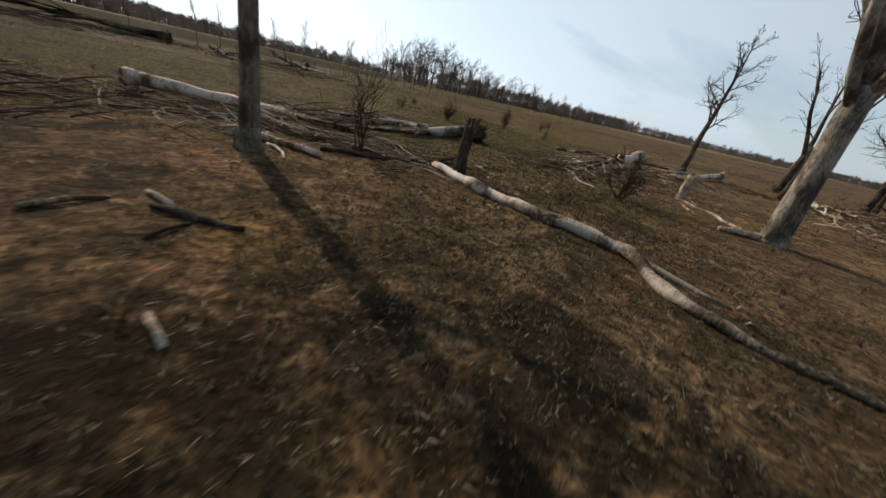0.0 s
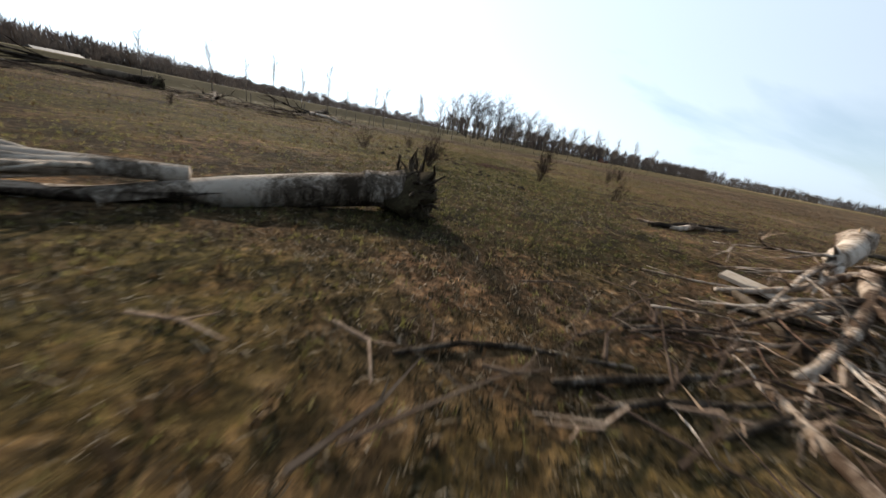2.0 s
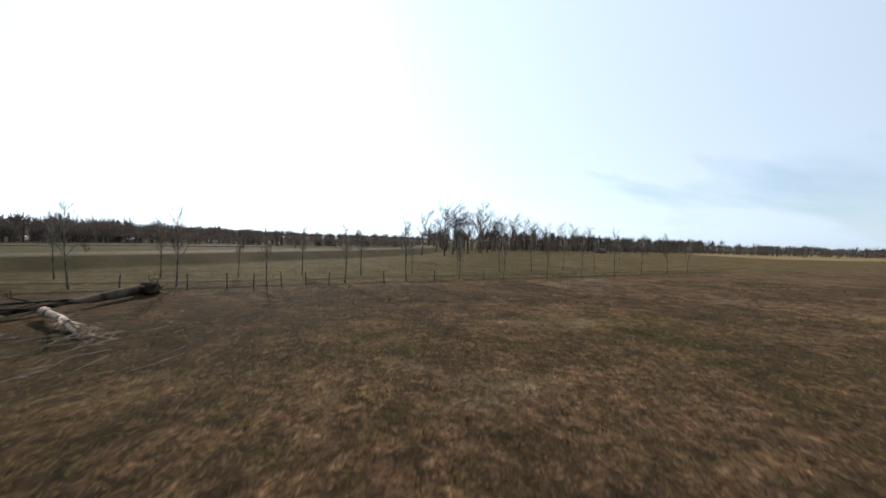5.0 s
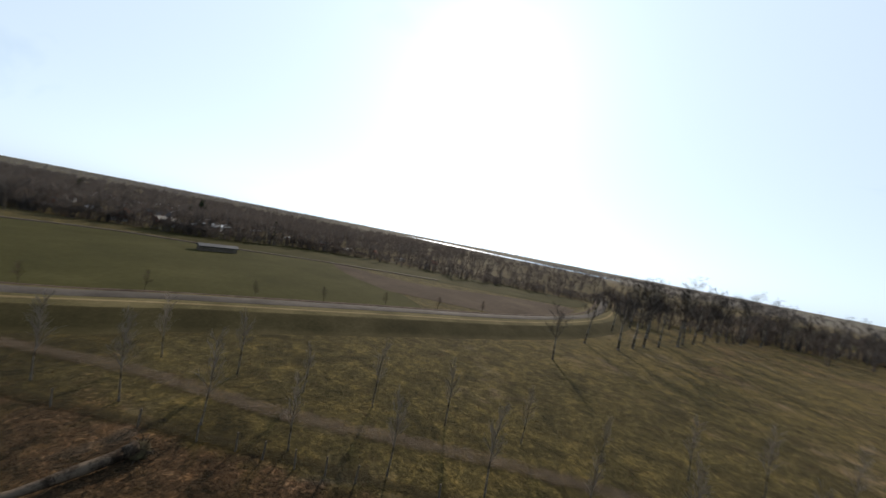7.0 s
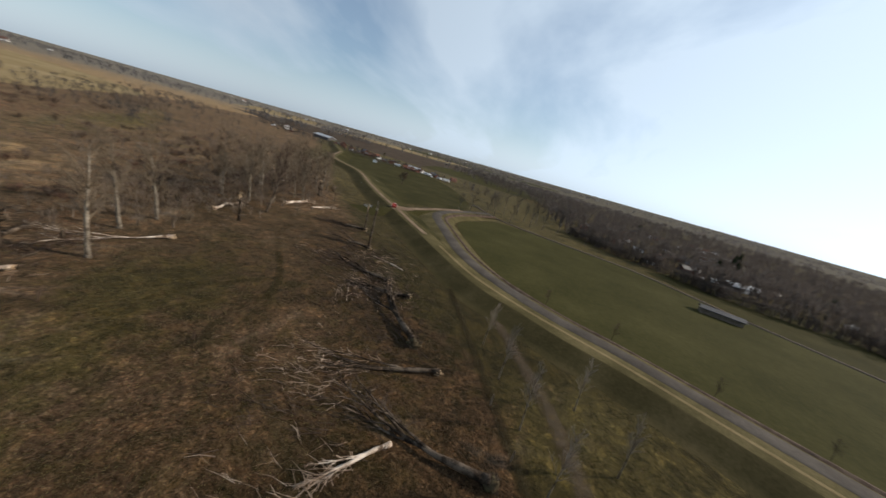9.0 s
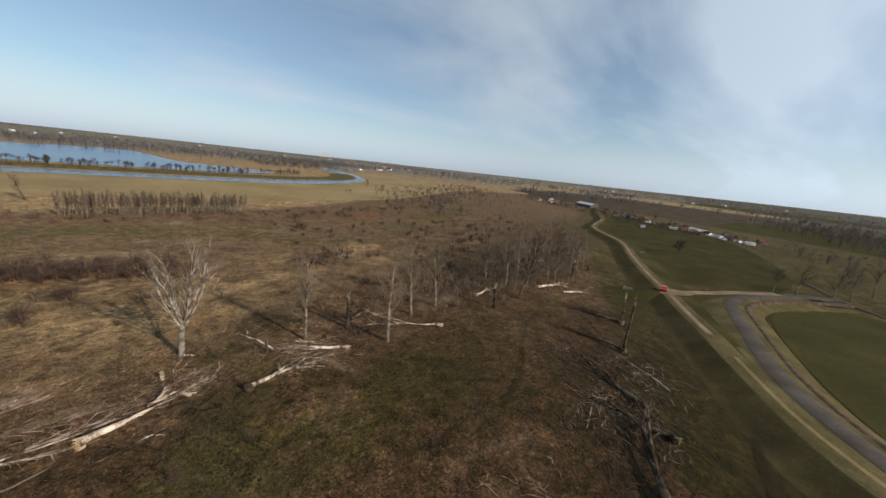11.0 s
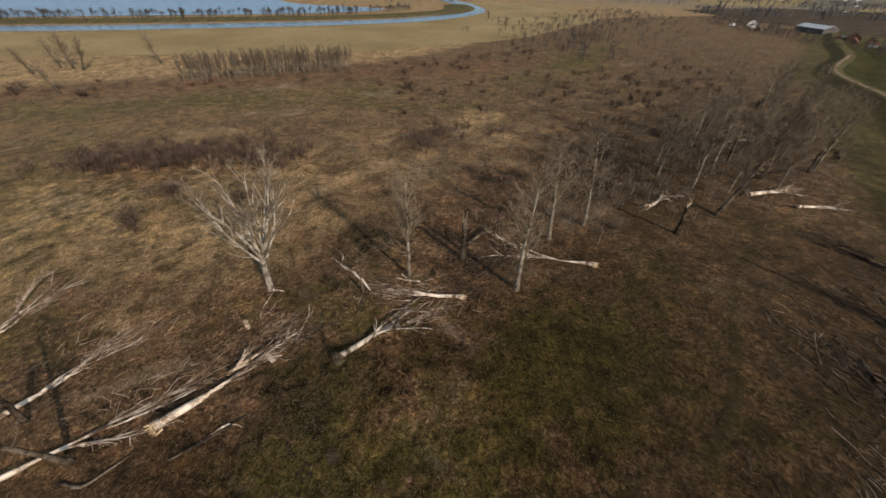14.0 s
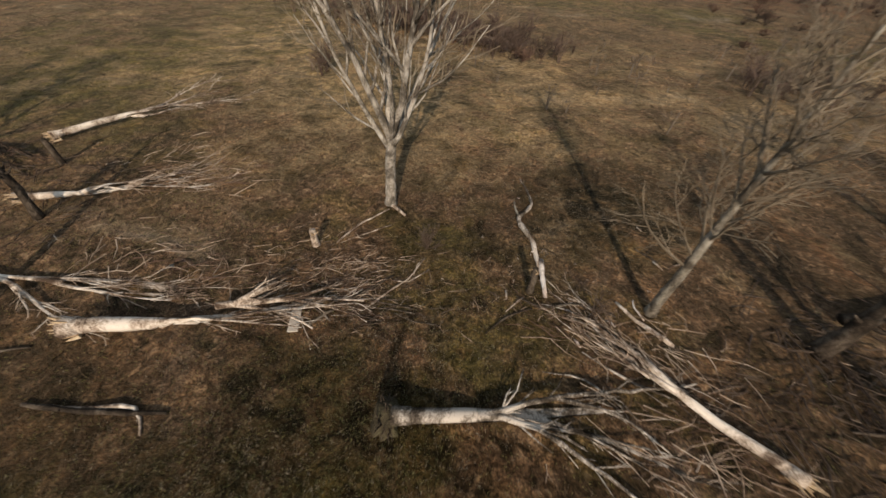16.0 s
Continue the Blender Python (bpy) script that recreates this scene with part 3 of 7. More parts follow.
def fallen(name, base, tip, r, seed, bark, twig, label, habit=FORKED, end="torn", trunk_len=None, flat=0.42, group="felled trees", plate=1.0, lift=0.2, side=0.8, limbs=()):
    """A tree lying from base to tip; its crown rests on the ground."""
    b, t = Vector((*base, 0)), Vector((*tip, 0))
    length = (t - b).length
    acc = tree_meshes(habit, length, r, seed, trunk_len or length * 0.55)
    head = math.degrees(math.atan2(t.y - b.y, t.x - b.x))
    ob = thing(name, pose(b.x, b.y, ground_z(b.x, b.y), 0, 0, head), label, "fallen tree", group)
    turned = []
    for k, tb in enumerate(acc):
        vs = []
        for v in tb.v:
            # standing z becomes the lying x; heights are pressed down, and nothing sinks under the turf
            out = math.hypot(v.x, v.y)
            z = v.x * (flat if out > r * 1.6 else 1.0) + r * 0.85
            if z < 0.02:
                z = 0.02 + 0.10 * (1 - math.exp(z * 1.5)) if out > r * 1.6 else z
            vs.append(Vector((v.z, -v.y * (side if out > r * 1.6 else 1.0), z + lift * max(0.0, 1 - max(v.z, 0) / length))))
        turned.append(vs)
    mesh_part("trunk", turned[0], acc[0].f, bark, ob, smooth=True)
    if acc[1].f:
        mesh_part("crown", turned[1], acc[1].f, twig, ob)
    for vs, tb in zip(turned[2:], acc[2:]):
        mesh_part("limb", vs, tb.f, bark, ob, smooth=True)
    rng = random.Random(seed + 5)
    back = ob.matrix_basis.inverted()
    for pts, r0, r1, rise in limbs:
        # a main limb along its own line over the ground, with side twigs
        line = smooth_line(pts, 0.4)
        f = np.linspace(0, 1, len(line))
        z0 = r * 0.75 + lift * max(0.0, 1 - (Vector((*pts[0], 0)) - b).length / length)
        q = [back @ Vector((p[0] + rng.gauss(0, 0.02), p[1] + rng.gauss(0, 0.02), ground_z(*p) + z0 * (1 - k) + rise * k + 0.03 + 0.05 * math.sin(5 * k))) for p, k in zip(line, f)]
        t = Tubes()
        t.add(q, [r0 + (r1 - r0) * k for k in f], 8, 0.08, rng)
        for _ in range(int(len(line) * 0.9)):
            i = rng.randrange(1, len(q) - 1)
            d = (q[i + 1] - q[i]).normalized()
            d = (d + Vector((rng.gauss(0, 0.35), rng.gauss(0, 0.45), rng.gauss(0.02, 0.10)))).normalized()
            L, rr = rng.uniform(0.5, 1.7), (r0 + (r1 - r0) * f[i]) * 0.42
            m = q[i] + d * L * 0.5 + Vector((0, rng.gauss(0, 0.08), rng.gauss(0, 0.05)))
            e = m + (d + Vector((rng.gauss(0, 0.2), rng.gauss(0, 0.25), -0.12))).normalized() * L * 0.5
            m.z, e.z = max(m.z, 0.04), max(e.z, 0.03)
            t.add([q[i], m, e], [rr, rr * 0.7, 0.012], 5)
            if rng.random() < 0.7:
                w = m + (d + Vector((rng.gauss(0, 0.3), rng.gauss(0, 0.5), 0.0))).normalized() * L * 0.4
                t.add([m, Vector((w.x, w.y, max(w.z, 0.03)))], [rr * 0.5, 0.01], 4)
        mesh_part("limb", t.v, t.f, bark, ob, smooth=True)
    if end == "torn":
        s = splinters(rng, r * 1.0, 0.55, 18)
        mesh_part("torn_butt", [Vector((-v.x + 0.05, v.y, max(v.z * 1.25 + r * 0.85 + lift * 0.6, 0.0))) for v in s.v], [f[::-1] for f in s.f], "splinter", ob, "orange splintered butt")
    elif end == "roots":
        root_plate(ob, r * plate * 1.15, rng)
    return ob


def root_plate(ob, r, rng):
    bm = bmesh.new()
    bmesh.ops.create_icosphere(bm, subdivisions=3, radius=1.0)
    for v in bm.verts:
        n = noise.fractal(v.co * 2.2 + Vector((rng.random() * 0.01, 3.1, 1.7)), 1.0, 2.0, 4)
        v.co = Vector((v.co.x * r * 1.4, v.co.y * r * 1.9, v.co.z * r * 1.25)) * (1 + 0.55 * n)
        v.co += Vector((-r * 0.9, 0, r * 0.9))
        v.co.z = max(v.co.z, -0.03)
    part("root_plate", bm, "root_soil", ob, "dark soil-caked root plate", True)
    t = Tubes()
    for _ in range(80):
        a = rng.uniform(0, 2 * math.pi)
        p = Vector((-r * rng.uniform(0.0, 1.8), math.cos(a) * r * 1.1, r * 1.0 + math.sin(a) * r * 0.8))
        d = Vector((rng.uniform(-0.8, 0.3), math.cos(a), math.sin(a))).normalized()
        L = r * rng.uniform(0.6, 1.7)
        q = p + d * L * 0.5 + Vector((rng.gauss(0, 0.06), rng.gauss(0, 0.06), rng.gauss(0, 0.06)))
        e = q + (d + Vector((rng.gauss(0, 0.4), rng.gauss(0, 0.4), rng.gauss(0, 0.4)))).normalized() * L * 0.5
        pts = [p, q, e]
        t.add([Vector((v.x, v.y, max(v.z, 0.01))) for v in pts], [r * 0.12, r * 0.07, 0.008], 5, 0.15, rng)
    mesh_part("root_mass", t.v, t.f, "bark_brown", ob)


# ---- the lie of the land ----
# inner edge of the dike's crest, from the far west bend round to the north-east
DIKE = [(-330, -150), (-262, -115), (-217, -90), (-171, -72.5), (-143, -47.5), (-118, -33), (-99.5, -22), (-86, -13), (-77, -7.5), (-68, -1.5), (-59.4, 3.8),
        (-47.6, 11.9), (-42.3, 18.3), (-38, 23.5), (-34.7, 28.9), (-30.9, 33.6), (-26, 39.6), (-17.5, 50), (-3.7, 66.8), (8, 86), (17, 110), (23, 150), (27, 200)]


def smooth_line(pts, step):
    """A Catmull-Rom line through pts, cut at even steps."""
    p = np.array([pts[0], *pts, pts[-1]], float)
    p[0], p[-1] = 2 * p[1] - p[2], 2 * p[-2] - p[-3]
    out = []
    for i in range(1, len(p) - 2):
        n = max(2, int(np.linalg.norm(p[i + 1] - p[i]) / step))
        for k in range(n):
            t = k / n
            out.append(0.5 * (2 * p[i] + (p[i + 1] - p[i - 1]) * t + (2 * p[i - 1] - 5 * p[i] + 4 * p[i + 1] - p[i + 2]) * t ** 2 + (3 * p[i] - p[i - 1] - 3 * p[i + 1] + p[i + 2]) * t ** 3))
    out.append(p[-2])
    return np.array(out)


def normals_of(line):
    d = np.gradient(line, axis=0)
    d /= np.linalg.norm(d, axis=1)[:, None]
    return np.stack([-d[:, 1], d[:, 0]], 1)       # to the left of travel: away from the meadow


DIKE_LINE = smooth_line(DIKE, 2.0)
DIKE_OUT = normals_of(DIKE_LINE)


def dike_side(x, y):
    """Metres across the dike from its inner crest edge; minus on the meadow's side."""
    x, y = np.atleast_1d(x), np.atleast_1d(y)
    best = np.full(x.shape, 1e9)
    side = np.zeros(x.shape)
    for p, o in zip(DIKE_LINE[::2], DIKE_OUT[::2]):
        dx, dy = x - p[0], y - p[1]
        d = dx * dx + dy * dy
        s = dx * o[0] + dy * o[1]
        m = d < best
        best[m], side[m] = d[m], s[m]
    return np.sign(side) * np.sqrt(best)


def wave_noise(x, y, scale, seed):
    r = random.Random(seed)
    out = np.zeros(np.shape(x))
    for k in range(7):
        a, f = r.uniform(0, 6.283), scale * r.uniform(0.6, 1.9)
        out += np.sin((x * math.cos(a) + y * math.sin(a)) * f + r.uniform(0, 6.283) + 1.3 * np.sin((x * math.sin(a) - y * math.cos(a)) * f * 0.6 + r.uniform(0, 6.283)))
    return out / 7


def relief(x, y):
    near = np.exp(-(((x + 9) / 60) ** 2 + ((y + 18) / 60) ** 2))
    return (0.05 * wave_noise(x, y, 1.1, 3) + 0.03 * wave_noise(x, y, 3.1, 4) + 0.02 * wave_noise(x, y, 7.0, 5)) * near + 0.06 * wave_noise(x, y, 0.12, 6) * near


def ground_z(x, y):
    return float(relief(np.array([float(x)]), np.array([float(y)]))[0])


def axis(lo, hi, fine, growth, reach):
    a = list(np.arange(lo, hi, fine))
    for sgn, edge in ((-1, a[0]), (1, a[-1])):
        p, s = edge, fine
        while abs(p) < reach:
            s = s * (1 + growth)
            p += sgn * s
            a.append(p)
    return np.array(sorted(a))


def blob(x, y, cx, cy, rx, ry, turn=0.0):
    c, s = math.cos(radians(turn)), math.sin(radians(turn))
    u, v = ((x - cx) * c + (y - cy) * s) / rx, (-(x - cx) * s + (y - cy) * c) / ry
    return np.exp(-(u * u + v * v))


# a line down the low open lane of the meadow, along which the turf is built blade by blade
LANE = smooth_line([(-17.5, -39), (-14.4, -35.3), (-12.6, -33.1), (-10.9, -29.8), (-9, -25), (-7.6, -21), (-6.4, -17.4), (-5.4, -14), (-4.4, -10), (-3, -5)], 1.0)


def lane_distance(x, y):
    d = np.full(np.shape(x), 1e9)
    for p in LANE:
        d = np.minimum(d, (x - p[0]) ** 2 + (y - p[1]) ** 2)
    return np.sqrt(d)


def build_ground():
    ax, ay = axis(-24.0, 4.0, 0.3, 0.045, 4800), axis(-39.0, -6.0, 0.3, 0.045, 4800)
    X, Y = np.meshgrid(ax, ay)
    x, y = X.ravel(), Y.ravel()
    z = relief(x, y)
    nx, ny = len(ax), len(ay)
    i = (np.arange(ny - 1)[:, None] * nx + np.arange(nx - 1)[None, :]).ravel()
    faces = np.stack([i, i + 1, i + nx + 1, i + nx], 1)
    me = bpy.data.meshes.new("ground")
    me.from_pydata(np.stack([x, y, z], 1).tolist(), [], faces.tolist())
    me.polygons.foreach_set("use_smooth", [True] * len(me.polygons))
    s = dike_side(x, y)
    inside = s < 0
    green = 0.22 + 0 * x
    strip = np.clip((s + 15 + 1.5 * wave_noise(x, y, 0.2, 31)) / 5, 0, 1)
    mown = np.where(inside, 0.95 * strip * np.clip((-x - 15) / 20, 0.25, 1), 0.8) + 0.8 * blob(x, y, 5, 36, 52, 22, 30) + 0.25 * blob(x, y, -5, -11, 10, 7) + 0.4 * blob(x, y, 16, -56, 26, 24)
    green += 0.40 * blob(x, y, -5, -13, 12, 8) + 0.08 * blob(x, y, -14, -30, 7, 9) + 0.32 * blob(x, y, -25, -18, 7, 5) + 0.45 * blob(x, y, 8, 40, 45, 22, 35) + 0.15 * blob(x, y, -14, -13, 9, 6)
    green += 0.14 * blob(x, y, -14, -33, 6, 6) + 0.12 * blob(x, y, -11, -26, 6, 4)
    green += 0.40 * blob(x, y, 25, -50, 16, 22) + 0.35 * blob(x, y, 5, -96, 55, 10, -5) + 0.45 * blob(x, y, -120, -125, 60, 8, 38)
    green -= 0.30 * blob(x, y, -17, 5, 14, 9, -30) + 0.2 * blob(x, y, -25, 0, 10, 8) + 0.25 * blob(x, y, -40, -38, 22, 12)
    row = y - 20.3 - 0.27 * x + 0.8 * wave_noise(x, y, 0.5, 33)          # beyond the row of young trees the turf is mown
    fringe = np.clip((y - 7) / 6, 0, 1) * (1 - np.clip(row / 4.0, 0, 1)) * np.clip((-s - 14) / 4, 0, 1)
    green += 0.45 * np.clip(row / 2.0, 0, 1) - 0.3 * fringe
    mown *= 1 - 0.9 * fringe * np.clip((x + 60) / 20, 0, 1)
    for cx, cy, ln in ((33, -97, 24), (4, -99, 22), (-29, -83, 24), (-74, -98, 26), (-112, -121, 24)):     # a shorter, greener lane through the rough
        mown += 0.6 * blob(x, y, cx, cy, ln, 4.5, 0 if cx > -20 else 38 if cx < -50 else -25)
    green = np.where(~inside, 0.75, green)
    # low ground north of the felled trees darkens; last blob paints trunk shadow
    darken = 0.12 + 0.38 * np.clip((y + 25) / 9, 0, 1) * (1 - 0.8 * np.clip((y - 12) / 12, 0, 1)) * (1 - 0.8 * np.exp(-(lane_distance(x, y) / 6.0) ** 2)) + 0.35 * blob(x, y, -40, -22, 26, 12, 20) - 0.3 * blob(x, y, -14, -16, 4, 3) - 0.25 * blob(x, y, -24, -2, 7, 5) + 0.3 * blob(x, y, -11, -23.6, 3, 1.6)
    darken += 0.25 * fringe * np.clip((y - 10) / 4, 0, 1) + 0.5 * blob(x, y, -24, 7, 24, 11, 15)
    # first blob puts the self-shade of backlit litter into the turf colour
    darken += 0.6 * blob(x, y, -14.5, -36, 5, 4) + 0.35 * blob(x, y, -42, 0, 12, 6, 40) + 0.3 * blob(x, y, -4, -18, 10, 4) + 0.4 * blob(x, y, -29, -20, 9, 8) + 0.25 * blob(x, y, -62, -42, 26, 20) + 0.3 * blob(x, y, -27, -30, 6, 5) + 0.35 * blob(x, y, -6, -21, 12, 3)
    darken = np.where(~inside & (y > 84 + 0.35 * (x + 118)) & (s > 12), 0.75, darken)
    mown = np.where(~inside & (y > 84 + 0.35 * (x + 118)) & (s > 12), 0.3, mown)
    # grove floor: dark of the brush and its shadows painted into the turf
    darken += 0.40 * blob(x, y, -75, -55, 42, 24, 25) + 0.35 * blob(x, y, -48, -36, 14, 9)
    darken -= 0.30 * blob(x, y, 5, -75, 60, 32)
    dry = 0.25 + 0 * x
    edge = -124 + 0.10 * (x + 20) - 0.5 * np.clip(-x - 40, 0, 200) + 5 * wave_noise(x, y, 0.05, 21)
    dry += np.clip((edge - y) / 14, 0, 1) * 0.75
    dry += 0.22 * blob(x, y, -5, -60, 60, 16) + 0.16 * blob(x, y, -13, 2, 10, 6) + 0.18 * blob(x, y, 40, 50, 40, 20) + 0.9 * blob(x, y, -44.7, -68.7, 4, 2.2) + 0.8 * blob(x, y, -45.7, -74, 3, 1.6) + 0.7 * blob(x, y, -85, -66, 5, 2) + 0.9 * blob(x, y, 2.8, -43, 4, 3) + 0.22 * blob(x, y, 14, -48, 28, 18)
    dry -= 0.14 * blob(x, y, -8, -14, 14, 9) + 0.12 * blob(x, y, -20, -20, 16, 6)
    dry += 0.16 * blob(x, y, -8, -40, 24, 9) - 0.2 * fringe - 0.06 * np.where(inside, np.clip(row / 3.0, 0, 1), 0)
    red = 0.09 + 0.55 * blob(x, y, 8, -63, 16, 8, -10) + 0.40 * blob(x, y, 25, -116, 45, 9) + 0.42 * blob(x, y, -55, -116, 50, 14) + 0.25 * blob(x, y, -30, -36, 14, 6) + 0.2 * blob(x, y, -38, 0, 8, 5) + 0.2 * blob(x, y, 6, -36, 8, 4)
    # soil blob at (-16.2, -35.2) also carries a tree crown's shadow as colour
    bare = 0.10 + 0.18 * blob(x, y, -22, -28, 9, 5) + 0.2 * blob(x, y, -36, 2, 8, 5, 40) + 0.16 * blob(x, y, 1, -24, 12, 4) + 0.25 * blob(x, y, -12, -20.5, 4, 3) + 0.12 * np.exp(-(lane_distance(x, y) / 3.2) ** 2) + 0.45 * blob(x, y, -16.2, -35.2, 3.2, 2.6) + 0.16 * fringe
    # mask of the painted haze, growing with distance from the meadow
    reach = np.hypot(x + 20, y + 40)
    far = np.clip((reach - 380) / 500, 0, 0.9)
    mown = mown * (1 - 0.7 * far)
    darken = darken + 0.3 * np.where(inside & (x < -30), strip, 0)
    for key, val in (("green", green), ("dry", dry), ("red", red), ("bare", bare), ("darken", darken), ("mown", mown), ("far", far)):
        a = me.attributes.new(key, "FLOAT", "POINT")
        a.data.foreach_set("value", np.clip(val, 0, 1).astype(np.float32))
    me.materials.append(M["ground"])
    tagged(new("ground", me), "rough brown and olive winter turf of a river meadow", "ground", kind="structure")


build_ground()


def ribbon(name, line, offs, heights, mat, label, category, kind="structure", across=None, step_z=None, run=0):
    """A swept strip: at each point of line, a row of points at offs (to the left) and heights."""
    nrm = normals_of(line)
    k = len(offs)
    v, f = [], []
    for i, (p, o) in enumerate(zip(line, nrm)):
        ease = min(1.0, i / run, (len(line) - 1 - i) / run) if run else 1.0
        for s, h in zip(offs, heights):
            q = p + o * s
            v.append((q[0], q[1], h * ease + (ground_z(*q) if step_z else 0)))
    for i in range(len(line) - 1):
        for j in range(k - 1):
            a = i * k + j
            f.append((a, a + k, a + k + 1, a + 1))
    ob = mesh_part(name, v, [q[::-1] for q in f], mat, smooth=True)
    if across is not None:
        a = ob.data.attributes.new("across", "FLOAT", "POINT")
        a.data.foreach_set("value", np.tile(np.array(across, np.float32), len(line)))
    return tagged(ob, label, category, kind=kind)


def sheet(name, outline, z, mat, label, category, step=3.0, kind="structure"):
    """A flat sheet with an irregular rounded outline."""
    line = smooth_line([*outline, outline[0]], step)[:-1]
    pts = [Vector((p[0], p[1], z)) for p in line]
    tris = []
    for a, b, c in tessellate_polygon([pts]):
        up = (pts[b] - pts[a]).cross(pts[c] - pts[a]).z > 0
        tris.append((a, b, c) if up else (a, c, b))
    ob = mesh_part(name, pts, tris, mat)
    return tagged(ob, label, category, kind=kind)


def build_dike_and_roads():
    slope = DIKE_LINE
    ribbon("dike_slope", slope, [-4.5, -3.5, -2.7, -0.5, 0.0], [-0.03, 0.05, 0.22, 1.12, 1.2], "slope", "brown turf slope of a low dike, shade put into its colour", "dike")
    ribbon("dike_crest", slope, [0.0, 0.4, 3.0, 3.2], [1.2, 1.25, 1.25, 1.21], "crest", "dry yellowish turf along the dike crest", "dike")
    far = smooth_line([p for p in DIKE if p[0] <= -59], 2.0)
    ribbon("dike_back", far, [3.2, 4.5, 7.5, 9.5], [1.21, 1.05, 0.3, 0.02], "pasture", "green outer slope of the dike", "dike")
    ribbon("sandy_path", smooth_line(DIKE[2:10], 2.0), [0.9, 1.05, 1.75, 1.9], [1.255, 1.285, 1.285, 1.255], "sand", "pale sandy path along the dike crest", "path")
    near = smooth_line([(-66, 0.2), *DIKE[10:]], 2.0)
    ribbon("road_verge", near, [3.2, 6.9, 8.6, 10.5], [1.205, 1.10, 0.35, 0.02], "crest", "dry verge beside the dike road", "verge")
    road = smooth_line([(-128, 12), (-119, 6.0), (-112, 2.2), (-105, -0.8), (-98, -2.3), (-92, -2.0), (-85, 0.2), (-75, 3.6), (-64, 7.6), (-55.5, 12.4), (-49, 18.0), (-44.2, 23.2), (-40.6, 28.8),
                        (-36.4, 34.4), (-31, 41.4), (-21.5, 53.4), (-7.6, 70.4), (3.6, 88.6), (12, 111), (18, 151), (22, 200)], 1.5)
    ribbon("road", road, [-1.3, -1.15, 1.15, 1.3], [1.20, 1.26, 1.26, 1.20], "asphalt", "narrow pale grey asphalt road on the dike", "road")
    ribbon("road_bank", road[:60], [-6.0, -1.7, 1.7, 5.5], [0.0, 1.195, 1.195, 0.0], "crest", "dry bank carrying the road bend", "verge", run=8)
    ribbon("road_edge", road, [1.9, 2.4, 2.9, 3.4], [0.9, 1.15, 1.1, 0.6], "twig_dark", "dark weedy edge along the road", "verge")
    yellow = smooth_line([tuple(p) for p in (near + normals_of(near) * 1.8)[2:-1:6]], 2.0)
    ribbon("trodden_line", yellow, [-0.28, 0.0, 0.28], [1.262, 1.275, 1.262], "straw_line", "bleached yellow wheel line on the dike crest", "path")
    ribbon("sandy_road", smooth_line([(-80.5, -17.2), (-84, -14.6), (-88, -11.2), (-94, -8.4), (-100, -5.6), (-106, -3.0), (-112, 0.5), (-123.6, 6.8)], 1.0), [-1.1, -0.95, 0.95, 1.1], [1.255, 1.29, 1.29, 1.255], "sand", "pale sandy road joining the dike", "road", run=9)
    sheet("junction", [(-84, -12.2), (-88, -9.0), (-92, -8.4), (-91, -11.5), (-88, -14.2)], 1.296, "sand", "sandy widening where the paths meet", "path", 1.0)
    ribbon("dike_ramp", smooth_line([(-78, -18.8), (-84, -14.6), (-89, -11), (-100, -5.6), (-112, 0.5), (-124, 7.0)], 1.0), [-4.5, -1.6, 1.6, 5], [0.0, 1.25, 1.25, 0.0], "pasture", "grassy ramp under the sandy road", "dike", run=9)
    sheet("field", [(-41, 36), (-47, 28), (-53, 21), (-62, 15), (-75, 9.5), (-92, 4.5), (-102, 4.5), (-112, 10), (-121, 17), (-113, 40), (-103, 58), (-84, 72), (-64, 90), (-40, 78), (-22, 64), (-30, 52)], 0.05, "field", "short bright green winter field behind the dike", "field")
    sheet("pasture", [(-104, -14), (-122, -26), (-147, -40), (-176, -66), (-220, -84), (-262, -104), (-275, -92), (-250, -48), (-215, -20), (-160, 0), (-125, 2)], 0.05, "pasture", "green pasture on the land side of the dike", "field")
    sheet("ploughed_field", [(-34, 72), (-6, 80), (2, 96), (6, 118), (-10, 112), (-36, 92), (-62, 92), (-50, 80)], 0.06, "plough", "brown ploughed plot beyond the road", "field")
    sheet("paddock", [(-110, 62), (-84, 76), (-60, 96), (-20, 112), (6, 124), (10, 150), (-40, 140), (-90, 120), (-125, 90)], 0.05, "pasture", "thin green paddock before the village", "field")
    ribbon("hedge_line", smooth_line([(-150, 5), (-127, 17.5), (-113, 41), (-103, 58), (-84, 73), (-64, 91), (-36, 110)], 2.0), [-0.5, -0.3, 0.2, 0.5], [0.0, 0.25, 0.3, 0.0], "scrub", "low dark hedge bank along the field", "hedge")
    # worn lines in the turf
    ribbon("dirt_track", smooth_line([(-60, 9), (-40, 15.5), (-26.6, 19.8), (-14.1, 22.3), (-0.3, 26.3), (13.4, 29.2), (28.7, 32.7), (60, 42)], 1.0), [-1.2, -0.6, 0, 0.6, 1.2], [0.07, 0.075, 0.08, 0.075, 0.07], "dirt", "worn earth track between the young trees", "path", across=[0, 0.7, 1, 0.7, 0], step_z=True)
    ribbon("leaf_strip", smooth_line([(-46, 8.5), (-35, 12), (-21.2, 16.2), (-11.6, 18.9), (0, 21.9), (11.7, 25.1), (30.7, 30.3), (50, 36)], 1.0), [-0.6, -0.3, 0, 0.3, 0.6], [0.07, 0.08, 0.085, 0.08, 0.07], "strip_dark", "dark strip under the young trees", "path", across=[0, 0.8, 1, 0.8, 0], step_z=True)
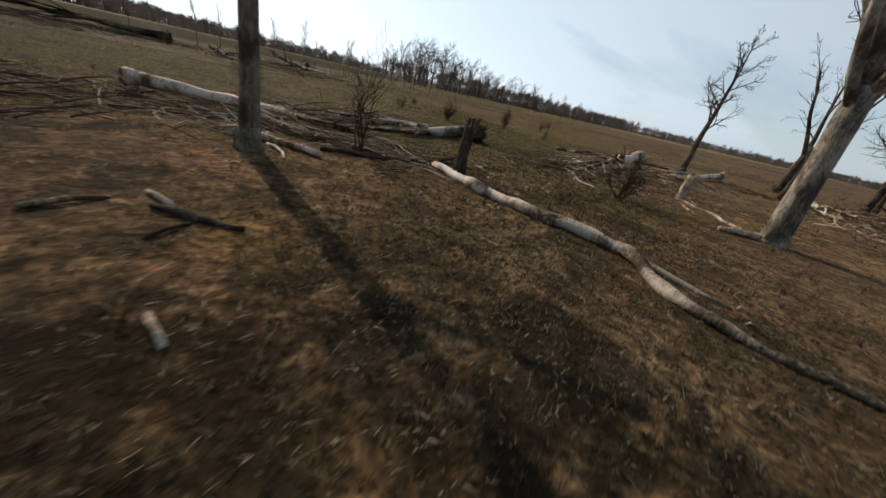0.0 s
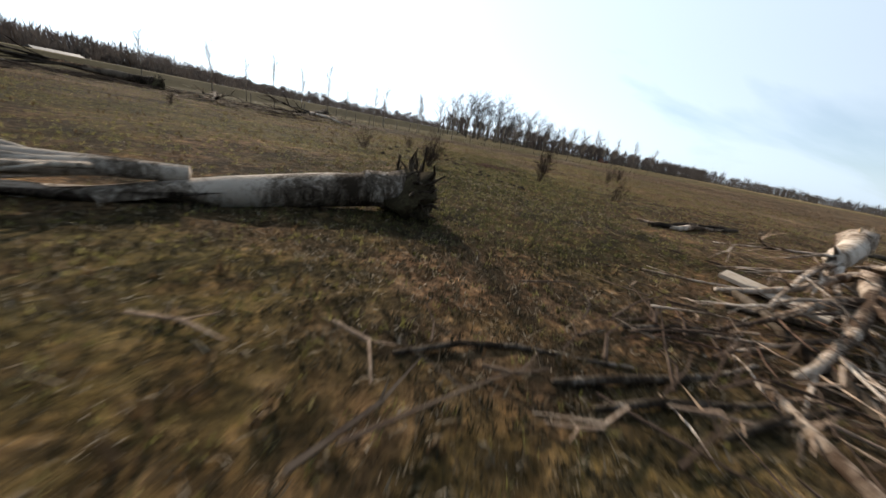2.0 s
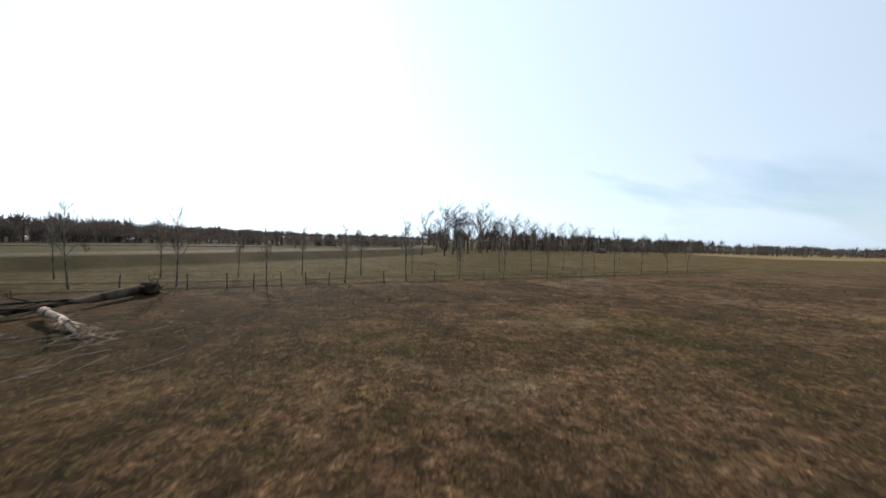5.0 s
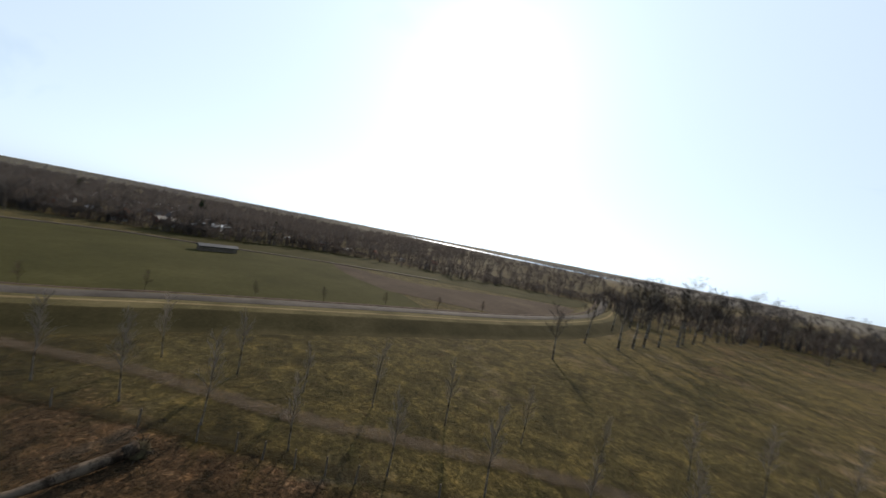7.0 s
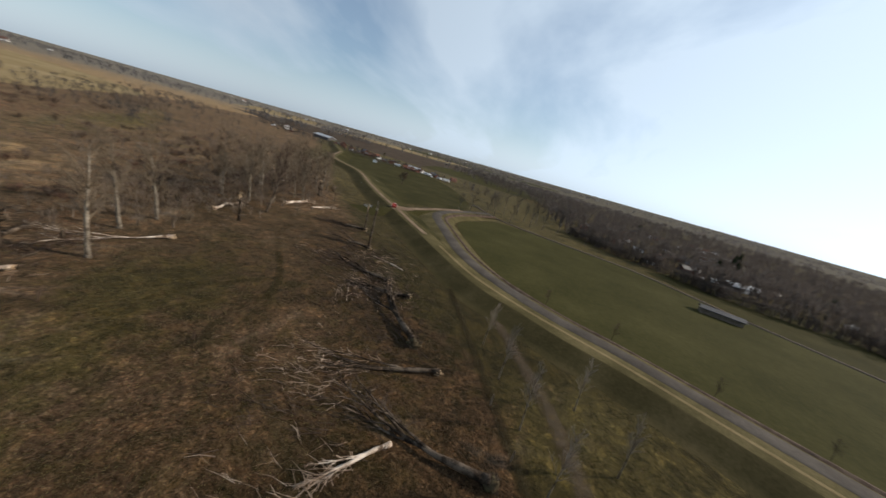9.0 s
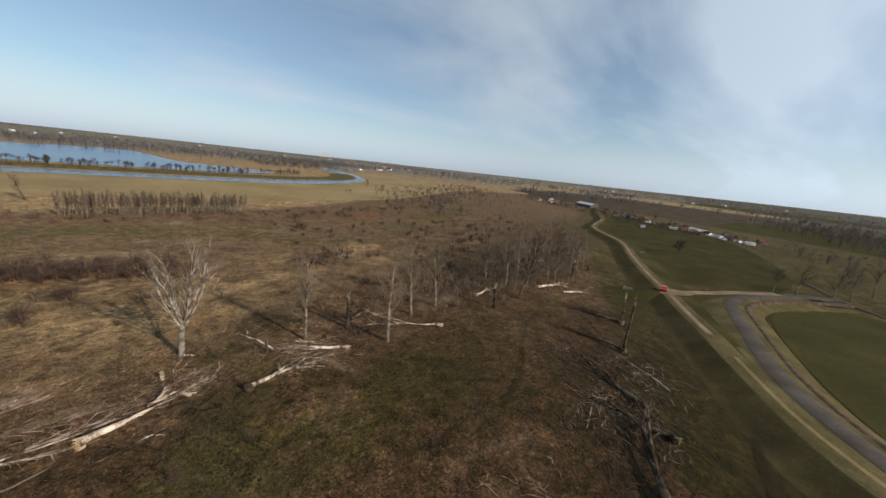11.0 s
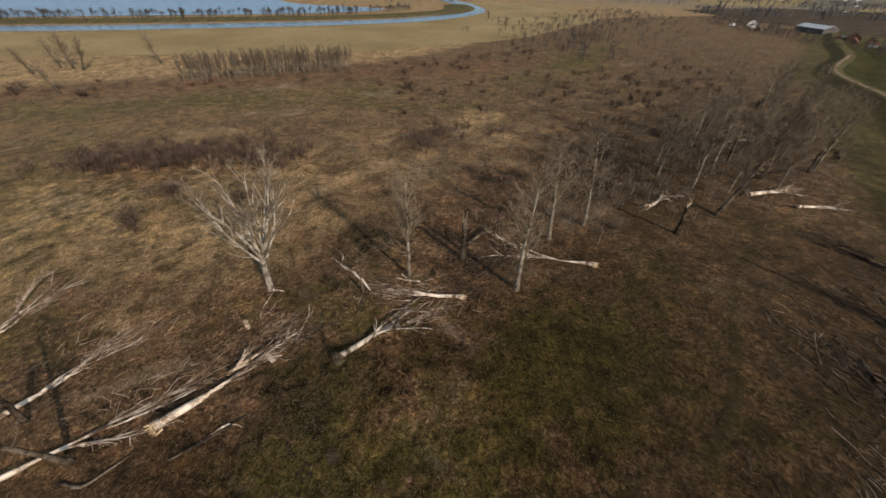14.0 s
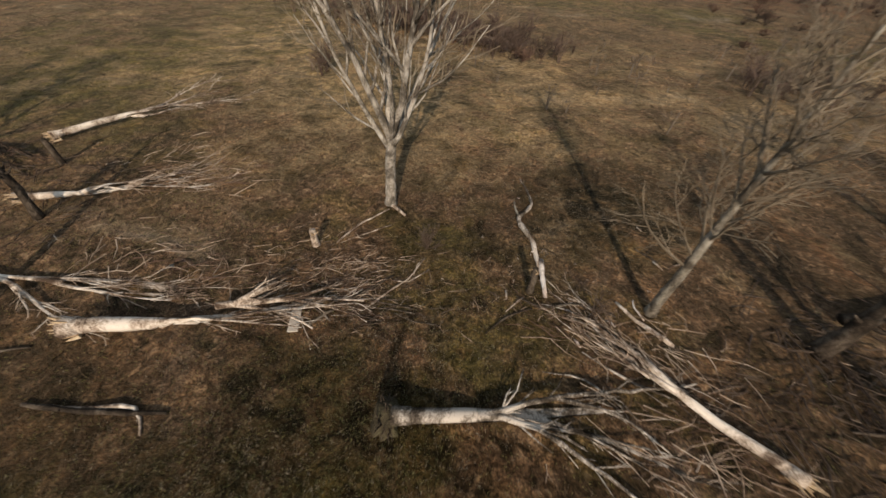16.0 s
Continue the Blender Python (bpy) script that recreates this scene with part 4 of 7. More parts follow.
    for pts, w in (([(-12, 6), (-16.4, 0.8), (-21.3, -4.5), (-28.5, -7.5), (-36, -11.5), (-46.2, -18.5), (-52, -20)], 0.42), ([(-8, -1), (-14.8, -2.9), (-22.3, -8.4), (-29, -8.5), (-34, -9.8)], 0.4),
                   ([(-12, -14), (-17, -12.5), (-22.3, -14.8), (-27, -14), (-33, -9.8)], 0.35), ([(-23.6, -6.6), (-33, -9.6), (-40, -14.3)], 0.4)):
        ribbon("trodden_path", smooth_line(pts, 0.5), [-w * 1.5, -w * 0.8, 0, w * 0.8, w * 1.5], [0.035, 0.04, 0.045, 0.04, 0.035], "track", "narrow dark path trodden into the turf", "path", across=[0, 0.7, 1, 0.7, 0], step_z=True)
    # river, lake and bank
    ribbon("river", smooth_line([(420, -262), (240, -254), (120, -251), (60, -246), (10, -247), (-40, -250), (-90, -260), (-132, -287), (-168, -325), (-190, -375), (-208, -440), (-222, -520), (-260, -590), (-360, -640)], 6.0), [-11, -6, 6, 11], [0.10, 0.10, 0.10, 0.10], "river", "slow blue-grey river", "water")
    sheet("lake", [(330, -330), (200, -306), (95, -309), (18, -312), (-34, -318), (-74, -330), (-100, -350), (-88, -376), (-56, -402), (-30, -440), (-12, -540), (4, -610), (30, -634), (62, -622), (90, -575), (150, -528), (230, -490), (330, -440)], 0.16, "water", "wide deep blue lake beyond the river bank", "water", 8.0)
    ribbon("river_bank", smooth_line([(420, -288), (240, -280), (120, -278), (60, -276), (10, -277), (-40, -281), (-90, -292), (-140, -318), (-170, -356), (-186, -400)], 6.0), [-14, -11, -6, 4, 14], [0.1, 1.0, 1.3, 1.3, 0.1], "crest", "dry grass bank between river and lake", "bank")
    ribbon("stone_edge", smooth_line([(420, -273.5), (240, -265.5), (120, -262.5), (60, -260.5), (10, -261.5), (-40, -264.5), (-90, -275), (-134, -300), (-166, -338), (-182, -380)], 6.0), [-0.6, -0.3, 0.3], [0.2, 0.4, 0.5], "sand", "pale stone edging of the river", "bank")
    sheet("hay_meadow", [(320, -165), (120, -162), (55, -166), (14, -158), (-40, -152), (-80, -160), (-118, -170), (-165, -200), (-225, -240), (-262, -300), (-285, -420), (-262, -480), (-228, -470), (-205, -380), (-178, -318), (-135, -274), (-90, -247), (-40, -236), (60, -231), (320, -240)], 0.06, "hay", "bleached straw-coloured flood meadow", "meadow", 6.0)


build_dike_and_roads()


# ---- standing trees of the felling ground ----
def build_standing():
    standing("tree", -5.25, -32.1, dict(CROWN, kids=[7, 9, 5, 3], ang=[23, 27, 34, 38]), 13.2, 0.28, 15, "bark_silver", "twig_grey", "tall wide-crowned leafless tree with pale grey bark", trunk_len=4.0, lean=(-0.05, 0.02))
    slim = "slim leafless tree with a straight grey-brown trunk"
    standing("tree", -17.15, -29.5, SLIM, 11.3, 0.195, 21, "bark_grey", "twig_grey", slim, group="slim standing trees")
    standing("tree", -25.5, -24.3, SLIM, 12.3, 0.25, 22, "bark_grey", "twig_grey", slim, group="slim standing trees")
    standing("tree", -32.8, -29.6, SLIM, 11.6, 0.24, 23, "bark_grey", "twig_grey", slim, group="slim standing trees")
    standing("tree", -38.2, -30.5, SLIM, 12.3, 0.24, 24, "bark_grey", "twig_grey", slim, group="slim standing trees")
    standing("tree", 5.4, -21.4, LEAFLESS, 8.3, 0.2, 25, "bark_brown", "twig_dark", "half-dead leaning tree with a bare broken top", lean=(0.26, 0.02))
    standing("tree", 15.6, -21.6, dict(CROWN, kids=[3, 6, 4, 3]), 11.0, 0.3, 26, "bark_brown", "twig_dark", "leaning leafless tree with a few heavy forked limbs", trunk_len=3.6, lean=(0.22, 0.0))
    standing("tree", 19.5, -25.0, SLIM, 10.5, 0.26, 27, "bark_brown", "twig_dark", "dark leafless tree among felled trunks", lean=(0.2, 0.0))
    standing("tree", 24.0, -24.0, SLIM, 9.5, 0.22, 28, "bark_brown", "twig_dark", "dark leafless tree among felled trunks", lean=(0.12, 0.03))
    dark = "grey-brown leafless tree in a thinned grove"
    variants = []
    for k in range(3):
        variants.append(standing("tree", (-57.4, -58.5, -65.0)[k], (-37.3, -32.6, -35.0)[k], GROVE, (12.0, 10.8, 11.5)[k], 0.2, 31 + k, "bark_grey", "twig_grey", dark, group="thinned grove"))
    rng = random.Random(7)
    for x, y in ((-79, -34), (-78, -39), (-71, -31), (-84, -37), (-88, -42), (-74, -45), (-93, -38), (-98, -47), (-68, -41), (-90, -33), (-104, -52), (-82, -48), (-110, -47), (-118, -58), (-62, -30), (-69, -28), (-75, -36), (-81, -30), (-86, -34), (-95, -43), (-100, -39), (-107, -54), (-60, -40), (-88, -48), (-73, -41), (-92, -52)):
        copy_thing(variants[rng.randrange(3)], pose(x, y, 0, 0, rng.uniform(-7, 7), rng.uniform(0, 360)) @ Matrix.Scale(rng.uniform(0.7, 1.05), 4))
    standing("leaning_tree", -55.0, -26.6, SLIM, 12.5, 0.26, 36, "bark_brown", "twig_dark", "dark half-fallen tree leaning out of the grove", lean=(-0.42, -0.05), category="tree")


def snag(name, x, y, h, r, seed, bark, label, prongs=5, top="splinter", lean=(0.0, 0.0)):
    """A broken standing trunk with a torn top."""
    rng = random.Random(seed)
    ob = thing(name, pose(x, y, ground_z(x, y), 0, 0, rng.uniform(0, 360)), label, "tree stump", "broken standing trunks")
    t = Tubes()
    wob = 0.009 if h > 2 else 0.006
    pts, rad, p = [], [], Vector((0, 0, -0.1))
    for i in range(8):
        pts.append(p.copy())
        rad.append(r * ((1.35 if h > 2 else 1.15) if i == 0 else 1.06 if i == 1 else 1 - 0.03 * i))
        p += Vector((lean[0] * h / 7 + rng.gauss(0, wob) * h, lean[1] * h / 7 + rng.gauss(0, wob) * h, h / 7))
    t.add(pts, rad, 11, 0.10, rng)
    for _ in range(prongs):
        i = rng.randrange(3, 7)
        a = rng.uniform(0, 6.283)
        d = Vector((math.cos(a), math.sin(a), rng.uniform(-0.2, 0.8))).normalized()
        q = pts[i]
        L = h * rng.uniform(0.08, 0.24)
        k = Tubes()
        k.add([q, q + d * L * 0.6, q + d * L + Vector((0, 0, 0.1))], [r * 0.35, r * 0.26, r * 0.08], 6, 0.15, rng)
        mesh_part("broken_limb", k.v, k.f, bark, ob, smooth=True)
    mesh_part("trunk", t.v, t.f, bark, ob, smooth=True)
    s = splinters(rng, r * 0.8, 0.28 * h if h > 3 else 0.09, 9)
    end = pts[-1]
    mesh_part("torn_top", [Vector((v.z, v.y, v.x)) + end + Vector((0, 0, -0.05)) for v in s.v], s.f, top, ob, "pale splintered top")
    return ob


def build_snags():
    snag("tree_stump", -12.68, -28.95, 1.4, 0.15, 41, "bark_brown", "knee-to-chest-high grey broken stump beside a log", 0)
    snag("tree_stump", -3.5, -28.2, 0.95, 0.17, 42, "bark_pale", "short pale torn stump at the big tree", 1)
    snag("broken_trunk", -22.7, -29.8, 4.4, 0.28, 43, "bark_dark", "dark broken trunk with white splintered limbs on top", 9)
    snag("broken_trunk", -46.9, -25.5, 3.7, 0.22, 44, "bark_dark", "dark broken trunk with a torn side limb", 5)
    snag("broken_trunk", -53.6, -6.8, 6.6, 0.16, 45, "bark_brown", "tall grey broken trunk with a bleached tip", 4, "bark_pale")
    snag("broken_trunk", -62.6, -11.2, 4.4, 0.15, 46, "bark_brown", "grey broken trunk near the dike", 3)
    snag("broken_trunk", 12.4, -28.6, 1.5, 0.16, 47, "bark_dark", "dark broken trunk among fallen limbs", 4, "bark_dark")
    snag("tree_stump", 8.8, -25.2, 2.6, 0.18, 48, "bark_dark", "dark broken stump under a fallen trunk", 4, "bark_dark")
    snag("tree_stump", -27.3, -29.6, 1.1, 0.16, 49, "bark_dark", "low dark stump in branch litter", 2)
    snag("tree_stump", -80.0, -30.0, 3.6, 0.24, 50, "bark_brown", "grey broken trunk in the grove", 3)
    snag("tree_stump", -72.0, -37.0, 4.6, 0.22, 51, "bark_brown", "grey broken trunk in the grove", 3)


def build_fallen():
    pale = "pale felled tree with bleached limbs and brushy crown"
    fallen("fallen_tree", (-9.75, -22.75), (-18.6, -26.2), 0.235, 61, "bark_worn", "twig_pale", "pale felled tree with a dark root plate and two long limbs", habit=dict(FORKED, kids=[1, 5, 4]), end="roots", trunk_len=6.0, plate=1.0, lift=0.12,
           limbs=(([(-12.0, -23.62), (-12.6, -23.95), (-14.3, -25.0), (-16.6, -26.1), (-18.4, -27.0)], 0.10, 0.03, 0.10), ([(-12.0, -23.62), (-12.6, -23.75), (-13.6, -23.8), (-15.2, -23.4), (-16.4, -23.0), (-17.8, -22.3)], 0.10, 0.025, 0.08),
                  ([(-14.0, -24.85), (-15.8, -25.0), (-17.4, -24.5)], 0.075, 0.02, 0.08), ([(-13.3, -23.8), (-15.2, -24.1), (-16.6, -23.9)], 0.06, 0.015, 0.05)))
    fallen("fallen_tree", (-20.4, -24.9), (-12.9, -29.0), 0.18, 62, "bark_pale", "twig_pale", "felled tree with an orange torn butt and snapped branches", trunk_len=4.6)
    fallen("fallen_tree", (1.25, -21.6), (-7.0, -26.5), 0.27, 63, "bark_pale", "twig_pale", "large pale felled tree with torn orange butt and dense crown", habit=dict(FORKED, kids=[3, 5, 4]), trunk_len=5.8, side=0.45, flat=0.2, lift=0.34,
           limbs=(([(-2.4, -23.9), (-3.4, -24.5), (-5.0, -25.4), (-6.1, -25.9), (-6.9, -26.2)], 0.13, 0.03, 0.08), ([(-2.9, -24.2), (-3.5, -24.8), (-3.9, -25.4)], 0.12, 0.09, 0.75), ([(-2.9, -24.2), (-4.7, -24.6), (-5.8, -24.5)], 0.08, 0.03, 0.05),
                  ([(-4.7, -25.2), (-6.0, -25.4), (-6.9, -25.5)], 0.07, 0.015, 0.05), ([(-4.7, -25.2), (-5.4, -26.1), (-5.9, -26.8)], 0.07, 0.015, 0.08)))
    fallen("fallen_tree", (9.6, -21.2), (-1.7, -25.7), 0.19, 64, "bark_pale", "twig_pale", pale, trunk_len=5.0)
    fallen("fallen_tree", (10.5, -25.6), (3.0, -31.3), 0.18, 65, "bark_pale", "twig_pale", pale, trunk_len=4.8)
    fallen("fallen_tree", (15.2, -30.2), (10.6, -41.6), 0.20, 66, "bark_pale", "twig_pale", pale, trunk_len=5.0)
    fallen("fallen_tree", (21.0, -27.6), (12.4, -28.6), 0.24, 67, "bark_dark", "twig_red", "dark felled tree with reddish brush", trunk_len=4.0)
    fallen("fallen_tree", (-34.2, -24.2), (-25.2, -31.8), 0.19, 68, "bark_pale", "twig_dark", "thin felled trunk with a sawn round butt", trunk_len=6.6, end="torn")
    fallen("fallen_tree", (-47.9, -30.6), (-56.6, -31.2), 0.24, 69, "bark_pale", "twig_dark", "pale log propped on a broken trunk", trunk_len=6.5)
    fallen("fallen_tree", (-63.1, -28.2), (-73.2, -26.2), 0.28, 70, "bark_pale", "twig_pale", pale, trunk_len=4.8)
    fallen("fallen_tree", (-16.6, 14.9), (-17.2, 2.6), 0.30, 71, "bark_dark", "twig_dark", "dark felled tree with a muddy root end", end="roots", trunk_len=6.4, plate=0.9)
    fallen("fallen_tree", (-16.7, 8.6), (-12.4, 4.6), 0.15, 72, "bark_pale", "twig_pale", "bleached forked limb beside a felled tree", end="", trunk_len=2.6)
    fallen("fallen_tree", (-25.5, 10.2), (-20.9, -1.0), 0.22, 73, "bark_dark", "twig_pale", "dark felled tree with bleached branch ends", trunk_len=5.4)
    fallen("fallen_tree", (-28.9, 7.1), (-41.4, -1.4), 0.34, 74, "bark_dark", "twig_dark", "dark mossy felled tree with a root plate", end="roots", trunk_len=7.4, plate=0.95)
    fallen("fallen_tree", (-41.0, 0.6), (-45.6, -11.0), 0.28, 75, "bark_dark", "twig_dark", "dark felled tree with a long bundle of limbs", trunk_len=5.0)
    fallen("fallen_tree", (-38.5, 4.2), (-37.0, -5.0), 0.24, 76, "bark_dark", "twig_pale", "dark felled tree tangled with others", trunk_len=4.0)
    fallen("fallen_tree", (-51.8, -6.0), (-52.6, -15.0), 0.24, 77, "bark_dark", "twig_dark", "dark fallen log at a broken trunk", trunk_len=6.4)
    fallen("fallen_tree", (-61.6, -10.6), (-60.8, -20.4), 0.26, 78, "bark_dark", "twig_dark", "dark fallen log near the dike", trunk_len=6.8)
    fallen("fallen_tree", (-24.0, -31.5), (-29.5, -34.5), 0.2, 79, "bark_dark", "twig_dark", "dark fallen limb under standing trees", trunk_len=3.4, end="")
    for k, (b, t) in enumerate((((-72, -33), (-79, -30)), ((-84, -41), (-77, -44)), ((-90, -31), (-97, -35)), ((-66, -24), (-73, -21)), ((-100, -42), (-94, -47)))):
        fallen("fallen_tree", b, t, 0.2, 81 + k, "bark_pale" if k % 2 else "bark_dark", "twig_dark", "fallen trunk lying in the grove", trunk_len=4.4, end="")


def log(name, pts, radii, bark, label, category="log", group="", seed=0, knots=4, sides=10):
    """A lying log along a few ground points, with knots and broken side stubs."""
    rng = random.Random(seed)
    line = smooth_line(pts, 0.35)
    f = np.linspace(0, len(radii) - 1, len(line))
    rad = np.interp(f, np.arange(len(radii)), radii)
    t = Tubes()
    p3 = [Vector((p[0], p[1], ground_z(*p) + r * 0.8 + 0.02 * math.sin(i * 1.7))) for i, (p, r) in enumerate(zip(line, rad))]
    o = p3[0].copy()
    t.add([p - o for p in p3], [r * (1 + rng.uniform(-0.16, 0.14)) for r in rad], sides, 0.15, rng)
    stubs = []
    for _ in range(knots):
        i = rng.randrange(1, len(p3) - 1)
        d = Vector((rng.gauss(0, 1), rng.gauss(0, 1), rng.uniform(0.1, 1.0))).normalized()
        L = rad[i] * rng.uniform(1.2, 2.2)
        k = Tubes()
        k.add([p3[i] - o, p3[i] - o + d * L * 0.6, p3[i] - o + d * L], [rad[i] * 0.45, rad[i] * 0.33, rad[i] * 0.18], 6, 0.12, rng)
        stubs.append(k)
    ob = mesh_part(name, t.v, t.f, bark, smooth=True)
    ob.location = o
    for k in stubs:
        mesh_part("branch_stub", k.v, k.f, bark, ob, smooth=True)
    return tagged(ob, label, category, group)


def build_logs():
    log("log", [(-13.3, -28.8), (-13.03, -29.9), (-12.85, -30.7)], [0.085, 0.10, 0.11], "peeled", "barkless pinkish-white log with dark knots", seed=91, knots=5, sides=12)
    log("log", [(-12.85, -30.2), (-12.66, -30.85), (-12.47, -31.4), (-12.3, -31.85), (-12.1, -32.15)], [0.06, 0.095, 0.105, 0.105, 0.10], "bark_pale", "long barkless pinkish-white log with knots", seed=90, knots=5, sides=12)
    log("log", [(-12.25, -31.9), (-11.7, -32.65), (-11.45, -33.25), (-11.72, -33.9), (-11.88, -34.6), (-11.65, -35.3), (-11.34, -35.95), (-10.9, -36.8)], [0.11, 0.105, 0.11, 0.09, 0.075, 0.06, 0.045, 0.03], "bark_worn", "brownish kinked end of a long log", seed=89, knots=5)
    log("log", [(-11.5, -33.3), (-11.2, -33.9), (-11.0, -34.6)], [0.06, 0.05, 0.02], "bark_grey", "thin grey side limb of a log", seed=92, knots=2)
    log("log", [(-17.8, -28.2), (-16.6, -28.9), (-15.9, -29.5)], [0.09, 0.08, 0.06], "bark_pale", "bleached forked branch on brushwood", seed=93)
    log("log", [(-15.9, -28.8), (-14.6, -28.9), (-13.2, -28.3), (-12.2, -28.5)], [0.05, 0.055, 0.045, 0.025], "bark_brown", "crooked brown branch by a stump", seed=94)
    log("log", [(-12.9, -28.1), (-12.1, -27.4), (-11.5, -26.4)], [0.03, 0.045, 0.02], "bark_brown", "grey-brown curved branch in the grass", seed=95)
    log("log", [(-12.5, -28.5), (-12.2, -28.0), (-12.0, -27.6)], [0.035, 0.035, 0.02], "bark_pale", "short curved pale branch", seed=96)
    log("log", [(-11.9, -28.2), (-11.8, -28.6)], [0.03, 0.035], "bark_pale", "short bleached stick in the grass", seed=97, knots=0)
    log("log", [(-8.2, -29.1), (-8.0, -27.8), (-7.6, -27.0), (-7.2, -26.2)], [0.02, 0.03, 0.035, 0.04], "bark_pale", "white forked branch in brushwood", seed=98)
    log("log", [(-8.6, -28.6), (-8.1, -27.7), (-7.5, -27.5)], [0.02, 0.03, 0.03], "bark_pale", "thin white branch in brushwood", seed=99)
    log("log", [(-5.4, -31.6), (-4.6, -30.0), (-4.3, -28.6)], [0.03, 0.045, 0.04], "bark_pale", "pale branch by the big tree", seed=100)
    log("log", [(-6.3, -31.4), (-5.2, -32.0)], [0.07, 0.09], "bark_pale", "pale log piece at a tree foot", seed=101)
    log("log", [(-7.4, -27.7), (-6.3, -25.9), (-5.6, -24.6)], [0.04, 0.06, 0.05], "bark_brown", "brown branch in wood litter", seed=102)
    log("log", [(-3.6, -20.7), (-1.6, -20.0), (0.4, -19.5)], [0.05, 0.09, 0.06], "bark_dark", "dark crooked limb lying on the meadow", seed=103)
    log("log", [(0.0, -19.6), (-1.3, -20.0), (-2.6, -20.5), (-3.4, -20.0)], [0.03, 0.06, 0.07, 0.03], "bark_pale", "thin crooked pale branch on the meadow", seed=104)
    log("log", [(5.6, -20.4), (4.4, -19.7), (3.2, -20.2), (2.2, -20.8)], [0.08, 0.08, 0.06, 0.03], "bark_brown", "crooked brown branch on the meadow", seed=105)
    log("log", [(-18.6, -32.75), (-18.1, -32.3)], [0.03, 0.025], "bark_pale", "short grey stick in the turf", seed=106, knots=1)
    log("log", [(-17.85, -32.1), (-17.5, -32.5)], [0.03, 0.035], "bark_pale", "short pale stick in the turf", seed=107, knots=0)
    log("log", [(-17.7, -32.5), (-17.2, -32.8), (-16.75, -33.05)], [0.03, 0.045, 0.03], "bark_dark", "dark stick lying over a pale one", seed=108, knots=1)
    log("log", [(-17.5, -33.3), (-17.25, -32.9)], [0.02, 0.02], "bark_brown", "thin grey stick in the turf", seed=109, knots=0)
    log("log", [(-17.12, -34.45), (-16.95, -34.75)], [0.03, 0.025], "bark_pale", "weathered wood scrap in the turf", seed=110, knots=0)
    log("log", [(-26.2, -29.6), (-24.3, -27.6), (-22.6, -27.0)], [0.05, 0.07, 0.03], "bark_dark", "dark branch in branch litter", seed=111)
    log("log", [(-37, -3), (-33.2, -1.6)], [0.06, 0.03], "bark_pale", "pale branch on the meadow", seed=112)
    log("log", [(-49.8, -4.6), (-48.6, -1.2), (-47.4, 1.0)], [0.06, 0.08, 0.05], "bark_pale", "pale branch in brushwood by the dike", seed=113)
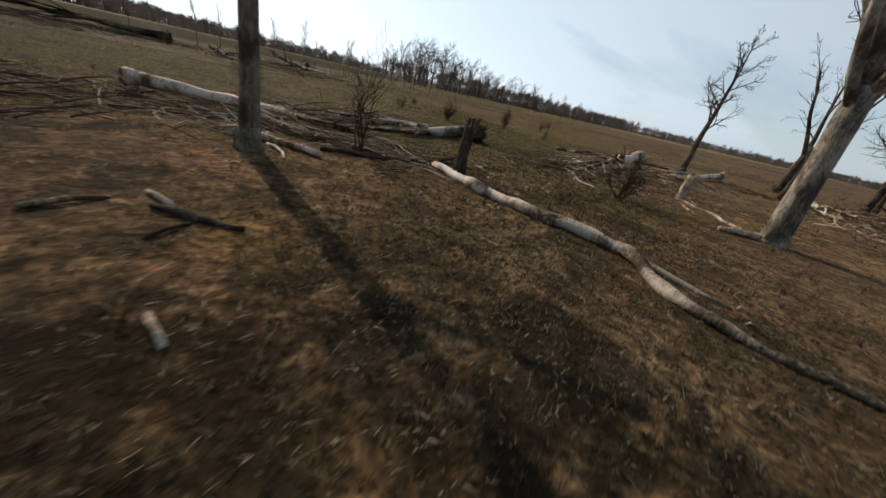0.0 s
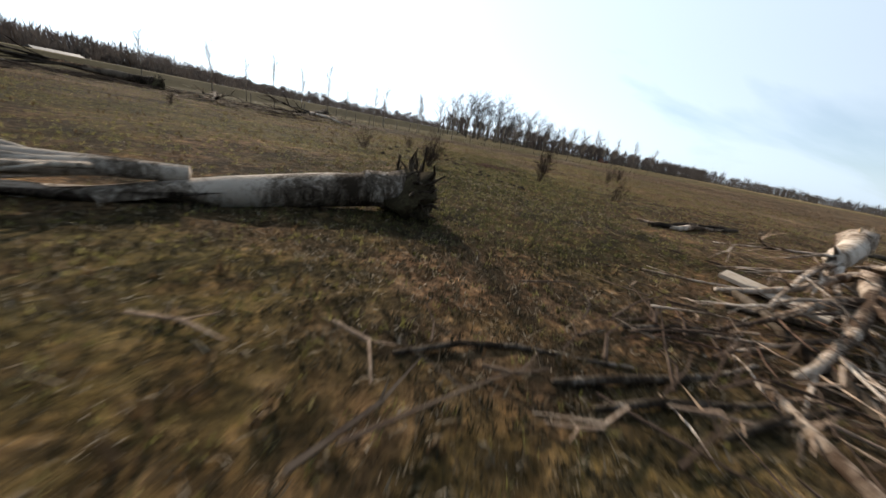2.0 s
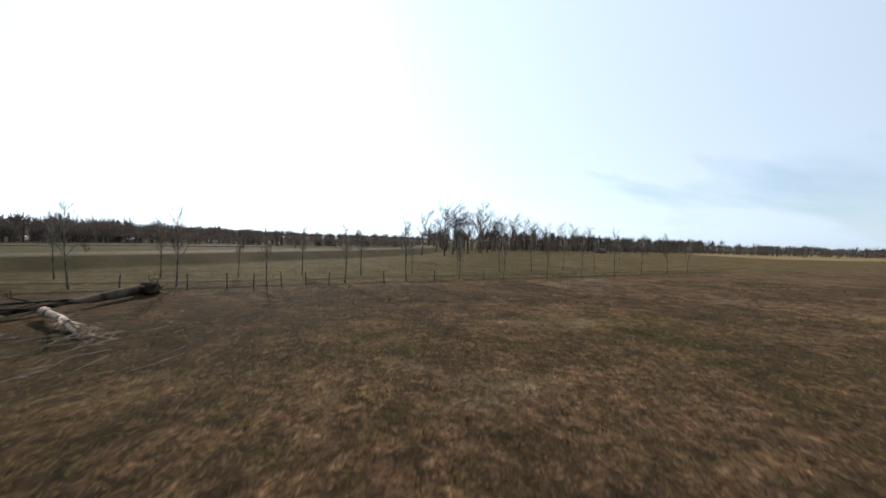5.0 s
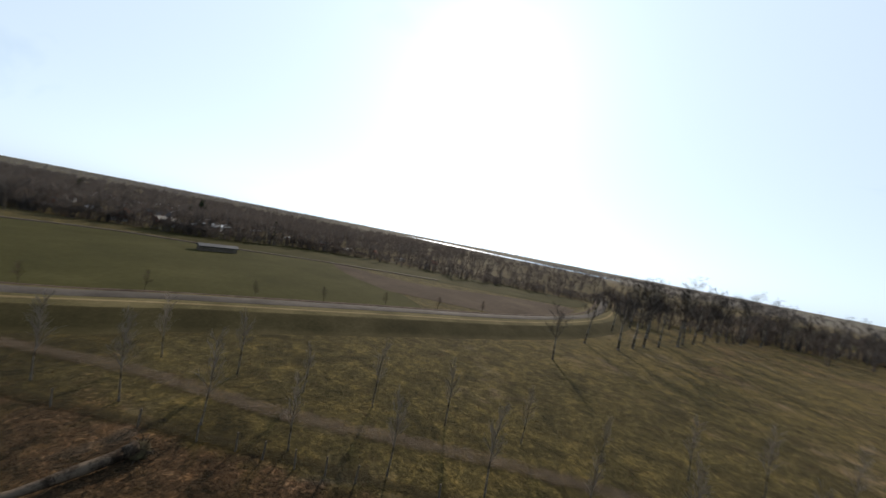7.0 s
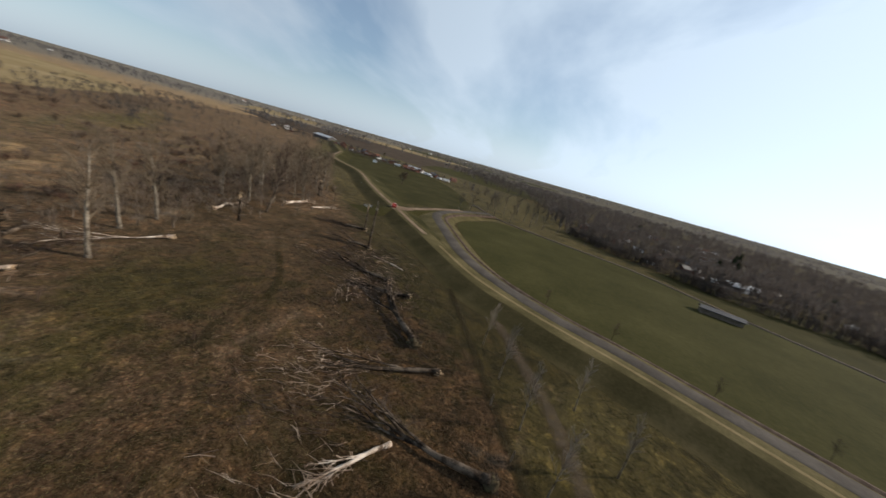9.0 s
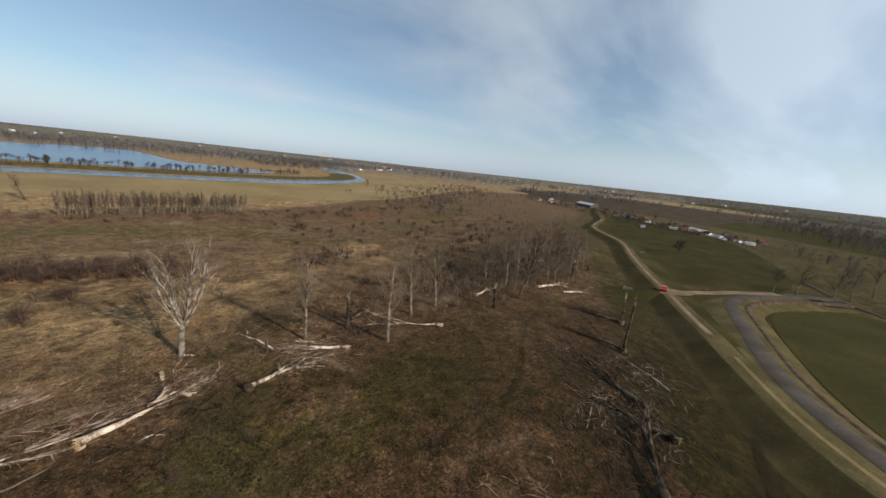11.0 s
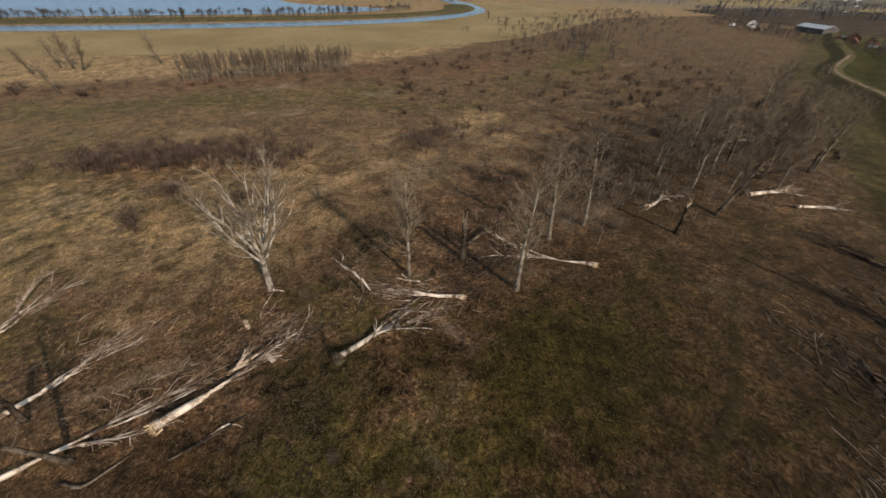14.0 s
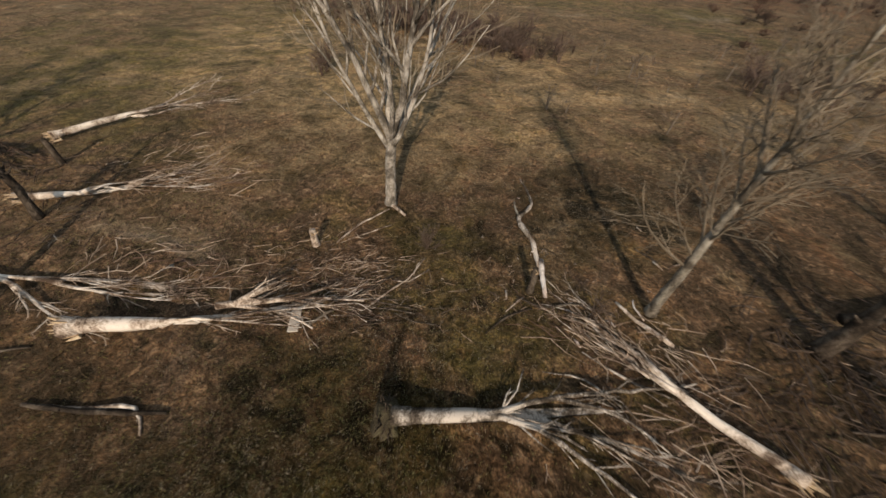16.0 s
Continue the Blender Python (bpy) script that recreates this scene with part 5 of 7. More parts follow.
    # broken branches strewn across the lane
    for k, (pts, rr, bark, label) in enumerate((
            ([(-9.8, -26.15), (-9.0, -26.0), (-8.2, -26.12)], 0.035, "bark_worn", "brown broken branch across the turf"),
            ([(-8.9, -26.32), (-8.0, -26.22), (-7.0, -26.0)], 0.045, "bark_worn", "brown broken branch across the turf"),
            ([(-8.75, -26.5), (-7.9, -26.42), (-7.2, -26.38)], 0.04, "bark_worn", "brown broken branch across the turf"),
            ([(-8.1, -26.68), (-7.4, -26.52), (-6.6, -26.4)], 0.045, "bark_worn", "brown broken branch across the turf"),
            ([(-7.9, -25.6), (-7.0, -25.55), (-6.1, -25.2)], 0.035, "bark_worn", "brown broken branch across the turf"),
            ([(-7.05, -25.85), (-7.3, -26.3), (-7.5, -26.75)], 0.016, "bark_pale", "thin bleached branch on brushwood"),
            ([(-8.2, -26.35), (-8.3, -26.9)], 0.013, "bark_pale", "thin bleached branch on brushwood"),
            ([(-6.2, -25.0), (-5.3, -25.3), (-4.5, -25.2)], 0.06, "bark_worn", "thick grey branch in wood litter"),
            ([(-5.2, -26.1), (-4.6, -25.6), (-4.2, -25.0)], 0.05, "bark_pale", "white branch in wood litter"),
            ([(-6.6, -26.3), (-5.9, -26.0), (-5.2, -26.2)], 0.05, "bark_pale", "white branch in wood litter"),
            ([(-13.15, -31.35), (-12.95, -31.0), (-12.65, -30.8)], 0.025, "bark_worn", "dark bent stick beside a log"),
            ([(-13.0, -31.45), (-12.7, -31.15)], 0.02, "bark_pale", "pale stick beside a log"),
            ([(-16.6, -27.1), (-16.1, -27.4)], 0.07, "peeled", "short white broken piece on brushwood"),
            ([(-16.0, -27.4), (-15.6, -27.75)], 0.06, "peeled", "short white broken piece on brushwood"),
            ([(-14.75, -27.05), (-14.5, -27.35)], 0.055, "peeled", "short white broken piece on brushwood"),
            ([(-15.9, -28.35), (-15.55, -28.55)], 0.06, "peeled", "short white broken piece on brushwood"),
            ([(-16.9, -29.0), (-16.6, -29.5), (-16.55, -29.9)], 0.05, "peeled", "white forked branch end on the turf"),
            ([(-13.8, -29.2), (-13.45, -29.6), (-13.15, -29.85)], 0.03, "bark_pale", "bleached stick by a log"),
            ([(-16.2, -25.3), (-14.9, -25.9), (-13.6, -25.7)], 0.06, "bark_worn", "grey branch in a tangle"),
            ([(-17.6, -26.2), (-16.2, -26.4), (-14.8, -26.9)], 0.07, "bark_worn", "grey branch in a tangle"),
            ([(-15.2, -28.1), (-14.2, -28.5), (-13.2, -28.45)], 0.06, "bark_worn", "dark branch leading to a stump"),
            ([(-6.0, -30.5), (-5.2, -29.6), (-4.4, -28.6)], 0.045, "bark_pale", "bleached limb before the big tree"),
            ([(-8.15, -28.0), (-8.05, -28.6), (-8.1, -29.1)], 0.02, "bark_pale", "thin white branch by a bush"))):
        log("branch", pts, [rr * 0.45, rr * 0.75, rr * 0.6, rr * 0.25], bark, label, "branch", seed=201 + k, knots=2 if rr > 0.03 else 0, sides=7)
    chips = random.Random(77)
    for x, y in ((-13.05, -31.3), (-12.9, -31.55), (-12.45, -30.9), (-11.9, -30.6), (-11.6, -29.9), (-12.0, -29.3), (-14.2, -31.0), (-11.2, -34.2), (-10.9, -34.6), (-11.05, -34.9), (-10.2, -31.2), (-17.3, -30.6), (-17.6, -30.1), (-14.9, -30.4), (-10.0, -28.9), (-9.2, -28.3)):
        a = chips.uniform(0, 6.283)
        log("wood_chip", [(x, y), (x + 0.2 * math.cos(a), y + 0.2 * math.sin(a))], [0.006, 0.014, 0.005], "peeled", "small pale wood chip in the turf", "wood chip", "wood chips", seed=chips.randrange(999), knots=0, sides=5)
    # thin bleached twigs and scraps of bark
    rng = random.Random(5)
    spots = [(-10.5, -28.4, 2.6, 1.4, 26), (-6.4, -27.2, 1.6, 1.2, 34), (-14.8, -29.0, 2.6, 1.4, 24), (-17.5, -24.5, 3.0, 1.5, 20), (-3.5, -25.2, 2.2, 1.2, 22), (-23.5, -28.5, 3.5, 2.0, 30),
             (-18.0, -4.0, 4, 3, 26), (-38, -1, 5, 4, 30), (-2.0, -25.5, 4.0, 1.8, 24), (6.5, -26.0, 5, 3, 30), (-49, -4, 4, 3, 20), (-20.5, 1.5, 3.5, 2.5, 20)]
    shapes = []
    for k in range(6):
        t = Tubes()
        L = 0.13 + 0.05 * k
        a, b = Vector((-L, 0, 0.02)), Vector((L, rng.uniform(-0.1, 0.1), 0.02))
        m = Vector((0.0, rng.uniform(-0.12, 0.12), 0.04))
        t.add([a, m, b], [0.012, 0.016, 0.006], 5, 0.15, rng)
        t.add([m, m + Vector((0.15, 0.14, 0.02))], [0.009, 0.004], 4)
        me = bpy.data.meshes.new("stick")
        me.from_pydata(t.v, [], t.f)
        me.materials.append(M["twig_pale"] if k % 3 else M["twig_dark"])
        shapes.append(me)
    for cx, cy, sx, sy, n in spots:
        for _ in range(n):
            x, y = rng.gauss(cx, sx * 0.6), rng.gauss(cy, sy * 0.6)
            ob = new("stick", rng.choice(shapes))
            ob.matrix_basis = pose(x, y, ground_z(x, y) + 0.005, 0, rng.uniform(-6, 6), rng.uniform(0, 360)) @ Matrix.Scale(rng.uniform(0.4, 1.05), 4)
            tagged(ob, "thin dry stick lying in the grass", "stick", "scattered sticks")
    bm = bmesh.new()
    box(bm, -0.55, -0.17, 0.0, 0.55, 0.17, 0.05, 0.008)
    ob = part("plank", bm, "board")
    ob.matrix_basis = pose(-5.05, -24.6, ground_z(-5.05, -24.6) + 0.05, 4, 5, -62)
    tagged(ob, "pale weathered board lying in wood litter", "plank")


def shrub_meshes(seed, height, stems, spread=0.45, kids=(6, 4), light=False):
    rng = random.Random(seed)
    acc = [Tubes(), Tubes()]
    habit = dict(top=2, wood=0, thin=0.003, segs=[4, 3, 2], sides=[5, 3, 3], wob=[0.14, 0.18, 0.22], up=[0.06, 0.05, 0.03], taper=[0.8, 0.7, 0.5], kids=list(kids), ang=[36, 40], ratio=[0.4, 0.5], rr=[0.5, 0.5], shrink=[0.4, 0.4])
    habit["from"] = [0.2, 0.2]
    if light:
        habit.update(segs=[3, 1, 1], sides=[3, 3, 3], thin=0.011)
    for _ in range(stems):
        a, s = rng.uniform(0, 6.283), spread * rng.random()
        d = Vector((math.cos(a) * s, math.sin(a) * s, 1)).normalized()
        grow(acc, Vector((rng.gauss(0, 0.05), rng.gauss(0, 0.05), -0.04)), d, height * rng.uniform(0.5, 0.95), 0.007 + 0.007 * height, 0, habit, rng)
    return acc


def shrub(name, x, y, h, seed, mat, label, stems=9, spread=0.6, kids=(6, 4), category="shrub", group="bare shrubs", light=False):
    acc = shrub_meshes(seed, h, stems, spread, kids, light)
    ob = thing(name, pose(x, y, ground_z(x, y)), label, category, group)
    mesh_part("stem_base", acc[0].v, acc[0].f, mat, ob)
    mesh_part("crown", acc[1].v, acc[1].f, mat, ob)
    return ob


def build_shrubs():
    shrub("shrub", -15.0, -28.4, 2.3, 121, "twig_dark", "tall thin leafless shrub standing in brushwood", 7, 0.35)
    shrub("shrub", -18.4, -19.3, 1.6, 122, "twig_dark", "small leafless shrub on the meadow", 7, 0.5)
    shrub("shrub", -8.1, -29.7, 1.25, 123, "twig_dark", "rounded leafless willow bush by a brush pile", 16, 0.8, (7, 5))
    shrub("shrub", -8.4, -16.0, 0.95, 124, "twig_dark", "leafless shrub with one taller stem", 16, 0.75, (9, 6))
    shrub("shrub", -8.32, -15.9, 1.35, 138, "twig_dark", "single thin leafless stem rising from a shrub", 2, 0.1, (8, 5))
    shrub("shrub", -10.6, -13.5, 0.9, 125, "twig_dark", "low leafless shrub on the meadow", 9, 0.9)
    shrub("shrub", -8.6, -8.6, 0.75, 126, "twig_dark", "low leafless shrub among molehills", 9, 0.7)
    shrub("shrub", -3.75, -14.6, 1.4, 127, "twig_dark", "bushy leafless shrub casting a long shadow", 10, 0.32, (10, 6))
    shrub("shrub", 3.4, -8.6, 1.2, 128, "twig_dark", "leafless shrub on the open meadow", 9, 0.7)
    shrub("shrub", -1.8, -16.8, 0.8, 129, "twig_dark", "small thin leafless shrub", 6, 0.5)
    shrub("shrub", 6.8, -4.8, 1.0, 130, "twig_dark", "leafless shrub on the open meadow", 9, 0.7)
    shrub("shrub", -20.0, -8.0, 0.7, 131, "twig_dark", "low leafless shrub on the meadow", 7, 0.7)
    # willow tuft and young growth in the grove
    shrub("shrub", -41.0, -28.5, 2.0, 132, "twig_grey", "dense pale willow scrub under slim trees", 22, 0.9, (7, 5))
    shrub("shrub", -36.0, -33.0, 1.8, 133, "twig_grey", "dense pale willow scrub under slim trees", 20, 0.9, (7, 5))
    shrub("shrub", -47.5, -15.5, 1.2, 134, "twig_grey", "leafless scrub beside a path", 14, 0.9)
    first = shrub("shrub", -52, -40, 1.7, 135, "twig_dark", "dark leafless scrub of the grove", 13, 0.9, (6, 2), light=True)
    second = shrub("shrub", -48, -36, 1.3, 136, "twig_red", "russet leafless scrub of the grove", 13, 1.0, (6, 2), light=True)
    rng = random.Random(17)
    for _ in range(185):
        x, y = rng.uniform(-135, -30), rng.uniform(-100, -38)
        if dike_side(x, y)[0] > -14:
            continue
        copy_thing(first if rng.random() < 0.6 else second, pose(x, y, 0, 0, 0, rng.uniform(0, 360)) @ Matrix.Diagonal((rng.uniform(0.9, 2.2), rng.uniform(0.9, 2.2), rng.uniform(0.6, 1.25), 1)))
    # bramble thickets and red scrub towards the river
    for _ in range(60):
        x, y = rng.uniform(-120, 60), rng.gauss(-115, 8)
        y -= 0.30 * max(-x - 40, 0)
        copy_thing(second if rng.random() < 0.6 else first, pose(x, y, 0, 0, 0, rng.uniform(0, 360)) @ Matrix.Diagonal((rng.uniform(1, 2.6), rng.uniform(1, 2.2), rng.uniform(0.6, 1.4), 1)))
    for x, y in ((19.8, -69), (15.4, -65), (12.4, -64.4), (10, -66.5), (6.5, -68), (3.5, -68.5), (17.5, -66), (13.5, -67), (8, -64), (0.5, -65), (-2.5, -63), (-4.8, -60), (-7.5, -58), (5.5, -62), (-9, -60), (-6, -63), (1.5, -61)):
        copy_thing(second if rng.random() < 0.55 else first, pose(x, y, 0, 0, 0, rng.uniform(0, 360)) @ Matrix.Diagonal((2.0, 1.8, rng.uniform(1.0, 1.5), 1)))
    for x, y, s in ((5.6, -54, 1.0), (8.2, -47.5, 1.1), (-2.0, -50.5, 0.8), (-30, -58, 1.4), (-33, -62, 1.5), (-36, -59, 1.2), (-28.5, -62, 1.2), (0, -42.5, 0.5)):
        copy_thing(first, pose(x, y, 0, 0, 0, rng.uniform(0, 360)) @ Matrix.Scale(s, 4))


def build_molehills():
    rng = random.Random(3)
    shapes = []
    for k in range(5):
        bm = bmesh.new()
        bmesh.ops.create_icosphere(bm, subdivisions=3, radius=1.0)
        for v in bm.verts:
            n = noise.fractal(v.co * 2.4 + Vector((k * 7.3, 0, 0)), 1.0, 2.0, 4)
            rr = math.hypot(v.co.x, v.co.y)
            v.co = Vector((v.co.x * (1 + 0.3 * n), v.co.y * (1 + 0.3 * n), max(v.co.z, -0.1) * (1.15 - 0.45 * rr) * (0.75 + 0.5 * n)))
        me = bpy.data.meshes.new("molehill")
        bm.to_mesh(me); bm.free()
        me.polygons.foreach_set("use_smooth", [True] * len(me.polygons))
        me.materials.append(M["mould"])
        shapes.append(me)
    for x, y, r in ((-6.8, -16.5, .15), (-6.6, -16.2, .13), (-6.3, -16.1, .16), (-6.2, -17.2, .11), (-6.0, -17.5, .13), (-5.98, -17.72, .11), (-5.85, -18.0, .14), (-7.0, -15.8, .14), (-6.5, -15.8, .1), (-6.3, -15.0, .14),
                    (-7.3, -15.3, .1), (-6.7, -13.6, .16), (-7.0, -16.3, .12), (-6.6, -14.6, .13), (-6.6, -16.7, .09), (-5.4, -15.3, .12), (-5.2, -15.5, .1), (-6.2, -15.4, .1), (-6.9, -13.1, .16), (-7.1, -12.2, .18), (-6.9, -12.0, .14),
                    (-7.6, -12.4, .15), (-8.1, -12.1, .17), (-7.9, -12.5, .14), (-6.9, -12.6, .12), (-4.4, -13.4, .13), (-4.4, -14.0, .12), (-3.4, -12.3, .14), (-9.3, -9.9, .16), (-6.7, -11.2, .13), (-6.1, -10.6, .14), (-6.8, -9.9, .14),
                    (-7.0, -13.8, .17), (-4.0, -13.8, .1), (-8.6, -12.9, .15), (-8.8, -11.2, .16), (-9.6, -11.6, .15), (-6.3, -17.0, .1), (-9.9, -14.2, .16), (-5.6, -9.0, .14), (-3.0, -9.6, .14), (-7.6, -8.6, .14)):
        ob = new("molehill", rng.choice(shapes))
        ob.matrix_basis = pose(x, y, ground_z(x, y), 0, 0, rng.uniform(0, 360)) @ Matrix.Diagonal((r * rng.uniform(0.75, 1.15), r * rng.uniform(0.75, 1.05), r * rng.uniform(0.5, 0.75), 1)) @ Matrix.Scale(0.82, 4)
        tagged(ob, "fresh dark molehill in short grass", "molehill", "molehills")


# ---- young rows, poplars and trees by the road ----
def build_rows():
    def young(x, y, h, seed):
        return standing("young_tree", x, y, dict(YOUNG, thin=0.0085, kids=[22, 8], ratio=[0.28, 0.42], ang=[28, 32]), h, 0.06, seed, "bark_grey", "twig_light", "slender young leafless tree in a planted row", group="planted young trees")

    kinds = [young(-28.0, 15.7, 5.6, 141), young(-22.3, 17.3, 5.9, 142), young(-20.9, 24.3, 5.3, 143)]
    rng = random.Random(9)
    for x, y, s in ((-16.8, 18.5, 1.0), (-11.3, 19.6, 0.8), (-5.7, 21.1, 0.95), (-0.5, 22.8, 1.0), (4.7, 24.0, 0.8), (9.7, 25.2, 0.95), (15.1, 26.4, 1.0), (20.3, 28.0, 0.9), (25.9, 29.7, 1.0), (30.7, 30.9, 0.9), (36, 32.3, 1.0), (41, 34, 0.9),
                    (-15.3, 25.3, 0.75), (-10.2, 26.9, 1.0), (-4.75, 28.2, 0.95), (0.7, 29.6, 0.75), (6.2, 31.2, 0.6), (12.1, 33.0, 0.8), (17.0, 34.2, 0.9), (22.5, 36.0, 0.9), (28.5, 37.6, 0.8), (35.4, 41.0, 0.9), (-33.5, 14.0, 0.9), (-27.0, 22.5, 0.9)):
        copy_thing(rng.choice(kinds), pose(x, y, ground_z(x, y), 0, 0, rng.uniform(0, 360)) @ Matrix.Scale(s, 4))
    road = standing("roadside_sapling", -37.5, 40.5, YOUNG, 3.0, 0.04, 144, "bark_brown", "twig_dark", "thin sapling beside the dike road", group="roadside saplings")
    for x, y in ((-50.5, 23.0), (-44.4, 31.0), (-31.5, 47.5), (-25, 55), (-18.5, 63), (-12, 71)):
        copy_thing(road, pose(x, y, 0.3, 0, 0, rng.uniform(0, 360)) @ Matrix.Scale(rng.uniform(0.7, 1.0), 4))
    pop = [standing("poplar", 12.9, 73.3, POPLAR, 13.0, 0.24, 151, "bark_grey", "far_wood", "tall leafless poplar in a roadside row", group="poplar rows"),
           standing("poplar", 7.2, 71.6, POPLAR, 11.0, 0.2, 152, "bark_grey", "far_wood", "tall leafless poplar in a roadside row", group="poplar rows"),
           standing("poplar", 16.1, 78.4, POPLAR, 14.0, 0.25, 153, "bark_grey", "far_wood", "tall leafless poplar in a roadside row", group="poplar rows")]
    for x, y, s in ((18.8, 82.7, 1), (22.4, 87.2, 1), (27.7, 94, 1.1), (33.6, 104, 1.1), (43.6, 118.6, 1.1), (52, 126.2, 1.1), (60, 134, 1.0), (68.6, 141.2, 1.1), (85.1, 148.3, 1.1), (93.8, 150, 1), (30, 99, 1), (38, 111, 1.05), (47, 122, 1.1), (76, 145, 1),
                    (2.1, 54.5, 0.6), (22, 96, 1), (34, 116, 1), (46, 132, 1.1), (58, 143, 1.1), (72, 152, 1), (24, 112, 1), (40, 128, 1), (54, 150, 1), (28, 124, 1), (20, 106, 1.0), (14, 92, 0.9), (98, 154, 1), (108, 158, 1), (66, 158, 1.1), (82, 162, 1.1)):
        copy_thing(rng.choice(pop), pose(x, y, 0, 0, 0, rng.uniform(0, 360)) @ Matrix.Scale(s * rng.uniform(0.9, 1.1), 4))
    for x, y in ((-122.7, 1), (-124, 5), (-131, 11), (-137, 14), (-151, 18), (-133, 28), (-135, 33), (-146, 45), (-156, 13), (-128, 20), (-142, 26), (-150, 32), (-140, 40), (-128, 48), (-158, 24)):
        copy_thing(rng.choice(pop), pose(x, y, 0, 0, 0, rng.uniform(0, 360)) @ Matrix.Scale(rng.uniform(0.6, 0.85), 4))
    # distant lone trees by the river
    wil = standing("willow", 23.4, -147, GROVE, 8.0, 0.3, 161, "bark_brown", "twig_grey", "leaning leafless willow on the flood meadow", lean=(0.25, 0), group="flood meadow willows", category="tree")
    for x, y, s in ((43.1, -143, 1.1), (40, -140, 1.0), (47, -146, 0.9), (36.5, -114, 0.8), (-128.6, -203, 0.8), (50, -138, 0.8), (-150, -262, 0.7)):
        copy_thing(wil, pose(x, y, 0, 0, 0, rng.uniform(0, 360)) @ Matrix.Scale(s, 4))
    standing("tree", -151.5, -28.5, dict(GROVE, ratio=[0.46, 0.42, 0.5], ang=[56, 45, 42], thin=0.026), 5.6, 0.25, 163, "bark_brown", "twig_dark", "round-headed leafless tree alone on the pasture")
    birch = standing("birch", 13.6, -120.5, dict(YOUNG, kids=[22, 4], segs=[4, 2, 1], sides=[4, 3, 3], thin=0.015, ang=[20, 26], ratio=[0.27, 0.4]), 6.0, 0.10, 165, "bark_grey", "scrub", "thin pale birch in a dense row", group="birch row")
    for k in range(200):
        f = k / 199
        x, y = 13.0 - 42 * f + rng.gauss(0, 1.2), -120.5 - 4.5 * f + rng.gauss(0, 2.2)
        copy_thing(birch, pose(x, y, 0, 0, rng.uniform(-3, 3), rng.uniform(0, 360)) @ Matrix.Scale(rng.uniform(0.8, 1.12), 4))
    for k in range(36):
        x, y = -137 + rng.gauss(0, 4), -147 + rng.gauss(0, 6)
        copy_thing(birch, pose(x, y, 0, 0, rng.uniform(-3, 3), rng.uniform(0, 360)) @ Matrix.Scale(rng.uniform(0.7, 1.2), 4))
    # stakes under the young trees
    bm = bmesh.new()
    bmesh.ops.create_cone(bm, segments=7, radius1=0.05, radius2=0.04, depth=1.1, cap_ends=True)
    bmesh.ops.translate(bm, vec=(0, 0, 0.5), verts=bm.verts)
    stake = part("stake", bm, "post")
    stake.location = (-15.6, 17.4, 0)
    tagged(stake, "short grey wooden stake in the turf", "stake", "row of stakes")
    for x, y in ((-13.4, 18.0), (-11.8, 18.3), (-10.0, 18.7), (-8.4, 19.2), (-6.8, 19.6), (-19, 16.5), (-24, 15.0), (-2.5, 20.8), (2, 22.0), (7, 23.4)):
        copy_thing(stake, pose(x, y, 0, 0, rng.uniform(-5, 5), 0))


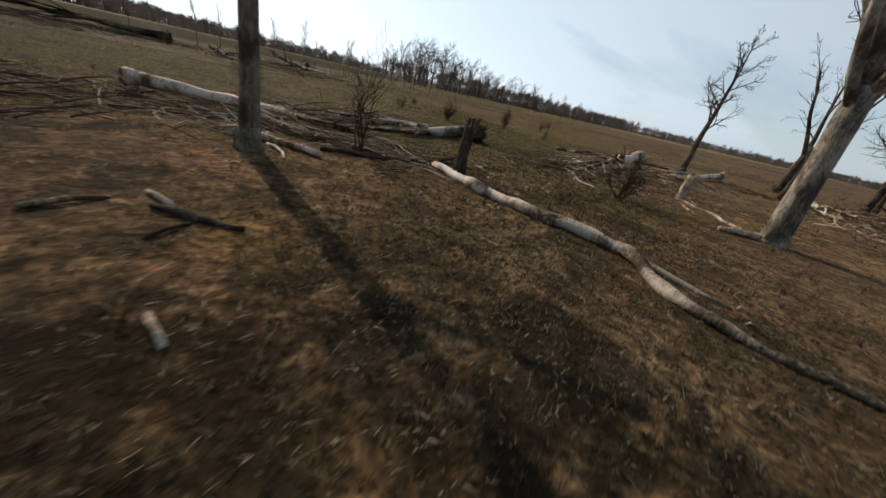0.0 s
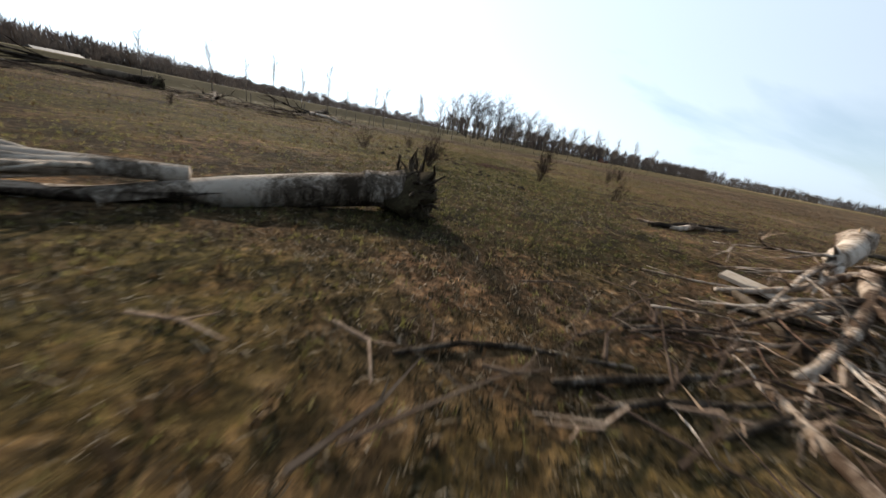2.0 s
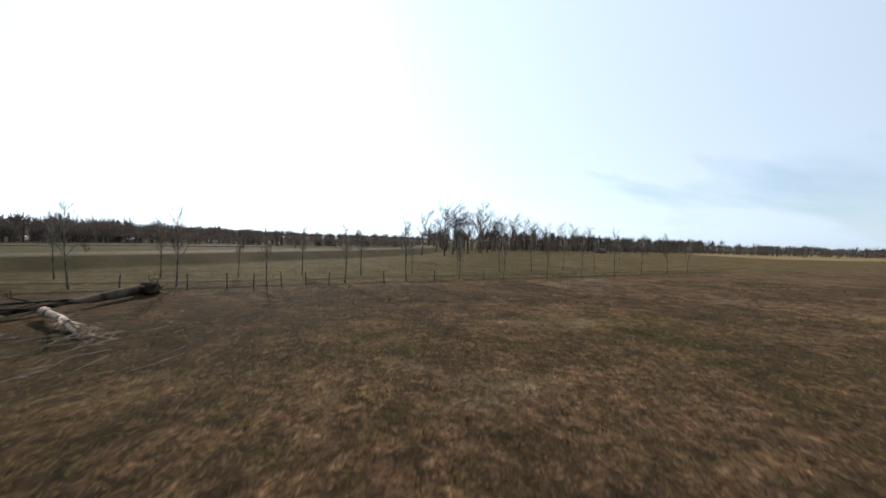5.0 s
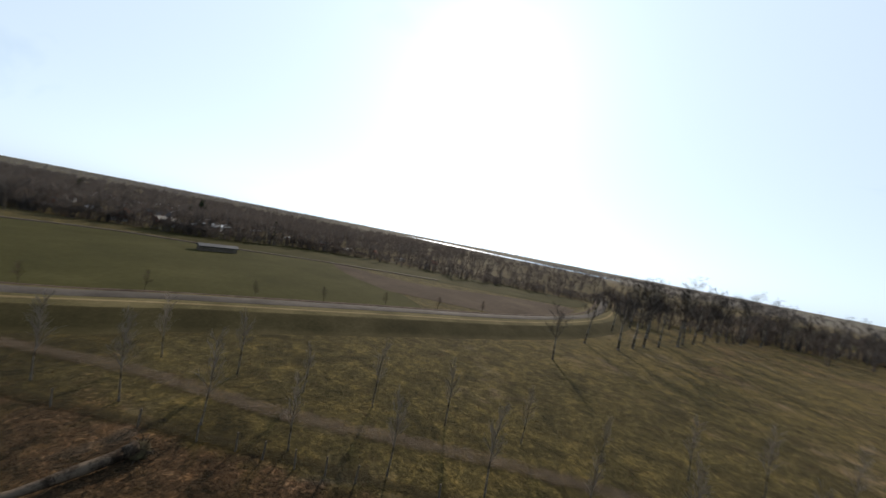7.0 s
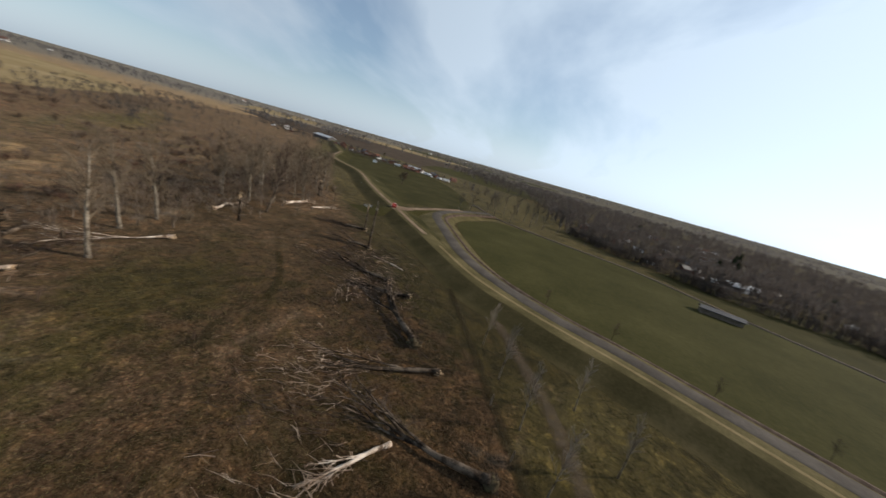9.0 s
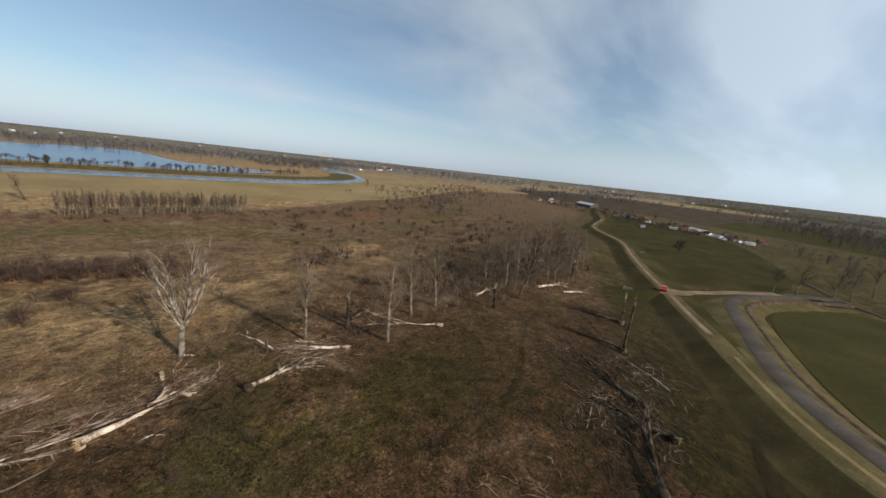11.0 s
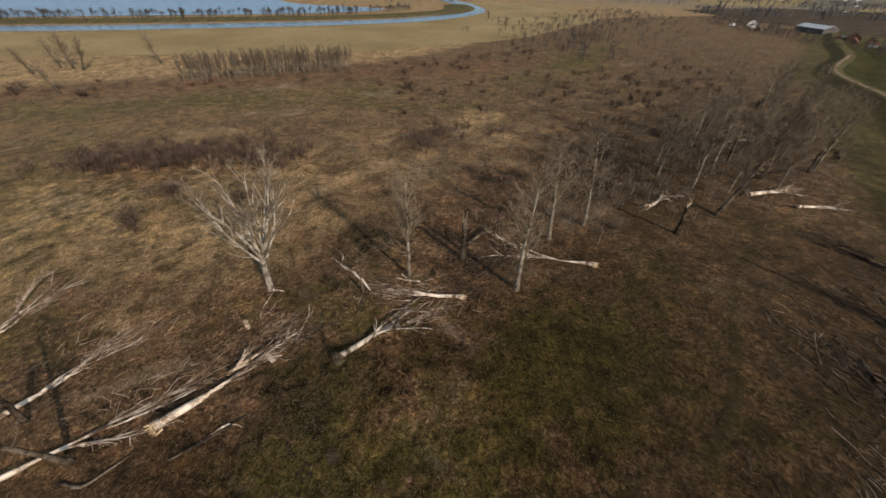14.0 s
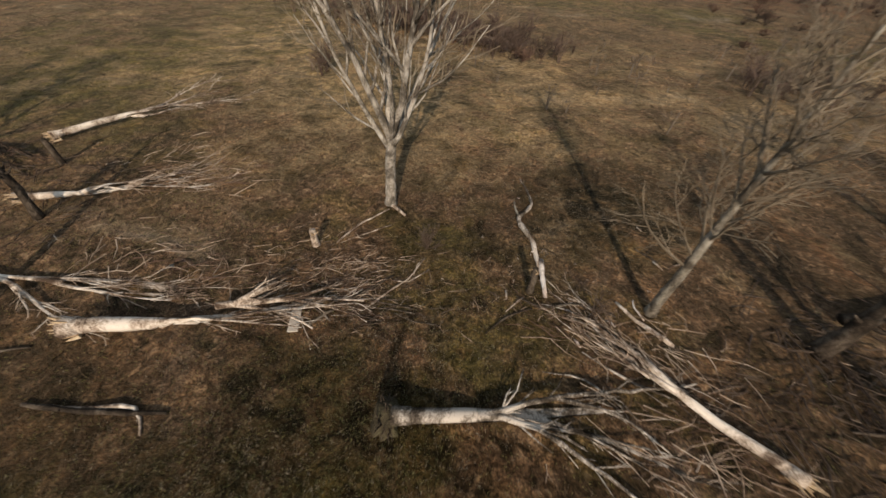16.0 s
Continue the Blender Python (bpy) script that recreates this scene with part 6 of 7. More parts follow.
# ---- distance ----
def far_wood(name, spots, mat, label, seed, slivers=34, fine=1.6):
    """Leafless wood: each tree is a bole and a fan of thin rising twigs with a ragged round head."""
    r = np.random.RandomState(seed)
    P = np.array(spots)                      # x, y, height, width
    n, k = len(P), slivers
    H, W = np.repeat(P[:, 2], k), np.repeat(P[:, 3], k)
    cx, cy = np.repeat(P[:, 0], k), np.repeat(P[:, 1], k)
    u = r.normal(0, 1, (n * k, 3))
    u[:, 2] = np.abs(u[:, 2]) * np.where(r.uniform(0, 1, n * k) < 0.78, 1, -0.7)
    u /= np.linalg.norm(u, axis=1)[:, None]
    e = u * r.uniform(0.45, 1.06, (n * k, 1)) ** 0.6
    s = e * np.array([0.45, 0.45, 0.5]) - np.array([0, 0, 0.42]) * r.uniform(0.4, 1, (n * k, 1))
    bole = np.arange(n * k) % 14 == 0
    s[bole] = np.stack([r.normal(0, 0.05, bole.sum()), r.normal(0, 0.05, bole.sum()), np.full(bole.sum(), -1.55)], 1)
    e[bole] = np.stack([s[bole, 0] * 3.5, s[bole, 1] * 3.5, r.uniform(0.0, 0.6, bole.sum())], 1)
    x0, y0, z0 = cx + s[:, 0] * W * 0.5, cy + s[:, 1] * W * 0.5, np.maximum(H * (0.62 + 0.4 * s[:, 2]), 0)
    x1, y1, z1 = cx + e[:, 0] * W * 0.5, cy + e[:, 1] * W * 0.5, np.maximum(H * (0.62 + 0.4 * e[:, 2]), 0.05)
    w = np.repeat(P[:, 2], k) * r.uniform(0.004, 0.014, n * k) * fine * np.where(bole, 1.8, 1.0)
    b2 = r.uniform(0, 6.283, n * k)
    dx, dy = np.cos(b2) * w, np.sin(b2) * w
    f1 = r.uniform(0.4, 0.7, n * k)
    mx, my, mz = x0 + (x1 - x0) * f1, y0 + (y1 - y0) * f1, z0 + (z1 - z0) * f1
    v = np.empty((n * k, 5, 3))
    v[:, 0] = np.stack([x0 - dx, y0 - dy, z0], 1)
    v[:, 1] = np.stack([x0 + dx, y0 + dy, z0], 1)
    v[:, 2] = np.stack([mx + dx, my + dy, mz], 1)
    v[:, 3] = np.stack([mx - dx, my - dy, mz], 1)
    v[:, 4] = np.stack([x1, y1, z1], 1)
    i = np.arange(n * k) * 5
    f = np.concatenate([np.stack([i, i + 1, i + 2], 1), np.stack([i, i + 2, i + 3], 1), np.stack([i + 3, i + 2, i + 4], 1)])
    ob = mesh_part(name, v.reshape(-1, 3).tolist(), f.tolist(), mat)
    return tagged(ob, label, "woods", kind="stuff")


def build_distance():
    rng = random.Random(23)

    def band(n, x0, x1, fy, depth, h, w):
        out = []
        for _ in range(n):
            x = rng.uniform(x0, x1)
            out.append((x, fy(x) + rng.gauss(0, depth), h * rng.uniform(0.6, 1.15), w * rng.uniform(0.7, 1.3)))
        return out

    # wood and gardens round the village beyond the field
    wood = []
    # the near edge of the wood, from west to east: trees stand only beyond it
    rim_x = np.array([-420, -260, -150, -137, -125, -121, -103, -97, -94, -75, -55, -32, -15, 5, 30])
    rim_y = np.array([-40, 40, 44, 50, 57, 66, 78, 90, 106, 122, 126, 130, 140, 150, 150])
    for _ in range(5200):
        a = rng.uniform(radians(82), radians(186))           # bearing seen from the meadow
        d = 110 + 420 * rng.random() ** 1.25
        x, y = math.cos(a) * d, math.sin(a) * d
        if dike_side(x, y)[0] < 14 or y < np.interp(x, rim_x, rim_y) + rng.gauss(0, 1.5):
            continue
        if x > -75 and (int((y + 0.6 * x) // 17) % 2 or rng.random() < 0.2):      # rows of trees with meadow between
            continue
        tall = rng.uniform(6.2, 9.8) if x < -88 else rng.uniform(5.4, 7.4)
        if x < -88 and rng.random() < 0.25:
            tall *= 0.55
        wood.append((x, y, tall, tall * rng.uniform(0.62, 0.95)))
    far_wood("village_wood", wood, "far_wood", "dense leafless trees and gardens round a village", 1, 56, 0.9)
    rim = []
    for _ in range(900):
        x = rng.uniform(-150, 20)
        h = rng.uniform(2.0, 4.6) if x < -88 else rng.uniform(1.6, 3.6)
        rim.append((x, float(np.interp(x, rim_x, rim_y)) + abs(rng.gauss(0, 5)) + (26 if x > -75 else 0) * rng.random() ** 2, h, h * rng.uniform(0.9, 1.5)))
    for _ in range(900):
        x = rng.uniform(20, 500)
        h = rng.uniform(1.6, 3.4)
        rim.append((x, (118 + 0.40 * x if x < 120 else 164 - 0.10 * (x - 120)) + abs(rng.gauss(0, 5)), h, h * rng.uniform(1.1, 1.9)))
    far_wood("hedgerow", rim, "far_wood", "leafless hedge and undergrowth at the wood's edge", 15, 40, 1.6)
    far_wood("poplar_wood", band(460, 15, 260, lambda x: 126 + 0.40 * x, 11, 9.0, 5.5), "far_wood", "dark leafless wood behind the poplar row", 2, 64, 0.9)
    far_wood("lake_trees", [(x, -292 - 0.004 * (x - 30) ** 2 * (x < 30) * 0.6 + rng.gauss(0, 4), rng.uniform(3, 6.2), 3.8) for x in [rng.uniform(-120, 330) for _ in range(430)]], "far_wood", "leafless trees along the lake bank", 3)
    far_wood("river_scrub", band(160, -170, 300, lambda x: -265 - 0.0018 * min(x + 20, 0) ** 2, 1.5, 2.2, 3.5), "far_wood", "low scrub on the river bank", 4)
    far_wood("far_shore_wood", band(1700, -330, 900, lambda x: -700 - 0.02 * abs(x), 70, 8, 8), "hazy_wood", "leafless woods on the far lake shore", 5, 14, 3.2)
    far_wood("lake_point_wood", band(330, -250, -120, lambda x: -470 + 0.5 * x, 60, 5, 6), "far_wood", "leafless scrub on the lake point", 6)
    belts = []
    for _ in range(200):
        a, d = rng.uniform(0, 2 * math.pi), 430 * math.exp(rng.uniform(0, 1.0) * 2.2)
        cx, cy = math.cos(a) * d, math.sin(a) * d
        if (-150 < cx < 420 and -740 < cy < -170) or (abs(math.degrees(a) - 107) < 14 and d < 1300):
            continue
        turn = a + math.pi / 2 + rng.gauss(0, 0.35)
        length = d * rng.uniform(0.12, 0.5)
        for _ in range(int(rng.uniform(50, 95))):
            u = rng.uniform(-0.5, 0.5) * length
            belts.append((cx + math.cos(turn) * u + rng.gauss(0, d * 0.006), cy + math.sin(turn) * u + rng.gauss(0, d * 0.006), rng.uniform(5, 8) * (1 + d / 6000), d * 0.006 + 6))
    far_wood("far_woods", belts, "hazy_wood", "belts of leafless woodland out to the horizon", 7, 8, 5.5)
    far_wood("meadow_edge_scrub", band(520, -320, -100, lambda x: -160 + 0.72 * (x + 130), 30, 3.2, 4.0), "far_wood", "low leafless scrub on the flood plain", 9)
    far_wood("east_wood", band(420, 110, 520, lambda x: 175 - 0.10 * x, 16, 6.5, 5.5), "far_wood", "dark leafless wood east of the meadow", 10, 56, 0.9)
    far_wood("evergreens", [(-160, 118, 11, 2.5), (-158, 119, 9, 3), (-205, 95, 10, 3), (-118, 122, 9, 3), (-190, 140, 11, 3), (-260, -62, 4, 2.5), (-297, -86, 4.5, 2.5), (-243, -28, 3.6, 2.2), (-146, 104, 8, 3)], "evergreen", "dark conifers among the houses", 11, 60)
    gardens = []
    row = smooth_line([(-330, -235), (-283, -186), (-246, -105), (-227, -62), (-224, -38), (-215, -12), (-205, 10)], 1.0)
    for _ in range(420):
        q = row[rng.randrange(len(row))]
        deep = rng.random() ** 2 * 34
        gardens.append((q[0] - deep + rng.gauss(0, 1), q[1] + 0.3 * deep + rng.gauss(0, 1), rng.uniform(1.4, 2.6) if deep < 6 else rng.uniform(2.4, 5.0), rng.uniform(2.2, 4.5)))
    far_wood("garden_trees", gardens, "far_wood", "leafless hedge and garden trees between the houses", 16, 34, 1.5)

    def clumps(rects, h, w):
        out = []
        for n, cx, cy, sx, sy in rects:
            for _ in range(n):
                x, y = rng.gauss(cx, sx), rng.gauss(cy, sy)
                if dike_side(x, y)[0] < -12 and not (-27 < x < 0 and y > -46):
                    out.append((x, y, h * rng.uniform(0.5, 1.3), w * rng.uniform(0.6, 1.5)))
        return out

    far_wood("grove_brush", clumps(((420, -78, -42, 20, 9), (380, -110, -66, 26, 13), (180, -52, -40, 9, 5), (90, -40, -34, 6, 3), (330, -70, -66, 26, 12), (110, -30, -48, 14, 8), (420, -135, -88, 26, 17), (260, -165, -115, 26, 16), (260, -72, -38, 16, 6), (160, -95, -48, 14, 7)), 1.7, 2.0), "scrub", "brown leafless brush under the thinned grove", 12, 26, 1.5)
    far_wood("bramble_thicket", clumps(((46, 17, -67, 3, 2), (60, 10, -66, 4, 2.2), (50, 2, -66, 4, 2.2), (40, -6, -61, 3, 2.2), (24, -31, -60, 2.5, 2.2), (12, 5.5, -54, 1.2, 1.2), (6, 8, -47.5, 0.8, 0.8), (40, 13, -68, 4, 2.5), (40, -3, -63, 4, 2.5)), 1.8, 2.8), "scrub_red", "dark russet bramble thicket on the meadow", 13, 70, 1.3)
    far_wood("russet_scrub", clumps(((210, 15, -119, 34, 5), (260, -70, -124, 34, 9), (120, -120, -160, 24, 10), (60, -28, -112, 16, 5)), 1.2, 2.8), "scrub_red", "russet scrub along the flood meadow edge", 14, 34, 1.45)
    # plots of land far off, one behind the other
    for k, (pts, mat, label) in enumerate((
            ([(-420, -330), (-350, -190), (-330, -90), (-310, 40), (-470, 60), (-640, -120), (-620, -330)], "plough", "wide brown arable land behind the village"),
            ([(-330, -60), (-300, 60), (-420, 120), (-520, 40), (-460, -50)], "field", "green field behind the village"),
            ([(-660, -320), (-690, -100), (-800, -60), (-860, -300)], "hay", "pale stubble strip far off"),
            ([(-900, -260), (-840, 80), (-1000, 160), (-1150, -200)], "field", "far green fields"),
            ([(-560, -440), (-700, -380), (-1100, -560), (-980, -680)], "hay", "far pale stubble"),
            ([(110, 210), (320, 230), (420, 330), (240, 360), (120, 300)], "pasture", "olive fields beyond the poplars"),
            ([(140, 90), (420, 120), (520, 190), (320, 200), (160, 150)], "hay", "dry field east of the meadow"))):
        sheet("far_field", pts, 0.07 + 0.01 * k, mat, label, "field", 12.0)
    sheet("reservoir", [(-640, 1330), (-480, 1090), (-260, 900), (-60, 775), (60, 720), (110, 760), (20, 900), (-200, 1080), (-460, 1330)], 0.2, "water", "bright sheet of water far beyond the village", "water", 15.0)


# ---- houses ----
def house(name, w, d, h, rise, wall, roof, label, windows=3, chimney=True):
    ob = thing(name, Matrix(), label, "house", "village houses")
    bm = bmesh.new()
    box(bm, -w / 2, -d / 2, 0, w / 2, d / 2, h)
    for sx in (-1, 1):
        x = sx * w / 2
        a = [bm.verts.new((x, -d / 2, h)), bm.verts.new((x, d / 2, h)), bm.verts.new((x, 0, h + rise - 0.12))]
        b = [bm.verts.new((x - sx * 0.2, v.co.y, v.co.z)) for v in a]
        bm.faces.new(a); bm.faces.new(b[::-1])
        for i in range(3):
            bm.faces.new((a[i], a[(i + 1) % 3], b[(i + 1) % 3], b[i]))
    part("wall", bm, wall, ob)
    bm = bmesh.new()
    e, over = 0.3, 0.35
    prof = [(-d / 2 - over, h - over * rise / (d / 2)), (0, h + rise), (d / 2 + over, h - over * rise / (d / 2))]
    lo = [[bm.verts.new((sx * (w / 2 + e), y, z)) for y, z in prof] for sx in (-1, 1)]
    hi = [[bm.verts.new((sx * (w / 2 + e), y, z + 0.18)) for y, z in prof] for sx in (-1, 1)]
    for i in range(2):
        bm.faces.new((lo[0][i], lo[0][i + 1], lo[1][i + 1], lo[1][i]))
        bm.faces.new((hi[0][i], hi[1][i], hi[1][i + 1], hi[0][i + 1]))
        for s in (0, 1):
            bm.faces.new((lo[s][i], lo[s][i + 1], hi[s][i + 1], hi[s][i]))
    for i in (0, 2):
        bm.faces.new((lo[0][i], hi[0][i], hi[1][i], lo[1][i]))
    bmesh.ops.recalc_face_normals(bm, faces=bm.faces[:])
    r = part("roof", bm, roof, ob)
    if chimney:
        bm = bmesh.new()
        box(bm, w * 0.22, -0.3, h + rise * 0.6, w * 0.22 + 0.6, 0.3, h + rise + 0.8, 0.03)
        part("chimney", bm, "brick", r)
    for sy in (-1, 1):
        for i in range(windows):
            x = (i + 0.5) / windows * w - w / 2
            bm = bmesh.new()
            box(bm, x - 0.5, sy * d / 2 - 0.04, 0.9, x + 0.5, sy * d / 2 + 0.04, 2.1)
            win = part("window", bm, "white", ob)
            bm = bmesh.new()
            box(bm, x - 0.42, sy * (d / 2 + 0.02) - 0.035, 0.98, x + 0.42, sy * (d / 2 + 0.02) + 0.035, 2.02)
            part("pane", bm, "pane", win)
    return ob


def build_village():
    rng = random.Random(31)
    a = house("house", 9, 7, 3.0, 2.8, "brick", "tile", "red brick house with a clay tile roof")
    b = house("house", 8, 6.5, 2.8, 2.4, "brick", "slate", "brick house with a dark roof")
    c = house("house", 10, 7, 2.8, 2.6, "white", "tile", "white rendered house with a red roof")
    d = house("barn", 30, 12, 3.6, 2.2, "slate", "metal_roof", "long dark barn with a pale sheet roof", 0, False)
    e = house("shed", 9, 5, 2.2, 0.8, "white", "metal_roof", "low white shed with a flat pale roof", 1, False)
    for o, (x, y, r) in zip((a, b, c, d, e), ((-284, -118, 30), (-274, -94, 40), (-318, -190, 35), (-318, -152, 65), (-250, -48, 60))):
        o.matrix_basis = pose(x, y, 0, 0, 0, r) @ Matrix.Scale(0.72, 4)
    kinds = (a, b, c, e)
    for x, y, k in ((-305, -195, 3), (-305, -181, 2), (-286, -166, 1), (-281, -123, 0), (-276, -114, 0), (-275, -106, 2), (-270, -98, 1), (-269, -91, 1), (-267, -86, 0), (-266, -80, 2), (-253, -71, 1), (-253, -66, 0), (-248, -59, 3), (-244, -52, 0), (-242, -47, 0), (-242, -43, 1),
                    (-246, -41, 2), (-244, -36, 3), (-239, -32, 3), (-241, -29, 1), (-239, -26, 3), (-236, -21, 3), (-292, -126, 1), (-288, -112, 0), (-284, -100, 1), (-280, -86, 0), (-268, -68, 1), (-262, -56, 2), (-258, -46, 0), (-255, -34, 1), (-252, -18, 0), (-225, -68, 3),
                    (-124, 86, 3), (-130, 99, 3), (-128, 108, 1), (-137, 92, 1), (-146, 112, 1), (-118, 130, 3), (-104, 138, 1), (-92, 140, 3), (-150, 84, 0), (-162, 70, 1), (-170, 98, 1), (-84, 150, 0), (-70, 152, 3), (-180, 60, 0), (-186, 84, 2), (-200, 66, 1), (-140, 132, 2), (-160, 128, 0),
                    (-176, 120, 1), (-196, 108, 3), (-214, 84, 1), (-110, 152, 0), (-128, 150, 1), (-60, 168, 0)):
        copy_thing(kinds[k], pose(x, y, 0, 0, 0, rng.choice((20, 35, 60, 110, 125)) + rng.uniform(-8, 8)) @ Matrix.Scale(rng.uniform(0.8, 1.05) * (0.6 if y > 50 else 0.66), 4))
    for _ in range(46):
        t = rng.random()
        x, y = -130 - 150 * t + rng.uniform(-12, 12), 70 + rng.uniform(0, 130) * (0.4 + 0.6 * t)
        copy_thing(kinds[rng.choice((0, 1, 1, 2, 3, 3))], pose(x, y, 0, 0, 0, rng.choice((20, 60, 110)) + rng.uniform(-8, 8)) @ Matrix.Scale(rng.uniform(0.6, 0.72), 4))
    copy_thing(d, pose(-256, -48, 0, 0, 0, 60) @ Matrix.Scale(0.55, 4))
    for _ in range(34):
        a, far = rng.uniform(radians(175), radians(290)), rng.uniform(560, 2200)
        x, y = math.cos(a) * far, math.sin(a) * far
        if not (-150 < x < 420 and -740 < y < -170):
            copy_thing(rng.choice((c, e, e)), pose(x, y, 0, 0, 0, rng.uniform(0, 180)) @ Matrix.Scale(rng.uniform(0.8, 1.6), 4))
    copy_thing(d, pose(-128, 102, 0, 0, 0, 105) @ Matrix.Scale(0.6, 4))
    copy_thing(b, pose(92, 126, 0, 0, 0, 20) @ Matrix.Scale(0.6, 4))
    s = house("field_shed", 8, 2.4, 1.2, 0.4, "post", "slate", "long low grey field shed with a dark roof", 0, False)
    s.matrix_basis = pose(-78, 65.6, 0, 0, 0, 68)
    # far towers on the skyline
    t = thing("power_station", pose(-1250, -3050, 0, 0, 0, -25) @ Matrix.Scale(0.6, 4), "pale industrial towers on the horizon", "factory")
    for x, h, w in ((0, 60, 18), (40, 74, 12), (75, 50, 26), (120, 66, 10), (-190, 30, 60)):
        bm = bmesh.new()
        box(bm, x - w / 2, -10, 0, x + w / 2, 10, h, 1.0)
        part("tower", bm, "metal_roof", t)


def build_car():
    ob = thing("car", pose(-87.0, -12.8, 1.27, 0, 0, 11) @ Matrix.Scale(0.72, 4), "small red car parked where the sandy paths meet", "car")
    bm = bmesh.new()
    box(bm, -1.95, -0.82, 0.28, 1.95, 0.82, 0.86, 0.12)
    bmesh.ops.create_cube(bm, size=1.0, matrix=Matrix.Translation((-0.15, 0, 1.1)) @ Matrix.Diagonal((2.1, 1.42, 0.56, 1)))
    for v in bm.verts:
        if v.co.z > 1.2:
            v.co.x = -0.15 + (v.co.x + 0.15) * 0.68
            v.co.y *= 0.86
    body = part("body", bm, "red_paint", ob)
    bm = bmesh.new()
    bmesh.ops.create_cube(bm, size=1.0, matrix=Matrix.Translation((-0.15, 0, 1.08)) @ Matrix.Diagonal((1.98, 1.46, 0.36, 1)))
    for v in bm.verts:
        if v.co.z > 1.2:
            v.co.x = -0.15 + (v.co.x + 0.15) * 0.76
            v.co.y *= 0.9
    part("window", bm, "pane", ob)
    for x in (-1.2, 1.2):
        for y in (-0.76, 0.76):
            bm = bmesh.new()
            bmesh.ops.create_cone(bm, segments=18, radius1=0.31, radius2=0.31, depth=0.2, cap_ends=True, matrix=Matrix.Translation((x, y, 0.31)) @ Matrix.Rotation(math.pi / 2, 4, "X"))
            w = part("wheel", bm, "rubber", ob)
            bm = bmesh.new()
            bmesh.ops.create_cone(bm, segments=14, radius1=0.19, radius2=0.17, depth=0.05, cap_ends=True, matrix=Matrix.Translation((x, y + (0.1 if y > 0 else -0.1), 0.31)) @ Matrix.Rotation(math.pi / 2, 4, "X"))
            part("rim", bm, "galv", w)


def build_gates():
    g = thing("gate", pose(-82, -18, 0.3, 0, 0, -77) @ Matrix.Scale(0.72, 4), "pale galvanised field gate by the dike path", "gate", "field gates")
    for z in (0.25, 0.5, 0.75, 1.0):
        bm = bmesh.new()
        box(bm, -1.3, -0.025, z - 0.03, 1.3, 0.025, z + 0.03, 0.008)
        part("rail", bm, "galv", g)
    for x in (-1.36, 1.36):
        bm = bmesh.new()
        box(bm, x - 0.07, -0.07, -0.3, x + 0.07, 0.07, 1.2, 0.01)
        part("post", bm, "post", g)
    for x, y, z in ((-152, -49, 0.1), (-133, -34, 0.2), (-116, -33, 0.3), (-103, -8, 0.0), (-101, -4.5, 0.0)):
        copy_thing(g, pose(x, y, z, 0, 0, -72) @ Matrix.Scale(0.72, 4))



# ---- grass, straw and litter ----
def blades(name, pts, height, width, per, mat, label, seed, bend=0.5, flat=0.0):
    r = np.random.RandomState(seed)
    n = len(pts) * per
    base = np.repeat(pts, per, axis=0) + r.normal(0, 0.035, (n, 2)) * (height / 0.1)
    h = height * r.uniform(0.45, 1.25, n)
    a = r.uniform(0, 6.283, n)
    lean = bend * r.uniform(0.2, 1.2, n) * h
    h = h * (1 - flat * r.uniform(0.5, 1, n))
    w = width * r.uniform(0.6, 1.3, n)
    z = relief(base[:, 0], base[:, 1]) - 0.01
    px, py = -np.sin(a) * w, np.cos(a) * w
    dx, dy = np.cos(a) * lean, np.sin(a) * lean
    v = np.empty((n, 5, 3))
    v[:, 0] = np.stack([base[:, 0] - px, base[:, 1] - py, z], 1)
    v[:, 1] = np.stack([base[:, 0] + px, base[:, 1] + py, z], 1)
    v[:, 2] = np.stack([base[:, 0] + px * 0.7 + dx * 0.4, base[:, 1] + py * 0.7 + dy * 0.4, z + h * 0.6], 1)
    v[:, 3] = np.stack([base[:, 0] - px * 0.7 + dx * 0.4, base[:, 1] - py * 0.7 + dy * 0.4, z + h * 0.6], 1)
    v[:, 4] = np.stack([base[:, 0] + dx, base[:, 1] + dy, z + h], 1)
    i = np.arange(n) * 5
    me = bpy.data.meshes.new(name)
    tri = np.concatenate([np.stack([i, i + 1, i + 2], 1), np.stack([i, i + 2, i + 3], 1), np.stack([i + 3, i + 2, i + 4], 1)])
    me.vertices.add(n * 5)
    me.vertices.foreach_set("co", v.ravel())
    me.loops.add(len(tri) * 3)
    me.loops.foreach_set("vertex_index", tri.ravel())
    me.polygons.add(len(tri))
    me.polygons.foreach_set("loop_start", np.arange(len(tri)) * 3)
    me.update(calc_edges=True)
    me.materials.append(M[mat])
    tagged(new(name, me), label, "grass", kind="stuff")


def scatter(n, x0, x1, y0, y1, seed, keep=None):
    r = np.random.RandomState(seed)
    p = np.stack([r.uniform(x0, x1, n), r.uniform(y0, y1, n)], 1)
    if keep is not None:
        p = p[keep(p[:, 0], p[:, 1]) > r.uniform(0, 1, n)]
    return p


